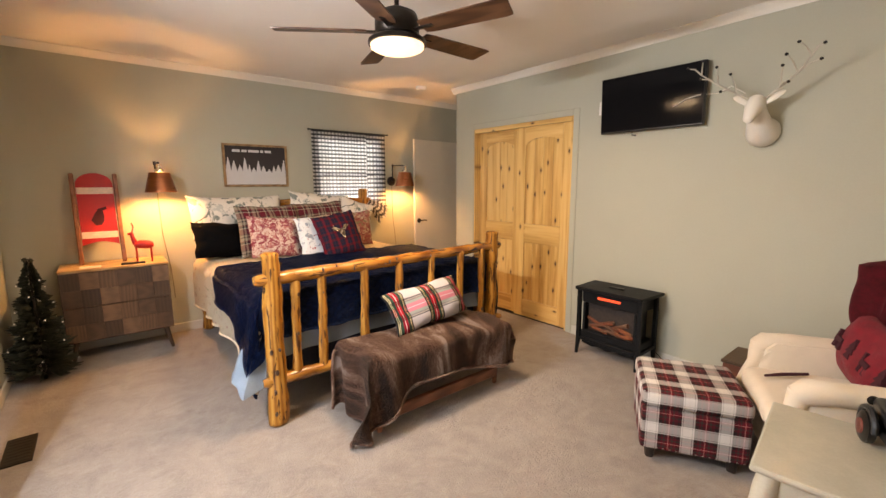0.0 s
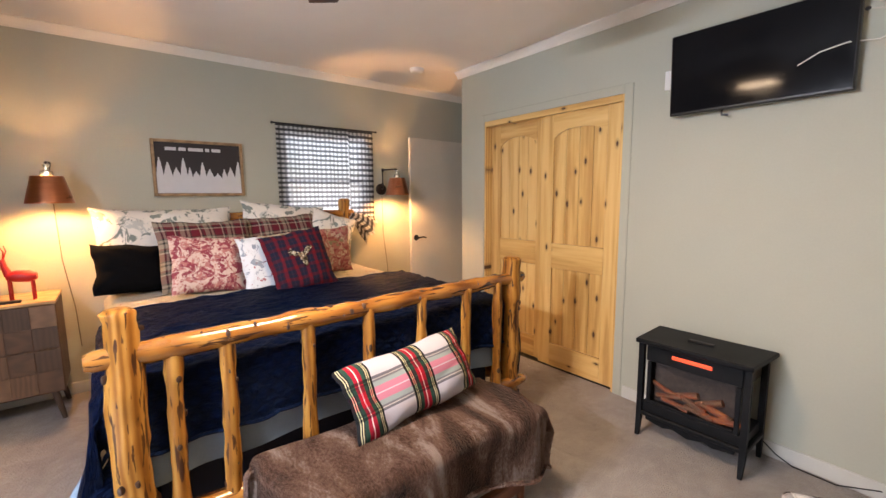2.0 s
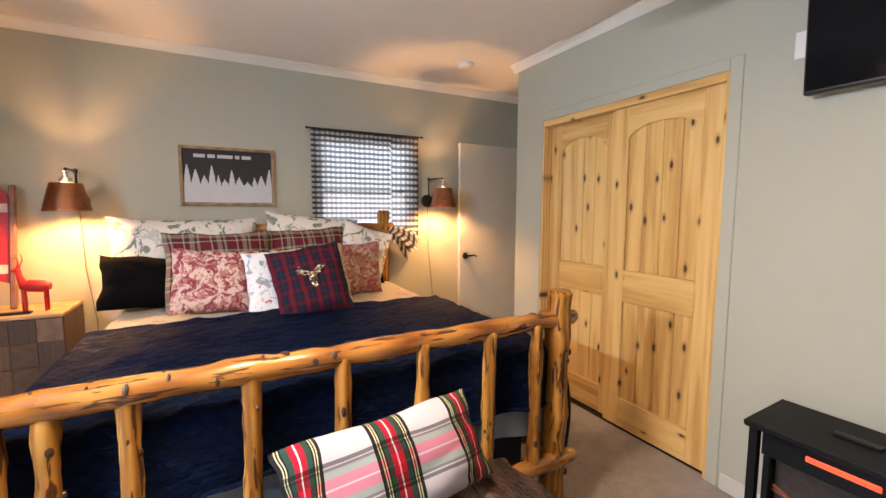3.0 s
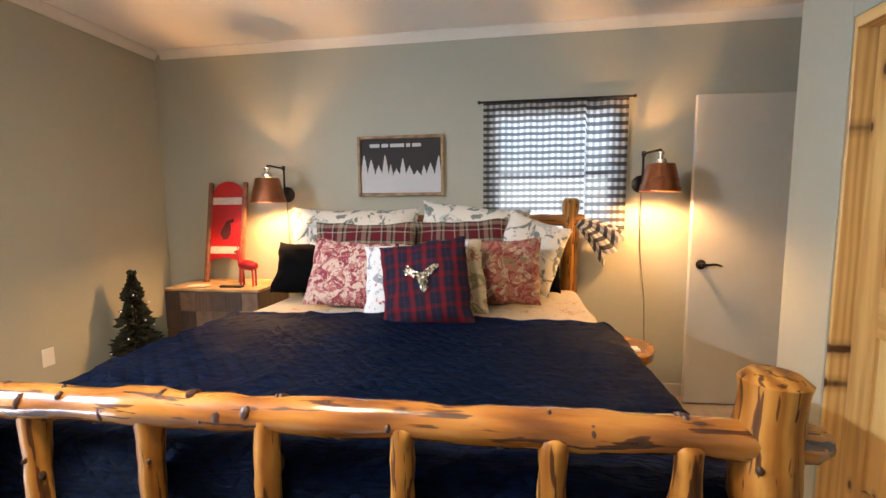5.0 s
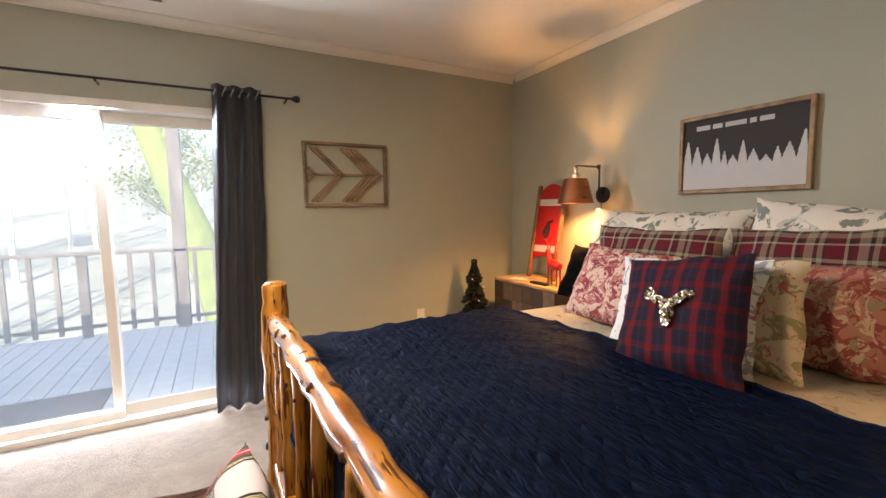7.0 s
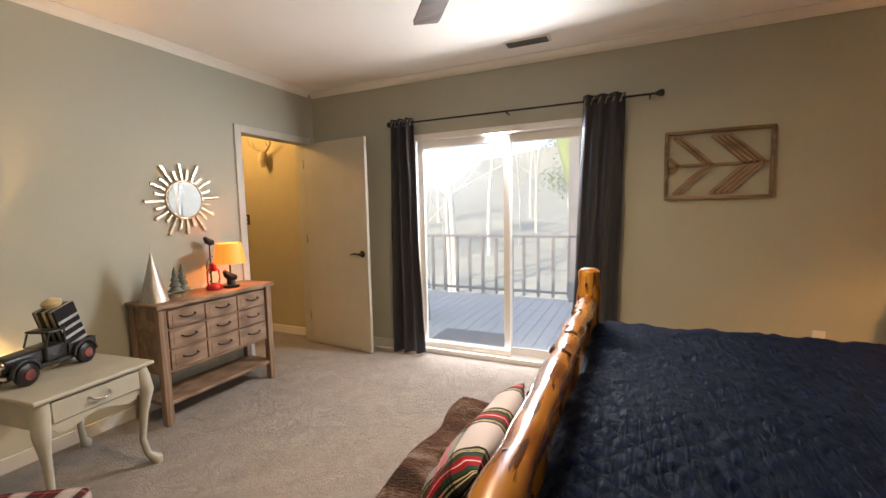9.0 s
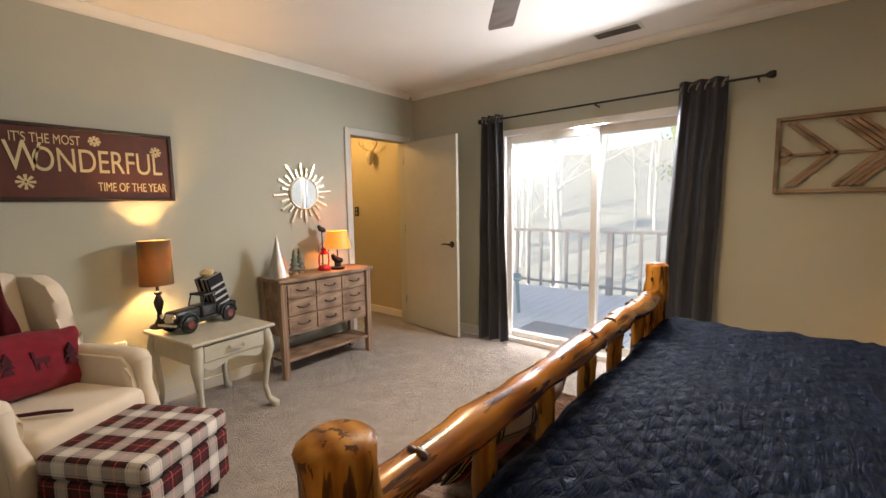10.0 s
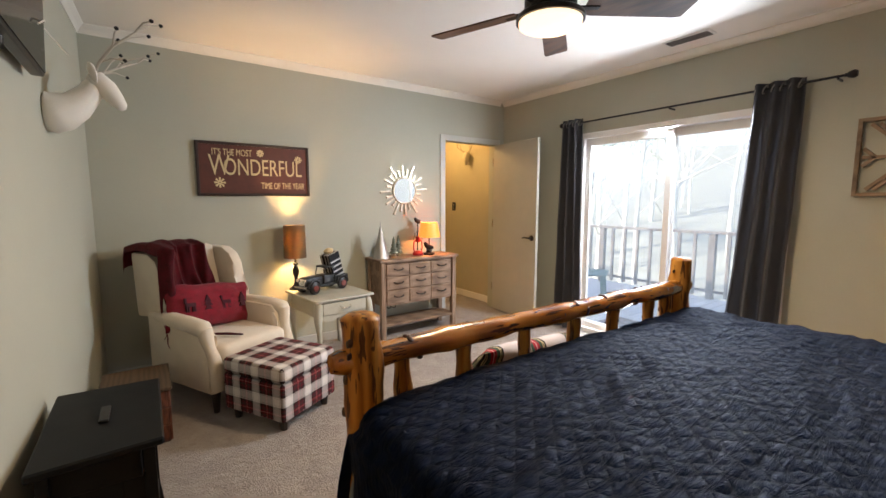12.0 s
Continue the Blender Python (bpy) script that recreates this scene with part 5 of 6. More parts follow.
text("IT'S THE MOST", 0.078, sg, on_south(2.525, 1.767, 0.60, 1.0), CREAM)
text("W", 0.19, sg, on_south(2.625, 1.655, 0.8, 1.25), CREAM)
text("ONDERFUL", 0.165, sg, on_south(2.275, 1.645, 0.76, 1.2), CREAM)
text("TIME OF THE YEAR", 0.078, sg, on_south(2.122, 1.497, 0.56, 1.0), CREAM)
for x, z, r in ((2.627, 1.52, 0.042), (2.305, 1.775, 0.030), (1.985, 1.735, 0.032)):
    bm = bmesh.new()
    for k in range(8):
        a = math.pi / 4 * k
        ray = prism(((0.006, -0.004), (r, -0.008), (r * 1.02, 0.008), (0.006, 0.004)), "y", S + 0.0185, S + 0.0215)
        ray.transform(Matrix.Translation((x, 0, z)) @ Matrix.Rotation(a, 4, "Y"))
        join(bm, ray)
    part("snowflake", bm, CREAM, sg)

SILVER = plain("champagne silver leaf", (0.52, 0.44, 0.32), 0.32, 0.9, vary=0.3, scale=25)
sun = thing("sunburst_mirror", "round sunburst mirror with champagne silver rays", "mirror")
MIRROR = plain("silvered mirror glass", (0.9, 0.91, 0.92), 0.02, 1.0, vary=0.0, relief=0.0)
face = lathe(((0, 0.012), (0.128, 0.012), (0.132, 0.009), (0.132, 0.0)), 40)
face.transform(Matrix.Translation((0.876, S + 0.016, 1.477)) @ Matrix.Rotation(radians(2), 4, "Z") @ Matrix.Rotation(radians(-90), 4, "X"))
part("glass", face, MIRROR, sun, "bright round mirror glass")
ring = sweep([(0.876 + 0.137 * math.cos(a), S + 0.02, 1.477 + 0.137 * math.sin(a)) for a in [2 * math.pi * k / 40 for k in range(41)]], [0.010] * 41, 8, caps=False)
part("rim", ring, SILVER, sun, "", True)
for k in range(24):
    r1 = (0.285, 0.225, 0.26, 0.215)[k % 4]
    ray = box(0.145, r1, -0.009, 0.009, -0.005, 0.007, 0.003)
    for v in ray.verts:
        if v.co.x > 0.2:
            v.co.y *= 1.5
    ray.transform(Matrix.Translation((0.876, S + 0.014, 1.477)) @ Matrix.Rotation(radians(15 * k + 4), 4, "Y") @ Matrix.Rotation(radians(90), 4, "X"))
    part("ray", ray, SILVER, sun)

WHITER = plain("matte white resin", (0.74, 0.70, 0.62), 0.6, vary=0.05)
deer = thing("wall_deer_head", "matte white faux deer head with twig antlers on the wall", "wall decor")
DY, DZ = 0.985, 1.81
DE = E - 0.05
bm = sweep([(DE, DY, DZ - 0.03), (DE - 0.02, DY, DZ - 0.03), (DE - 0.06, DY, DZ - 0.02), (DE - 0.115, DY, DZ + 0.015), (DE - 0.165, DY + 0.002, DZ + 0.075), (DE - 0.20, DY + 0.003, DZ + 0.125)], [0.085, 0.096, 0.088, 0.068, 0.052, 0.044], 20)
join(bm, sweep([(DE - 0.165, DY, DZ + 0.150), (DE - 0.195, DY + 0.003, DZ + 0.140), (DE - 0.235, DY + 0.006, DZ + 0.105), (DE - 0.27, DY + 0.012, DZ + 0.06), (DE - 0.29, DY + 0.016, DZ + 0.025), (DE - 0.296, DY + 0.017, DZ + 0.012)], [0.026, 0.052, 0.050, 0.036, 0.027, 0.012], 16))
for s in (1, -1):
    join(bm, sweep([(DE - 0.195, DY + s * 0.045, DZ + 0.13), (DE - 0.19, DY + s * 0.085, DZ + 0.165), (DE - 0.19, DY + s * 0.12, DZ + 0.185), (DE - 0.19, DY + s * 0.135, DZ + 0.19)], [0.014, 0.027, 0.02, 0.004], 10, flat=0.5))
body = part("bust", bm, WHITER, deer, "", True)
TWIG = plain("pale frosted twig", (0.50, 0.46, 0.38), 0.7, vary=0.2)
BULB = plain("small dark bulb", (0.02, 0.018, 0.02), 0.25)
for s in (1, -1):
    base = Vector((DE - 0.19, DY + s * 0.03, DZ + 0.155))
    main = [base, base + Vector((-0.03, s * 0.08, 0.05)), base + Vector((-0.09, s * 0.17, 0.11)), base + Vector((-0.18, s * 0.24, 0.17))]
    ant = part("antler", sweep(main, [0.008, 0.007, 0.006, 0.003], 8), TWIG, deer, "frosted twig antler", True)
    for j, (k, d) in enumerate(((1, (-0.08, s * 0.02, 0.11)), (2, (-0.14, s * -0.03, 0.08)), (2, (-0.02, s * 0.10, 0.05)), (1, (-0.10, s * 0.06, 0.01)), (3, (-0.06, s * 0.06, 0.04)), (3, (-0.10, s * -0.04, 0.06)))):
        q = main[k] + Vector(d)
        part("tine", sweep([main[k], main[k].lerp(q, 0.5) + Vector((0, 0, 0.015)), q], [0.005, 0.004, 0.002], 6), TWIG, ant, "", True)
        part("bulb", lathe(((0, -0.010), (0.009, -0.004), (0.009, 0.004), (0, 0.010)), 10, tuple(q)), BULB, ant, "small dark string-light bulb", True)
wire = thing("light_string_wire", "thin pale light-string wire looped from the antlers to the television", "wire")
part("wire", sweep([(E - 0.16, 1.08, 2.03), (E - 0.10, 1.18, 2.10), (E - 0.05, 1.28, 2.075), (E - 0.125, 1.37, 2.07), (E - 0.135, 1.46, 2.05), (E - 0.127, 1.54, 2.01)], [0.003] * 6, 6), WHITER, wire, "", True)


SHADE_LINING = plain("pale cream lamp shade lining", (0.72, 0.62, 0.44), 0.6, vary=0.04)
CORD = plain("brown cord", (0.12, 0.09, 0.06), 0.6)


def sconce(x, y, z0, px, label):
    """A copper cone, open above and below, hung from a jointed arm that comes off a round wall plate."""
    root = thing("wall_sconce", label, "wall lamp", group="bedside sconces")
    shell = lathe(((0.121, 0.0), (0.123, 0.004), (0.120, 0.012), (0.082, 0.168), (0.080, 0.172), (0.078, 0.168), (0.1165, 0.010), (0.119, 0.0)), 32, (x, y, z0), caps=False)
    shade = part("shade", shell, COPPER, root, "brushed copper cone shade", True)
    part("lining", lathe(((0.1155, 0.008), (0.0768, 0.167)), 32, (x, y, z0), caps=False), SHADE_LINING, shade, "pale shade lining", True)
    for k in range(3):
        a = 2.1 * k + 0.5
        part("spider_arm", bar((x, y, z0 + 0.150), (x + 0.078 * math.cos(a), y + 0.078 * math.sin(a), z0 + 0.160), 0.0025, seg=6), CHROME, shade)
    part("socket", lathe(((0, 0.095), (0.019, 0.095), (0.019, 0.17), (0.036, 0.176), (0.034, 0.20), (0.022, 0.208), (0.014, 0.212), (0.014, 0.232), (0.02, 0.236), (0.02, 0.247), (0, 0.25)), 20, (x, y, z0)), CHROME, root, "bright nickel lamp socket", True)
    part("bulb", lathe(((0, 0.0), (0.016, 0.006), (0.022, 0.026), (0.017, 0.048), (0.012, 0.06)), 16, (x, y, z0 + 0.037)), BULB_LIT, root, "glowing bulb", True)
    za, zp = z0 + 0.262, z0 + 0.062
    part("swing_arm", sweep([(x, y, z0 + 0.245), (x, y + 0.004, za - 0.004), (x, y + 0.02, za), (px, 4.865, za), (px, 4.88, za - 0.004), (px, 4.885, za - 0.02), (px, 4.885, zp + 0.02), (px, 4.89, zp), (px, N - 0.02, zp)], [0.0075] * 9, 8), BRONZE, root, "dark jointed swing arm", True)
    part("elbow", lathe(((0, -0.018), (0.013, -0.016), (0.013, 0.016), (0, 0.018)), 12, (px, 4.88, za)), BRONZE, root, "", True)
    plate = lathe(((0, 0), (0.06, 0), (0.06, 0.012), (0.045, 0.022), (0, 0.024)), 24)
    plate.transform(Matrix.Translation((px, N, zp)) @ Matrix.Rotation(radians(90), 4, "X"))
    part("wall_plate", plate, BRONZE, root, "", True)
    part("cord", sweep([(px, N - 0.02, zp - 0.05), (px + 0.01, N - 0.012, z0 - 0.4), (px + 0.05, N - 0.012, z0 - 0.75), (px + 0.06, N - 0.02, 0.35)], [0.0028] * 4, 6), CORD, root, "thin hanging cord", True)


BULB_LIT = glow("lit bulb", (1.0, 0.53, 0.19), 600.0)
sconce(0.518, 4.645, 1.39, 0.512, "copper cone swing-arm wall sconce, lit, over the nightstand")
sconce(3.143, 4.65, 1.43, 3.11, "copper cone swing-arm wall sconce, lit, beside the window")


def plate_on(name, label, x0, x1, y0, y1, z0, z1, material, cat):
    root = thing(name, label, cat)
    part("cover", box(x0, x1, y0, y1, z0, z1, 0.003), material, root)
    for k in (0.3, 0.7):
        zz = z0 + (z1 - z0) * k
        xx = x1 if x1 - x0 < 0.02 else (x0 + x1) / 2
        yy = (y0 + y1) / 2
        part("socket", box(xx - 0.002, xx + 0.002, yy - 0.012, yy + 0.012, zz - 0.014, zz + 0.014, 0.001), TRIM if material is not BLACK else CHROME, root)


plate_on("wall_outlet", "white wall outlet plate above the baseboard", W, W + 0.007, 3.91, 3.98, 0.40, 0.51, VINYL, "outlet")
plate_on("light_switch", "dark bronze light switch plate on the hall wall", W, W + 0.008, -1.31, -1.23, 1.23, 1.35, BLACK, "switch")
skull = thing("skull_mount", "pale deer skull with antlers mounted in the hall", "wall decor")
bm = sweep([(W + 0.05, -0.90, 2.03), (W + 0.07, -0.90, 1.98), (W + 0.08, -0.90, 1.92), (W + 0.07, -0.90, 1.86)], [0.03, 0.05, 0.04, 0.018], 12)
part("skull", bm, plain("aged bone", (0.42, 0.36, 0.24), 0.7), skull, "", True)
for s in (1, -1):
    part("antler", sweep([(W + 0.06, -0.90 + s * 0.03, 2.03), (W + 0.08, -0.90 + s * 0.10, 2.06), (W + 0.10, -0.90 + s * 0.16, 2.11), (W + 0.13, -0.90 + s * 0.14, 2.18)], [0.012, 0.011, 0.009, 0.004], 8), plain("aged antler", (0.36, 0.29, 0.18), 0.6), skull, "", True)
    part("tine", sweep([(W + 0.08, -0.90 + s * 0.10, 2.06), (W + 0.11, -0.90 + s * 0.09, 2.14)], [0.008, 0.003], 8), plain("aged antler", (0.36, 0.29, 0.18), 0.6), skull, "", True)

# ---- the nightstand corner ----
PATCH = []
for i, c in enumerate(((0.075, 0.040, 0.022), (0.11, 0.060, 0.033), (0.15, 0.085, 0.048), (0.055, 0.030, 0.017))):
    PATCH.append(wood(f"end grain veneer {i}", tuple(k * 0.7 for k in c), c, tuple(k * 1.25 for k in c), 0.55, (9, 9, 2) if i % 2 else (2, 9, 9)))
NSTOP = wood("honey oak top", (0.30, 0.17, 0.07), (0.45, 0.28, 0.13), (0.58, 0.40, 0.21), 0.4, (1, 8, 8))
ns = thing("nightstand", "patchwork wood nightstand with splayed legs and pale top", "nightstand")
nx0, nx1, ny0, ny1 = -0.235, 0.50, 4.485, 4.905
part("carcass", box(nx0 + 0.004, nx1 - 0.004, ny0 + 0.012, ny1, 0.19, 0.765, 0.003), PATCH[1], ns)
part("top", box(nx0, nx1, ny0, ny1, 0.765, 0.787, 0.004), NSTOP, ns, "pale honey wood top")
for z0, z1 in ((0.20, 0.475), (0.485, 0.76)):
    d = part("drawer", box(nx0 + 0.006, nx1 - 0.006, ny0 + 0.004, ny0 + 0.0115, z0, z1, 0.002), PATCH[1], ns)
    for i in range(6):
        for j in range(2):
            w, h = (nx1 - nx0 - 0.014) / 6, (z1 - z0) / 2
            a, c = nx0 + 0.007 + i * w, z0 + j * h
            part("veneer_tile", box(a + 0.0008, a + w - 0.0008, ny0 - 0.001, ny0 + 0.0038, c + 0.0008, c + h - 0.0008, 0.0008), PATCH[(i * 7 + j * 3 + int(z0 * 9)) % 4], d)
for x, s in ((nx0 + 0.06, -1), (nx1 - 0.06, 1)):
    for y in (ny0 + 0.05, ny1 - 0.05):
        part("leg", sweep([(x + s * 0.035, y - (0.02 if y < 4.6 else 0), 0), (x, y, 0.19)], [0.013, 0.02], 8), PATCH[3], ns, "", True)
SLEDRED = plain("bright red painted sled", (0.40, 0.006, 0.006), 0.45, vary=0.15, scale=10)
SLEDW = plain("white painted band", (0.62, 0.50, 0.42), 0.6, vary=0.2, scale=30)
sled = thing("decorative_sled", "red wooden decorative sled leaning on the wall", "sled", pose(0.06, 4.74, 0.787, -9.5, 0, 0))
arc = [(-0.125, 0.16), (0.125, 0.16), (0.125, 0.68)] + [(0.125 * math.cos(a), 0.68 + 0.10 * math.sin(a)) for a in [math.pi * k / 14 for k in range(1, 14)]] + [(-0.125, 0.68)]
sc = [(0.125 - 0.25 * k / 12, 0.16 + 0.03 * math.sin(math.pi * k / 12)) for k in range(13)]
part("deck", prism(sc[::-1] + arc[2:], "y", -0.008, 0.008), SLEDRED, sled)
for x in (-0.145, 0.145):
    part("runner", box(x - 0.016, x + 0.016, -0.02, 0.012, 0.0, 0.775, 0.006), CHERRY, sled, "dark wooden runner")
for z in (0.22, 0.60):
    part("band", box(-0.122, 0.122, -0.0105, -0.0085, z, z + 0.055), SLEDW, sled, "white lettering band")
em = sweep([(0.0, -0.0095, 0.33), (-0.005, -0.0095, 0.37), (0.01, -0.0095, 0.42), (0.02, -0.0095, 0.47)], [0.02, 0.045, 0.035, 0.012], 12, flat=1)
for v in em.verts:
    v.co.y = -0.0085 - (0.002 if v.co.y < -0.0095 else 0)
join(em, prism(((-0.01, 0.44), (0.065, 0.465), (0.06, 0.49), (0.0, 0.47)), "y", -0.0105, -0.0085))
part("emblem", em, DARKRED, sled, "dark animal emblem")
rein = thing("reindeer_figurine", "small red reindeer figurine on thin legs", "figurine", pose(0.34, 4.62, 0.787, 0, 0, -8) @ Matrix.Diagonal((1.12, 1.1, 1.15, 1)))
bm = sweep([(-0.055, 0, 0.135), (-0.02, 0, 0.135), (0.04, 0, 0.13), (0.07, 0, 0.13)], [0.02, 0.032, 0.032, 0.018], 12)
join(bm, sweep([(-0.045, 0, 0.14), (-0.06, 0, 0.19), (-0.065, 0, 0.22), (-0.09, 0, 0.215)], [0.02, 0.014, 0.016, 0.008], 10))
for x in (-0.045, 0.05):
    for y in (-0.014, 0.014):
        join(bm, bar((x, y, 0), (x, y, 0.12), 0.006))
for s in (-1, 1):
    join(bm, sweep([(-0.06, 0.005 * s, 0.23), (-0.05, 0.02 * s, 0.27), (-0.06, 0.03 * s, 0.30)], [0.004, 0.003, 0.002], 6))
part("figure", bm, SLEDRED, rein, "", True)
rem = thing("remote_control", "black remote control lying on the nightstand", "remote control")
part("body", box(0.17, 0.34, 4.53, 4.575, 0.787, 0.802, 0.004), BLACK, rem)
tile = thing("coaster", "pale paper coaster on the nightstand", "coaster")
part("sheet", box(-0.10, 0.04, 4.54, 4.62, 0.787, 0.793, 0.001), TRIM, tile)

NEEDLE = plain("dark green artificial needle", (0.026, 0.031, 0.02), 0.85, vary=0.5, scale=40)
xt = thing("christmas_tree", "small dark artificial pencil tree with tiny lights", "christmas tree")
TX, TY = -0.37, 4.37
part("trunk", bar((TX, TY, 0), (TX, TY, 0.86), 0.012, 0.005), DARKLEG, xt, "", True)
rnd = random.Random(3)
bm = bmesh.new()
for i in range(1100):
    z = 0.06 + 0.86 * rnd.random() ** 1.15
    tier = 0.80 + 0.20 * math.cos((z * 5.5 % 1) * math.pi * 0.9)
    r = (0.225 * (1 - (z - 0.06) / 0.92) + 0.018) * tier
    a = rnd.uniform(0, 6.283)
    d = Vector((math.cos(a), math.sin(a), rnd.uniform(-0.1, 0.35)))
    p = Vector((TX, TY, z)) + d * r * rnd.uniform(0.2, 0.6)
    q = Vector((TX, TY, z)) + d * r * rnd.uniform(0.9, 1.12)
    for w in (0.0, 1.57):
        n = d.orthogonal().normalized()
        n = (Matrix.Rotation(w + a, 3, d.normalized()) @ n) * 0.016
        v = [bm.verts.new(c) for c in (p + n * 0.5, p - n * 0.5, (p + q) / 2 - n, q, (p + q) / 2 + n)]
        bm.faces.new(v)
part("foliage", bm, NEEDLE, xt, "dense dark green sprays", kind="stuff")
for i in range(20):
    z = 0.12 + 0.72 * i / 20
    a = i * 2.4
    r = 0.19 * (1 - (z - 0.08) / 0.95) + 0.02
    part("fairy_light", lathe(((0, -0.007), (0.006, 0), (0, 0.007)), 8, (TX + r * math.cos(a), TY + r * math.sin(a), z)), glow("pale fairy light", (1.0, 0.95, 0.85), 0.1), xt, "", True)
fv = thing("floor_vent", "dark metal floor register in the carpet", "floor vent")
part("plate", box(-0.47, -0.34, 3.10, 3.42, 0.0, 0.008, 0.002), BRONZE, fv)
for k in range(8):
    part("slot", box(-0.455, -0.355, 3.12 + 0.036 * k, 3.135 + 0.036 * k, 0.0081, 0.010), BLACK, fv)

# ---- window side of the bed ----
st = thing("log_side_table", "small live-edge slab side table on log legs", "side table")
slab_o = [(2.90 + 0.15 * math.cos(a) * (1 + 0.08 * math.sin(3 * a)), 4.36 + 0.19 * math.sin(a) * (1 + 0.06 * math.cos(4 * a))) for a in [2 * math.pi * k / 24 for k in range(24)]]
part("slab_top", prism(slab_o, "z", 0.485, 0.53), LOGX, st, "orange varnished slab top")
for x, y in ((2.83, 4.27), (2.96, 4.27), (2.90, 4.47)):
    part("leg", log((x, y, 0), (x, y, 0.485), 0.025, 0.022, 10), LOG, st, "", True)
card = thing("note_card", "white folded note card on the side table", "card")
part("paper", box(2.87, 2.95, 4.26, 4.33, 0.53, 0.542, 0.001), TRIM, card)
cord = thing("power_cord", "dark power cord lying on the carpet by the wall", "cord")
part("cable", sweep([(3.06, N - 0.03, 0.30), (3.10, N - 0.05, 0.02), (3.14, N - 0.12, 0.006), (3.22, N - 0.16, 0.006), (3.30, N - 0.10, 0.006)], [0.004] * 5, 6), BLACK, cord, "", True)

# ---- south wall furniture ----
OAK = wood("washed brown oak", (0.13, 0.075, 0.045), (0.23, 0.145, 0.09), (0.32, 0.21, 0.14), 0.55, (1, 8, 8))
OAKZ = wood("washed brown oak upright", (0.13, 0.075, 0.045), (0.23, 0.145, 0.09), (0.32, 0.21, 0.14), 0.55, (8, 8, 1))
dr = thing("console_dresser", "brown oak console with nine small drawers and low shelf", "console table")
dx0, dx1, dy0, dy1, dt = 0.43, 1.33, -0.20, 0.11, 0.80
part("top", box(dx0 - 0.02, dx1 + 0.02, dy0 - 0.01, dy1 + 0.02, dt - 0.028, dt, 0.004), OAK, dr)
for x in (dx0, dx1 - 0.05):
    for y in (dy0, dy1 - 0.05):
        part("leg", box(x, x + 0.05, y, y + 0.05, 0, dt - 0.028, 0.004), OAKZ, dr)
part("side_panel", box(dx0 + 0.01, dx0 + 0.025, dy0 + 0.05, dy1 - 0.05, 0.34, dt - 0.03), OAK, dr)
part("side_panel", box(dx1 - 0.025, dx1 - 0.01, dy0 + 0.05, dy1 - 0.05, 0.34, dt - 0.03), OAK, dr)
part("carcass", box(dx0 + 0.05, dx1 - 0.05, dy0 + 0.02, dy1 - 0.025, 0.335, dt - 0.03, 0.002), OAK, dr)
part("shelf", box(dx0 + 0.01, dx1 - 0.01, dy0 + 0.01, dy1 - 0.01, 0.13, 0.155, 0.003), OAK, dr)
for r, (z0, z1) in enumerate(((0.36, 0.485), (0.50, 0.62), (0.635, 0.75))):
    for k in range(3):
        w = (dx1 - dx0 - 0.12) / 3
        a = dx0 + 0.06 + k * w
        d = part("drawer", box(a + 0.004, a + w - 0.004, dy1 - 0.024, dy1 - 0.008, z0, z1, 0.003), OAK, dr)
        part("inset", box(a + 0.028, a + w - 0.028, dy1 - 0.0078, dy1 - 0.0045, z0 + 0.02, z1 - 0.02, 0.002), OAK, d)
        c, zc = a + w / 2, (z0 + z1) / 2
        part("handle", sweep([(c - 0.05, dy1 - 0.005, zc + 0.012), (c - 0.048, dy1 + 0.014, zc + 0.008), (c - 0.02, dy1 + 0.018, zc), (c + 0.02, dy1 + 0.018, zc), (c + 0.048, dy1 + 0.014, zc + 0.008), (c + 0.05, dy1 - 0.005, zc + 0.012)], [0.005] * 6, 6), BRONZE, d, "dark bail pull", True)
cable = thing("coiled_cable", "dark coiled power cable hanging behind the console", "cable")
part("cable", sweep([(1.02 + 0.05 * math.cos(a) + 0.01 * a, S + 0.02, 0.26 + 0.04 * math.sin(a * 1.3)) for a in [0.5 * k for k in range(20)]], [0.004] * 20, 6), BLACK, cable, "", True)
cone = thing("cone_tree", "silver metal cone tree ornament", "ornament")
part("cone", lathe(((0.085, 0.0), (0.083, 0.004), (0.012, 0.29), (0.003, 0.33), (0.003, 0.36), (0, 0.37)), 20, (1.25, -0.05, dt)), PEWTER, cone, "ribbed silver cone", True)
for k, (x, y, h) in enumerate(((1.10, -0.06, 0.19), (1.03, -0.09, 0.21))):
    tt = thing("flocked_tree", "small flocked bottle-brush tree ornament on a base", "ornament", group="bottle brush trees")
    part("base", lathe(((0.028, 0), (0.028, 0.02), (0.01, 0.025), (0.006, 0.05)), 14, (x, y, dt)), SILVER, tt, "", True)
    for j in range(4):
        z = 0.04 + j * h / 5
        part("tier", lathe(((0.003, 0.055), (0.048 - 0.01 * j, 0.0), (0.044 - 0.01 * j, -0.004), (0.004, 0.006)), 14, (x, y, dt + z)), plain("frosted green", (0.12, 0.14, 0.11), 0.9, vary=0.4, scale=80), tt, "", True)
REDM = plain("red enamel metal", (0.36, 0.01, 0.012), 0.3, 0.0, vary=0.15)
lan = thing("red_lantern", "small red metal hurricane lantern", "lantern", pose(0.815, -0.05, dt, 0, 0, 10))
part("tank", lathe(((0, 0), (0.055, 0), (0.058, 0.02), (0.045, 0.04), (0.02, 0.05), (0, 0.05)), 18), REDM, lan, "", True)
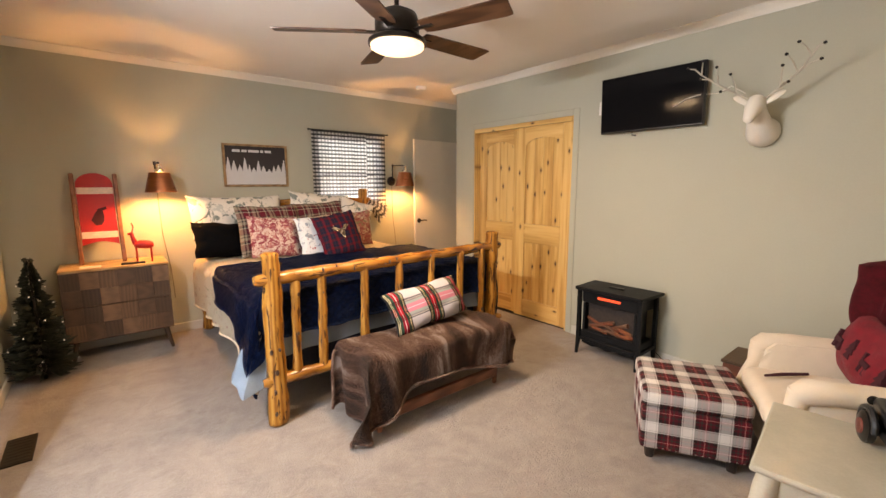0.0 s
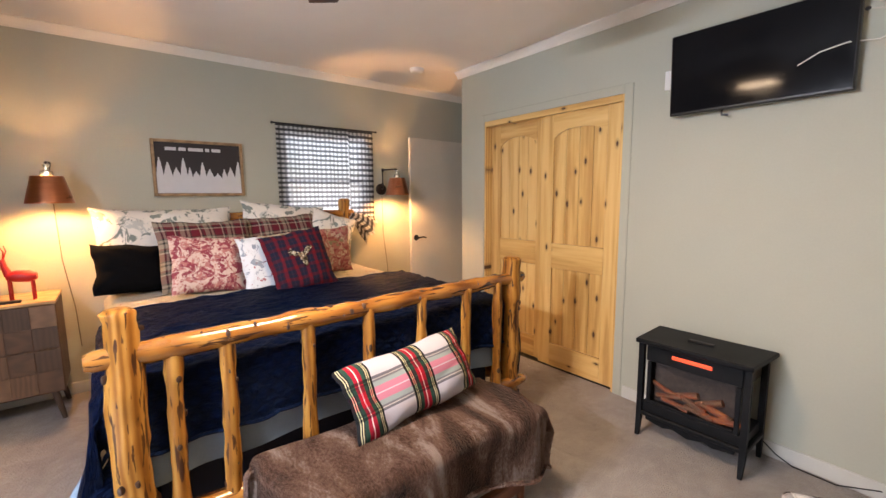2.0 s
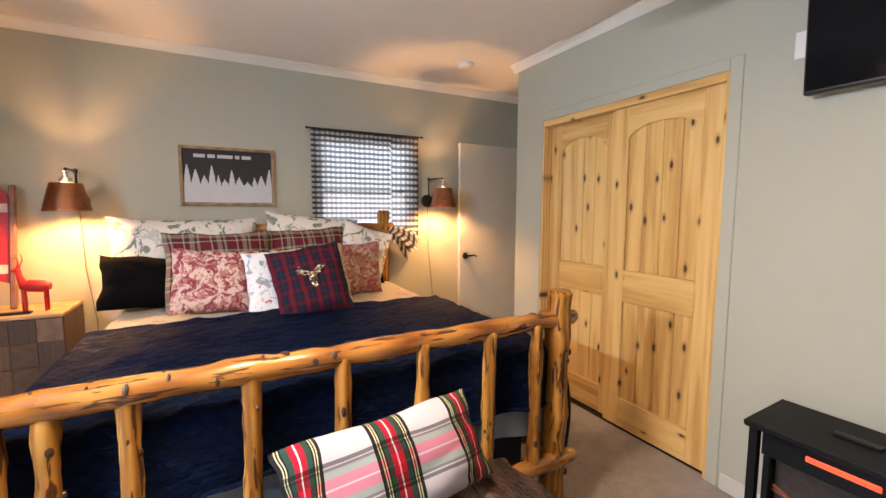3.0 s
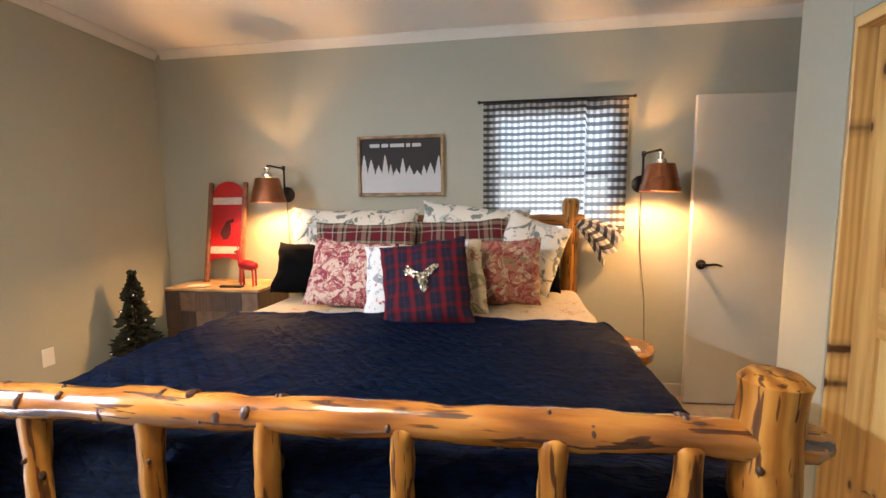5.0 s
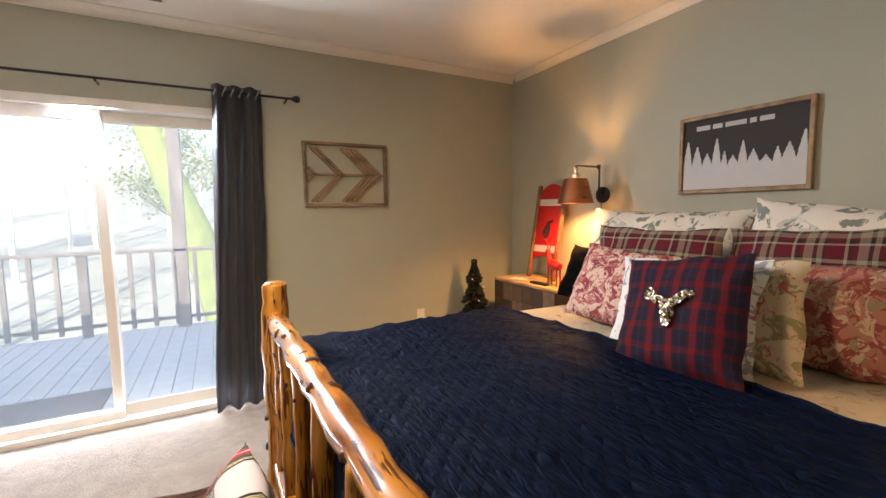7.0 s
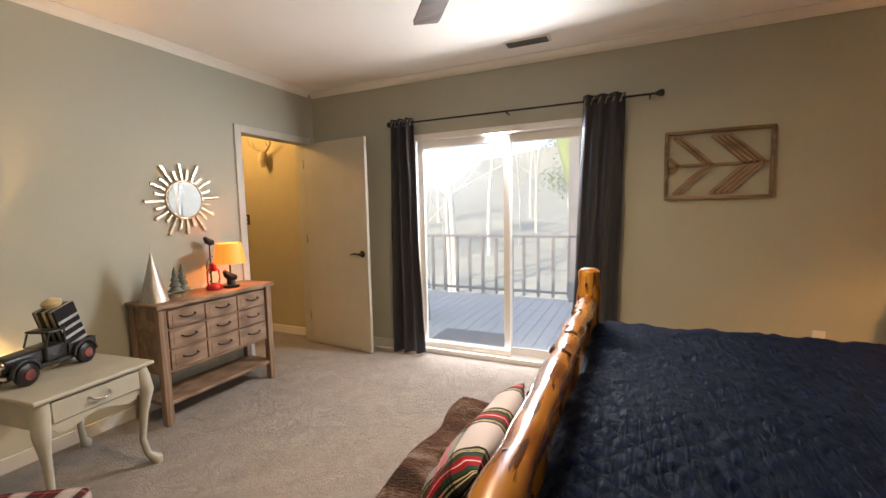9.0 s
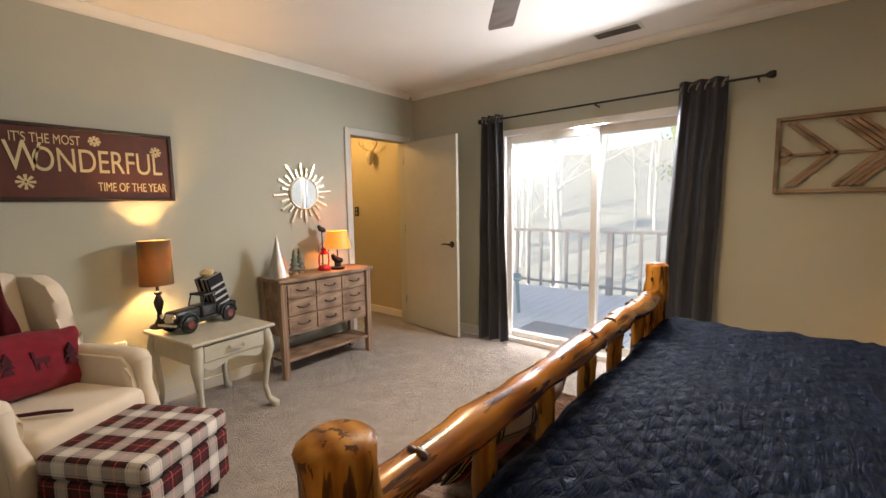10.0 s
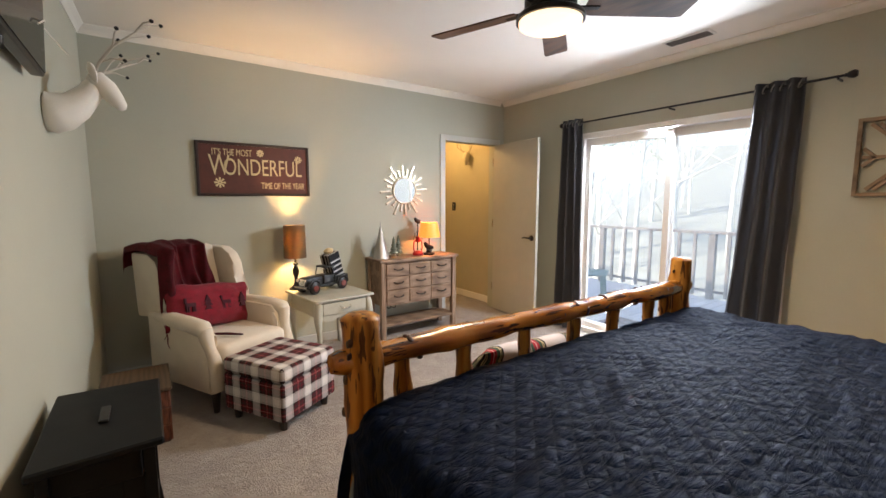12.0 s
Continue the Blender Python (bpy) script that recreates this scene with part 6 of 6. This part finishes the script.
part("globe", lathe(((0.022, 0.05), (0.038, 0.085), (0.034, 0.12), (0.024, 0.14)), 16, caps=False), glass("lantern glass", 0.05), lan, "clear glass globe", True)
part("cap", lathe(((0.026, 0.14), (0.03, 0.15), (0.022, 0.175), (0.025, 0.195), (0, 0.205)), 16), REDM, lan, "", True)
for s in (-1, 1):
    part("side_tube", sweep([(s * 0.045, 0, 0.03), (s * 0.06, 0, 0.07), (s * 0.055, 0, 0.14), (s * 0.02, 0, 0.17)], [0.006] * 4, 8), REDM, lan, "", True)
part("bail", sweep([(0.06 * math.cos(a), 0.0, 0.16 + 0.09 * math.sin(a)) for a in [math.pi * k / 10 for k in range(11)]], [0.002] * 11, 6), BLACK, lan, "", True)
LAMPSHADE = glow("lit amber parchment shade", (1.0, 0.30, 0.05), 0.26)
ml = thing("animal_table_lamp", "small table lamp with bronze animal base, lit amber shade", "table lamp", pose(0.70, -0.01, dt) @ Matrix.Diagonal((1.2, 1.2, 1.22, 1)))
part("base", lathe(((0, 0), (0.05, 0), (0.05, 0.015), (0.02, 0.02), (0.012, 0.05)), 16), BRONZE, ml, "", True)
bm = sweep([(-0.035, 0, 0.06), (0.0, 0, 0.065), (0.03, 0, 0.085), (0.045, 0, 0.11)], [0.018, 0.026, 0.022, 0.012], 10)
join(bm, bar((-0.02, 0, 0.015), (-0.02, 0, 0.06), 0.008)), join(bm, bar((0.02, 0, 0.015), (0.02, 0, 0.07), 0.008)), join(bm, bar((0, 0, 0.06), (0, 0, 0.16), 0.005))
part("animal_figure", bm, BRONZE, ml, "", True)
part("shade", lathe(((0.10, 0.155), (0.075, 0.28), (0.073, 0.28), (0.098, 0.155)), 24, caps=False), LAMPSHADE, ml, "glowing amber shade", True)
part("bulb", lathe(((0, 0.17), (0.016, 0.18), (0.02, 0.20), (0.01, 0.225), (0, 0.23)), 12), glow("lit bulb, small lamp", (1.0, 0.55, 0.2), 60.0), ml, "", True)
bird = thing("bird_figurine", "small dark bird figurine perched behind the lamp", "figurine")
bm = sweep([(0.71, -0.16, dt + 0.33), (0.73, -0.16, dt + 0.345), (0.765, -0.16, dt + 0.36), (0.785, -0.16, dt + 0.39)], [0.006, 0.026, 0.024, 0.012], 10)
join(bm, bar((0.75, -0.16, dt), (0.75, -0.16, dt + 0.34), 0.005)), join(bm, lathe(((0, 0), (0.04, 0), (0.035, 0.01), (0, 0.012)), 14, (0.75, -0.16, dt)))
part("bird", bm, BLACK, bird, "", True)

SAGE = plain("pale sage painted wood", (0.40, 0.385, 0.31), 0.5, vary=0.12, scale=8)
et = thing("end_table", "pale sage painted end table with drawer and cabriole legs", "end table", pose(1.872, 0.168, 0, 0, 0, 6.6))
w2, d2, tz = 0.272, 0.308, 0.58
top = box(-w2, w2, -d2, d2, tz - 0.022, tz, 0.008, seg=2)
part("top", top, SAGE, et)
ap = 0.03
part("apron_side", box(-w2 + ap, -w2 + ap + 0.016, -d2 + 0.05, d2 - 0.05, tz - 0.15, tz - 0.022), SAGE, et)
part("apron_side", box(w2 - ap - 0.016, w2 - ap, -d2 + 0.05, d2 - 0.05, tz - 0.15, tz - 0.022), SAGE, et)
part("apron_back", box(-w2 + ap, w2 - ap, -d2 + ap, -d2 + ap + 0.016, tz - 0.15, tz - 0.022), SAGE, et)
fr = [(-w2 + 0.07, tz - 0.022), (w2 - 0.07, tz - 0.022), (w2 - 0.07, tz - 0.19)] + [((w2 - 0.07) * math.cos(math.pi * k / 12), tz - 0.175 + 0.02 * math.cos(math.pi * k / 3)) for k in range(1, 12)] + [(-w2 + 0.07, tz - 0.19)]
part("front_apron", prism(fr, "y", d2 - 0.05, d2 - 0.034), SAGE, et)
dw = part("drawer", box(-w2 + 0.075, w2 - 0.075, d2 - 0.034, d2 - 0.022, tz - 0.135, tz - 0.035, 0.004), SAGE, et)
part("handle", sweep([(-0.045, d2 - 0.022, tz - 0.075), (-0.04, d2 - 0.002, tz - 0.085), (0, d2 + 0.003, tz - 0.095), (0.04, d2 - 0.002, tz - 0.085), (0.045, d2 - 0.022, tz - 0.075)], [0.006] * 5, 8), CHROME, dw, "nickel bail pull", True)
for sx in (-1, 1):
    for sy in (-1, 1):
        o = Vector((sx * (w2 - 0.055), sy * (d2 - 0.055), 0))
        d = Vector((sx * 0.7, sy * 0.7, 0))
        part("leg", sweep([o + d * 0.05, o + d * 0.052 + Vector((0, 0, 0.02)), o + d * 0.012 + Vector((0, 0, 0.06)), o - d * 0.008 + Vector((0, 0, 0.15)), o + d * 0.01 + Vector((0, 0, 0.30)), o + d * 0.03 + Vector((0, 0, 0.42)), o + d * 0.015 + Vector((0, 0, 0.50)), o + Vector((0, 0, tz - 0.022))], [0.026, 0.03, 0.017, 0.016, 0.021, 0.034, 0.036, 0.034], 10), SAGE, et, "", True)


def shade_material():
    m, t, b = nodes_of("brown cloth shade, light passing through", 0.9)
    b.inputs["Base Color"].default_value = (0.09, 0.065, 0.035, 1)
    tr = node(t, "BsdfTranslucent")
    tr.inputs["Color"].default_value = (0.36, 0.215, 0.075, 1)
    ms = node(t, "MixShader", Fac=0.12)
    t.links.new(b.outputs[0], ms.inputs[1])
    t.links.new(tr.outputs[0], ms.inputs[2])
    t.links.new(ms.outputs[0], t.nodes["Material Output"].inputs["Surface"])
    bump(t, b, noise_fac(t, coords(t), 300.0), 0.3, 0.002)
    return m


tl = thing("table_lamp", "black baluster table lamp with brown drum shade, lit", "table lamp", pose(2.08, -0.085, tz))
part("base", lathe(((0, 0), (0.062, 0), (0.06, 0.012), (0.03, 0.03), (0.016, 0.06), (0.014, 0.10), (0.026, 0.14), (0.03, 0.17), (0.018, 0.20), (0.012, 0.215), (0.024, 0.225), (0.024, 0.235), (0.01, 0.245), (0.008, 0.30), (0, 0.30)), 20), BLACK, tl, "", True)
part("shade", lathe(((0.096, 0.285), (0.092, 0.575), (0.090, 0.575), (0.094, 0.285)), 28, caps=False), shade_material(), tl, "brown cloth drum shade", True)
part("bulb", lathe(((0, 0.38), (0.022, 0.395), (0.026, 0.42), (0.014, 0.45), (0, 0.455)), 14), glow("lit bulb, table lamp", (1.0, 0.64, 0.28), 480.0), tl, "", True)
TRUCK_AT = pose(1.90, 0.10, tz, 0, 0, 22) @ Matrix.Diagonal((1.25, 1.25, 1.25, 1))
tk = thing("model_truck", "dark metal model pickup truck carrying a wrapped gift", "model truck", TRUCK_AT)
TRUCK = plain("dark grey painted metal", (0.03, 0.032, 0.033), 0.35, 0.5, vary=0.3)
part("chassis", box(-0.19, 0.19, -0.05, 0.05, 0.035, 0.055, 0.004), TRUCK, tk)
hood = box(0.03, 0.18, -0.042, 0.042, 0.055, 0.115, 0.016, seg=3)
part("hood", hood, TRUCK, tk, "", True)
cab = box(-0.06, 0.032, -0.05, 0.05, 0.055, 0.115, 0.008, seg=2)
part("cab", cab, TRUCK, tk, "", True)
for y in (-0.046, 0.046):
    part("door_pillar", bar((0.028, y, 0.112), (0.008, y, 0.168), 0.004, seg=6), TRUCK, tk)
    part("door_pillar", bar((-0.054, y, 0.112), (-0.052, y, 0.168), 0.006, seg=6), TRUCK, tk)
part("roof", box(-0.062, 0.016, -0.052, 0.052, 0.164, 0.176, 0.005, seg=2), TRUCK, tk, "", True)
part("cab_back", box(-0.06, -0.054, -0.046, 0.046, 0.115, 0.164), TRUCK, tk)
for x in (0.125, -0.125):
    for y in (-0.062, 0.062):
        arch = sweep([(x + 0.052 * math.cos(a), y, 0.046 + 0.050 * math.sin(a)) for a in [math.pi * k / 8 for k in range(9)]], [0.008] * 9, 6)
        part("fender", arch, TRUCK, tk, "", True)
part("grille", box(0.178, 0.184, -0.03, 0.03, 0.06, 0.108, 0.002), CHROME, tk, "bright slatted grille")
for y in (-0.055, 0.047):
    part("bed_side", box(-0.19, -0.06, y, y + 0.008, 0.055, 0.10, 0.002), TRUCK, tk)
part("tailgate", box(-0.19, -0.182, -0.047, 0.047, 0.055, 0.10, 0.002), TRUCK, tk)
for x in (-0.125, 0.125):
    for s in (-1, 1):
        wh = lathe(((0.0, -0.013), (0.034, -0.013), (0.042, -0.008), (0.042, 0.008), (0.034, 0.013), (0, 0.013)), 20)
        wh.transform(Matrix.Translation((x, s * 0.062, 0.042)) @ Matrix.Rotation(radians(90), 4, "X"))
        wp = part("wheel", wh, BLACK, tk, "", True)
        rim = lathe(((0, 0), (0.022, 0), (0.02, 0.004), (0, 0.006)), 16)
        rim.transform(Matrix.Translation((x, s * 0.0755, 0.042)) @ Matrix.Rotation(radians(-90 * s), 4, "X"))
        part("rim", rim, plain("worn red rim", (0.18, 0.05, 0.04), 0.4, 0.5), wp, "", True)
for y in (-0.036, 0.036):
    hl = lathe(((0, 0), (0.014, 0), (0.012, 0.006), (0, 0.008)), 12)
    hl.transform(Matrix.Translation((0.185, y, 0.095)) @ Matrix.Rotation(radians(90), 4, "Y"))
    part("headlight", hl, CHROME, tk, "", True)
part("bumper", box(0.19, 0.198, -0.06, 0.06, 0.045, 0.058, 0.003), CHROME, tk)
gift = thing("gift_box", "dark wrapped box tilted in the truck bed with pale ribbon", "gift box", TRUCK_AT @ pose(-0.12, 0, 0.062, 0, 16, 0) @ Matrix.Diagonal((1.0, 1.05, 1.2, 1)))
part("box", box(-0.05, 0.05, -0.045, 0.045, 0, 0.17, 0.003), BLACKP, gift)
for y in (-0.030, 0.004, 0.030):
    part("ribbon", box(-0.052, 0.052, y - 0.006, y + 0.006, -0.001, 0.172, 0.001), PEWTER, gift, "silver ribbon")
for z in (0.03, 0.06, 0.09, 0.12):
    part("stripe", box(-0.048, 0.048, 0.0452, 0.0462, z, z + 0.010), PEWTER, gift, "silver stripe")
part("bow", lathe(((0, 0.17), (0.03, 0.175), (0.036, 0.19), (0.015, 0.20), (0, 0.205)), 10), CREAM, gift, "", True)

# ---- outside ----
DECKW = wood("grey weathered deck board", (0.60, 0.60, 0.60), (0.69, 0.69, 0.69), (0.76, 0.76, 0.75), 0.7, (1, 8, 8))
RAILW = wood("grey brown railing wood", (0.16, 0.14, 0.12), (0.25, 0.215, 0.185), (0.34, 0.30, 0.26), 0.75, (8, 8, 1))
deck = thing("deck", "weathered grey wooden deck outside the sliding door", "deck")
tagged(deck, kind="structure")
for k in range(48):
    y = -2.6 + 0.145 * k
    b = part("deck_board", box(-3.55, W - 0.14, y, y + 0.138, -0.09, -0.05, 0.004), DECKW, deck)
railing = thing("deck_railing", "dark weathered wooden railing round the deck", "railing")
part("top_rail", box(-3.52, -3.40, -2.6, 4.3, 0.90, 0.94, 0.005), RAILW, railing)
part("bottom_rail", box(-3.48, -3.44, -2.6, 4.3, 0.05, 0.09, 0.004), RAILW, railing)
for k in range(31):
    y = -2.5 + 0.222 * k
    part("post" if k % 8 == 0 else "baluster", box(-3.50, -3.42, y - 0.045, y + 0.045, -0.05, 0.90, 0.004) if k % 8 == 0 else box(-3.44, -3.40, y - 0.022, y + 0.022, 0.0, 0.90, 0.003), RAILW, railing)
part("porch_post", box(-3.545, -3.40, 1.94, 2.085, -0.05, 2.9, 0.006), RAILW, railing, "tall square porch post")
TEAL = plain("faded teal painted wood", (0.10, 0.22, 0.21), 0.6, vary=0.15)
ad = thing("deck_table", "low faded teal slatted wooden table on the deck", "patio table", pose(-1.85, 0.12, -0.05, 0, 0, -60))
for k in range(6):
    part("top_slat", box(-0.28, 0.28, -0.25 + 0.085 * k, -0.172 + 0.085 * k, 0.42, 0.442, 0.004), TEAL, ad)
for x in (-0.22, 0.22):
    part("batten", box(x - 0.025, x + 0.025, -0.23, 0.23, 0.395, 0.42, 0.003), TEAL, ad)
    for y in (-0.20, 0.20):
        part("leg", sweep([(x * 1.12, y * 1.15, 0), (x, y, 0.40)], [0.028, 0.034], 4), TEAL, ad)
mat_ = thing("doormat", "faded patterned doormat on the deck", "doormat")
part("mat", box(-1.50, -0.98, 0.82, 1.62, -0.05, -0.035, 0.003), printed("faded mat pattern", (0.16, 0.13, 0.12), (((0.26, 0.16, 0.13), 0.4), ((0.08, 0.09, 0.12), 0.3)), 14.0), mat_)
GROUND = plain("leaf litter ground", (0.36, 0.37, 0.31), 0.95, vary=0.25, scale=0.8, grain=12)


def hill(u, v):
    x = 60 - 260 * u
    y = -150 + 300 * v
    d = max(0.0, -x - 4)
    return Vector((x, y, -2.6 + 0.13 * d ** 1.05 * (0.85 + 0.25 * noise.noise(Vector((x * 0.02, y * 0.02, 1)))) + 0.4 * noise.noise(Vector((x * 0.1, y * 0.1, 3)))))


tagged(part("ground", sheet(hill, 70, 50), GROUND, None, "brown leaf-littered wooded hillside", True), kind="structure")
BARK = plain("pale grey bark", (0.68, 0.68, 0.62), 0.9, vary=0.3, scale=8, stretch=(1, 1, 0.3))
MOSS = plain("mossy green bark", (0.30, 0.36, 0.12), 0.9, vary=0.35, scale=5)
LEAF = plain("spring leaf green", (0.22, 0.28, 0.09), 0.7, vary=0.4, scale=3)
TWIGS = plain("bare twig brown", (0.16, 0.13, 0.10), 0.9, vary=0.3)


def tree(x, y, h, r, seed, leafy):
    rnd = random.Random(seed)
    root = thing("tree", "leafy young tree beyond the deck" if leafy else "bare grey tree on the wooded hillside", "tree", group="trees")
    z0 = hill((60 - x) / 260, (y + 150) / 300).z - 0.3
    lean = rnd.uniform(-0.05, 0.05)
    pts = [Vector((x + lean * h * k / 8, y + 0.04 * h * math.sin(k * 0.7 + seed) * k / 8, z0 + h * k / 8)) for k in range(9)]
    part("trunk", sweep(pts, [0.72 * r * (1 - 0.85 * k / 8) for k in range(9)], 9, 0.15, 2.0), BARK, root, "", True)
    bm, lv = bmesh.new(), bmesh.new()
    tips = []
    for i in range(26 if leafy else 16):
        k = rnd.uniform(0.25, 0.97)
        p = pts[int(k * 8)].lerp(pts[min(8, int(k * 8) + 1)], k * 8 % 1)
        a, L = rnd.uniform(0, 6.28), h * (1.05 - k) * rnd.uniform(0.25, 0.5)
        d = Vector((math.cos(a), math.sin(a), rnd.uniform(0.35, 1.1))).normalized()
        m, q = p + d * L * 0.5 + Vector((0, 0, 0.03 * L)), p + d * L + Vector((0, 0, 0.12 * L))
        rr = r * (1 - 0.85 * k) * 0.26
        join(bm, sweep([p, m, q], [rr, rr * 0.6, rr * 0.15], 5))
        for _ in range(4):
            s = p.lerp(q, rnd.uniform(0.3, 0.95))
            e = Vector((rnd.uniform(-1, 1), rnd.uniform(-1, 1), rnd.uniform(0.0, 1))).normalized() * L * rnd.uniform(0.2, 0.4)
            join(bm, sweep([s, s + e], [rr * 0.3, rr * 0.08], 4))
            tips += [s + e * 0.5, s + e]
    part("limbs", bm, BARK if not leafy else TWIGS, root, "", False, kind="stuff")
    for t in tips:
        for _ in range(26 if leafy else 0):
            c = t + Vector((rnd.gauss(0, 0.28), rnd.gauss(0, 0.28), rnd.gauss(0, 0.22)))
            n1, n2 = Vector((rnd.uniform(-1, 1), rnd.uniform(-1, 1), rnd.uniform(-1, 1))).normalized() * 0.06, Vector((rnd.uniform(-1, 1), rnd.uniform(-1, 1), rnd.uniform(-1, 1))).normalized() * 0.04
            lv.faces.new([lv.verts.new(c + w) for w in (-n1, n2, n1, -n2)])
    if leafy:
        part("crown", lv, LEAF, root, "", False, kind="stuff")


wood_rnd = random.Random(71)
stands = [(-15, 1.35, 8, 0.12, True), (-14, -8.5, 12, 0.2, True)]
for k in range(34):
    x = -7.5 - 26 * (k / 34) ** 1.1
    spread = 0.55 * (3.0 - x)
    stands.append((x, 1.5 + wood_rnd.uniform(-1.35, 0.75) * spread, wood_rnd.uniform(9, 15), wood_rnd.uniform(0.09, 0.2), False))
for i, (x, y, h, r, leafy) in enumerate(stands):
    tree(x, y, h, r, 40 + i, leafy)
moss_tree = thing("leaning_tree", "leaning mossy green tree trunk just beyond the deck", "tree")
part("trunk", sweep([(-6.0, 2.75, -2.6), (-6.0, 2.5, -0.4), (-6.0, 2.12, 0.9), (-6.0, 1.75, 2.0), (-6.0, 1.45, 3.0), (-6.0, 1.0, 4.6), (-6.0, 0.7, 6.2)], [0.42, 0.36, 0.30, 0.24, 0.19, 0.13, 0.06], 12, 0.2, 2.0), MOSS, moss_tree, "", True)
for k, (y0, z0, dy, dz) in enumerate(((1.45, 3.0, -0.9, 1.3), (1.2, 3.8, 0.9, 1.5), (1.0, 4.6, -0.7, 1.4), (1.6, 2.5, 0.8, 1.2))):
    part("limb", sweep([(-6.0, y0, z0), (-6.1 + 0.1 * k, y0 + dy * 0.5, z0 + dz * 0.4), (-6.2 + 0.2 * k, y0 + dy, z0 + dz)], [0.08, 0.05, 0.015], 8), MOSS, moss_tree, "", True)

# ---- last small things ----
plate_on("wall_outlet", "white outlet plate beside the television", E - 0.02, E - 0.008, 2.13, 2.20, 2.04, 2.15, VINYL, "outlet")
plate_south = thing("plug_adapter", "white plug adapter in the wall behind the table", "plug")
part("body", box(2.24, 2.31, S, S + 0.035, 0.42, 0.50, 0.006), VINYL, plate_south)
stick = thing("wooden_back_scratcher", "dark red wooden stick lying on the chair seat", "back scratcher", CM)
part("stick", sweep([(0.16, 0.10, 0.475), (0.10, 0.22, 0.478), (0.06, 0.30, 0.474)], [0.008, 0.010, 0.006], 8), DARKRED, stick, "", True)
cordh = thing("heater_cord", "black power cord from the stove heater", "cord")
part("cable", sweep([(3.43, 1.60, 0.16), (3.50, 1.50, 0.03), (3.48, 1.42, 0.006), (3.47, 1.25, 0.006), (3.49, 1.10, 0.05)], [0.0035] * 5, 6), BLACK, cordh, "", True)
tile_label = thing("closet_floor_track", "thin metal guide at the closet threshold", "track")
part("track", box(E + 0.028, E + 0.108, CL0 + 0.016, CL1 - 0.016, 0.0, 0.006, 0.001), BRONZE, tile_label)
CRATE = wood("dark red-brown crate wood", (0.05, 0.014, 0.008), (0.10, 0.03, 0.016), (0.16, 0.055, 0.03), 0.5, (8, 1, 8))
CRATETOP = wood("tan crate lid wood", (0.05, 0.028, 0.014), (0.085, 0.05, 0.026), (0.12, 0.075, 0.042), 0.55, (8, 1, 8))
crate = thing("wooden_crate", "dark red-brown wooden crate on the carpet beside the armchair", "crate")
KX0, KX1, KY0, KY1 = 3.10, 3.42, 0.56, 0.97
for k in range(3):
    z0 = 0.012 + 0.10 * k
    part("front_slat", box(KX0, KX0 + 0.014, KY0, KY1, z0, z0 + 0.092, 0.003), CRATE, crate)
    part("side_slat", box(KX0 + 0.014, KX1, KY1 - 0.014, KY1, z0, z0 + 0.092, 0.003), CRATE, crate)
    part("side_slat", box(KX0 + 0.014, KX1, KY0, KY0 + 0.014, z0, z0 + 0.092, 0.003), CRATE, crate)
part("core", box(KX0 + 0.012, KX1 - 0.002, KY0 + 0.012, KY1 - 0.012, 0.0, 0.305), CRATE, crate)
part("lid", box(KX0 - 0.01, KX1 + 0.005, KY0 - 0.01, KY1 + 0.01, 0.308, 0.328, 0.004), CRATETOP, crate, "tan wooden lid")
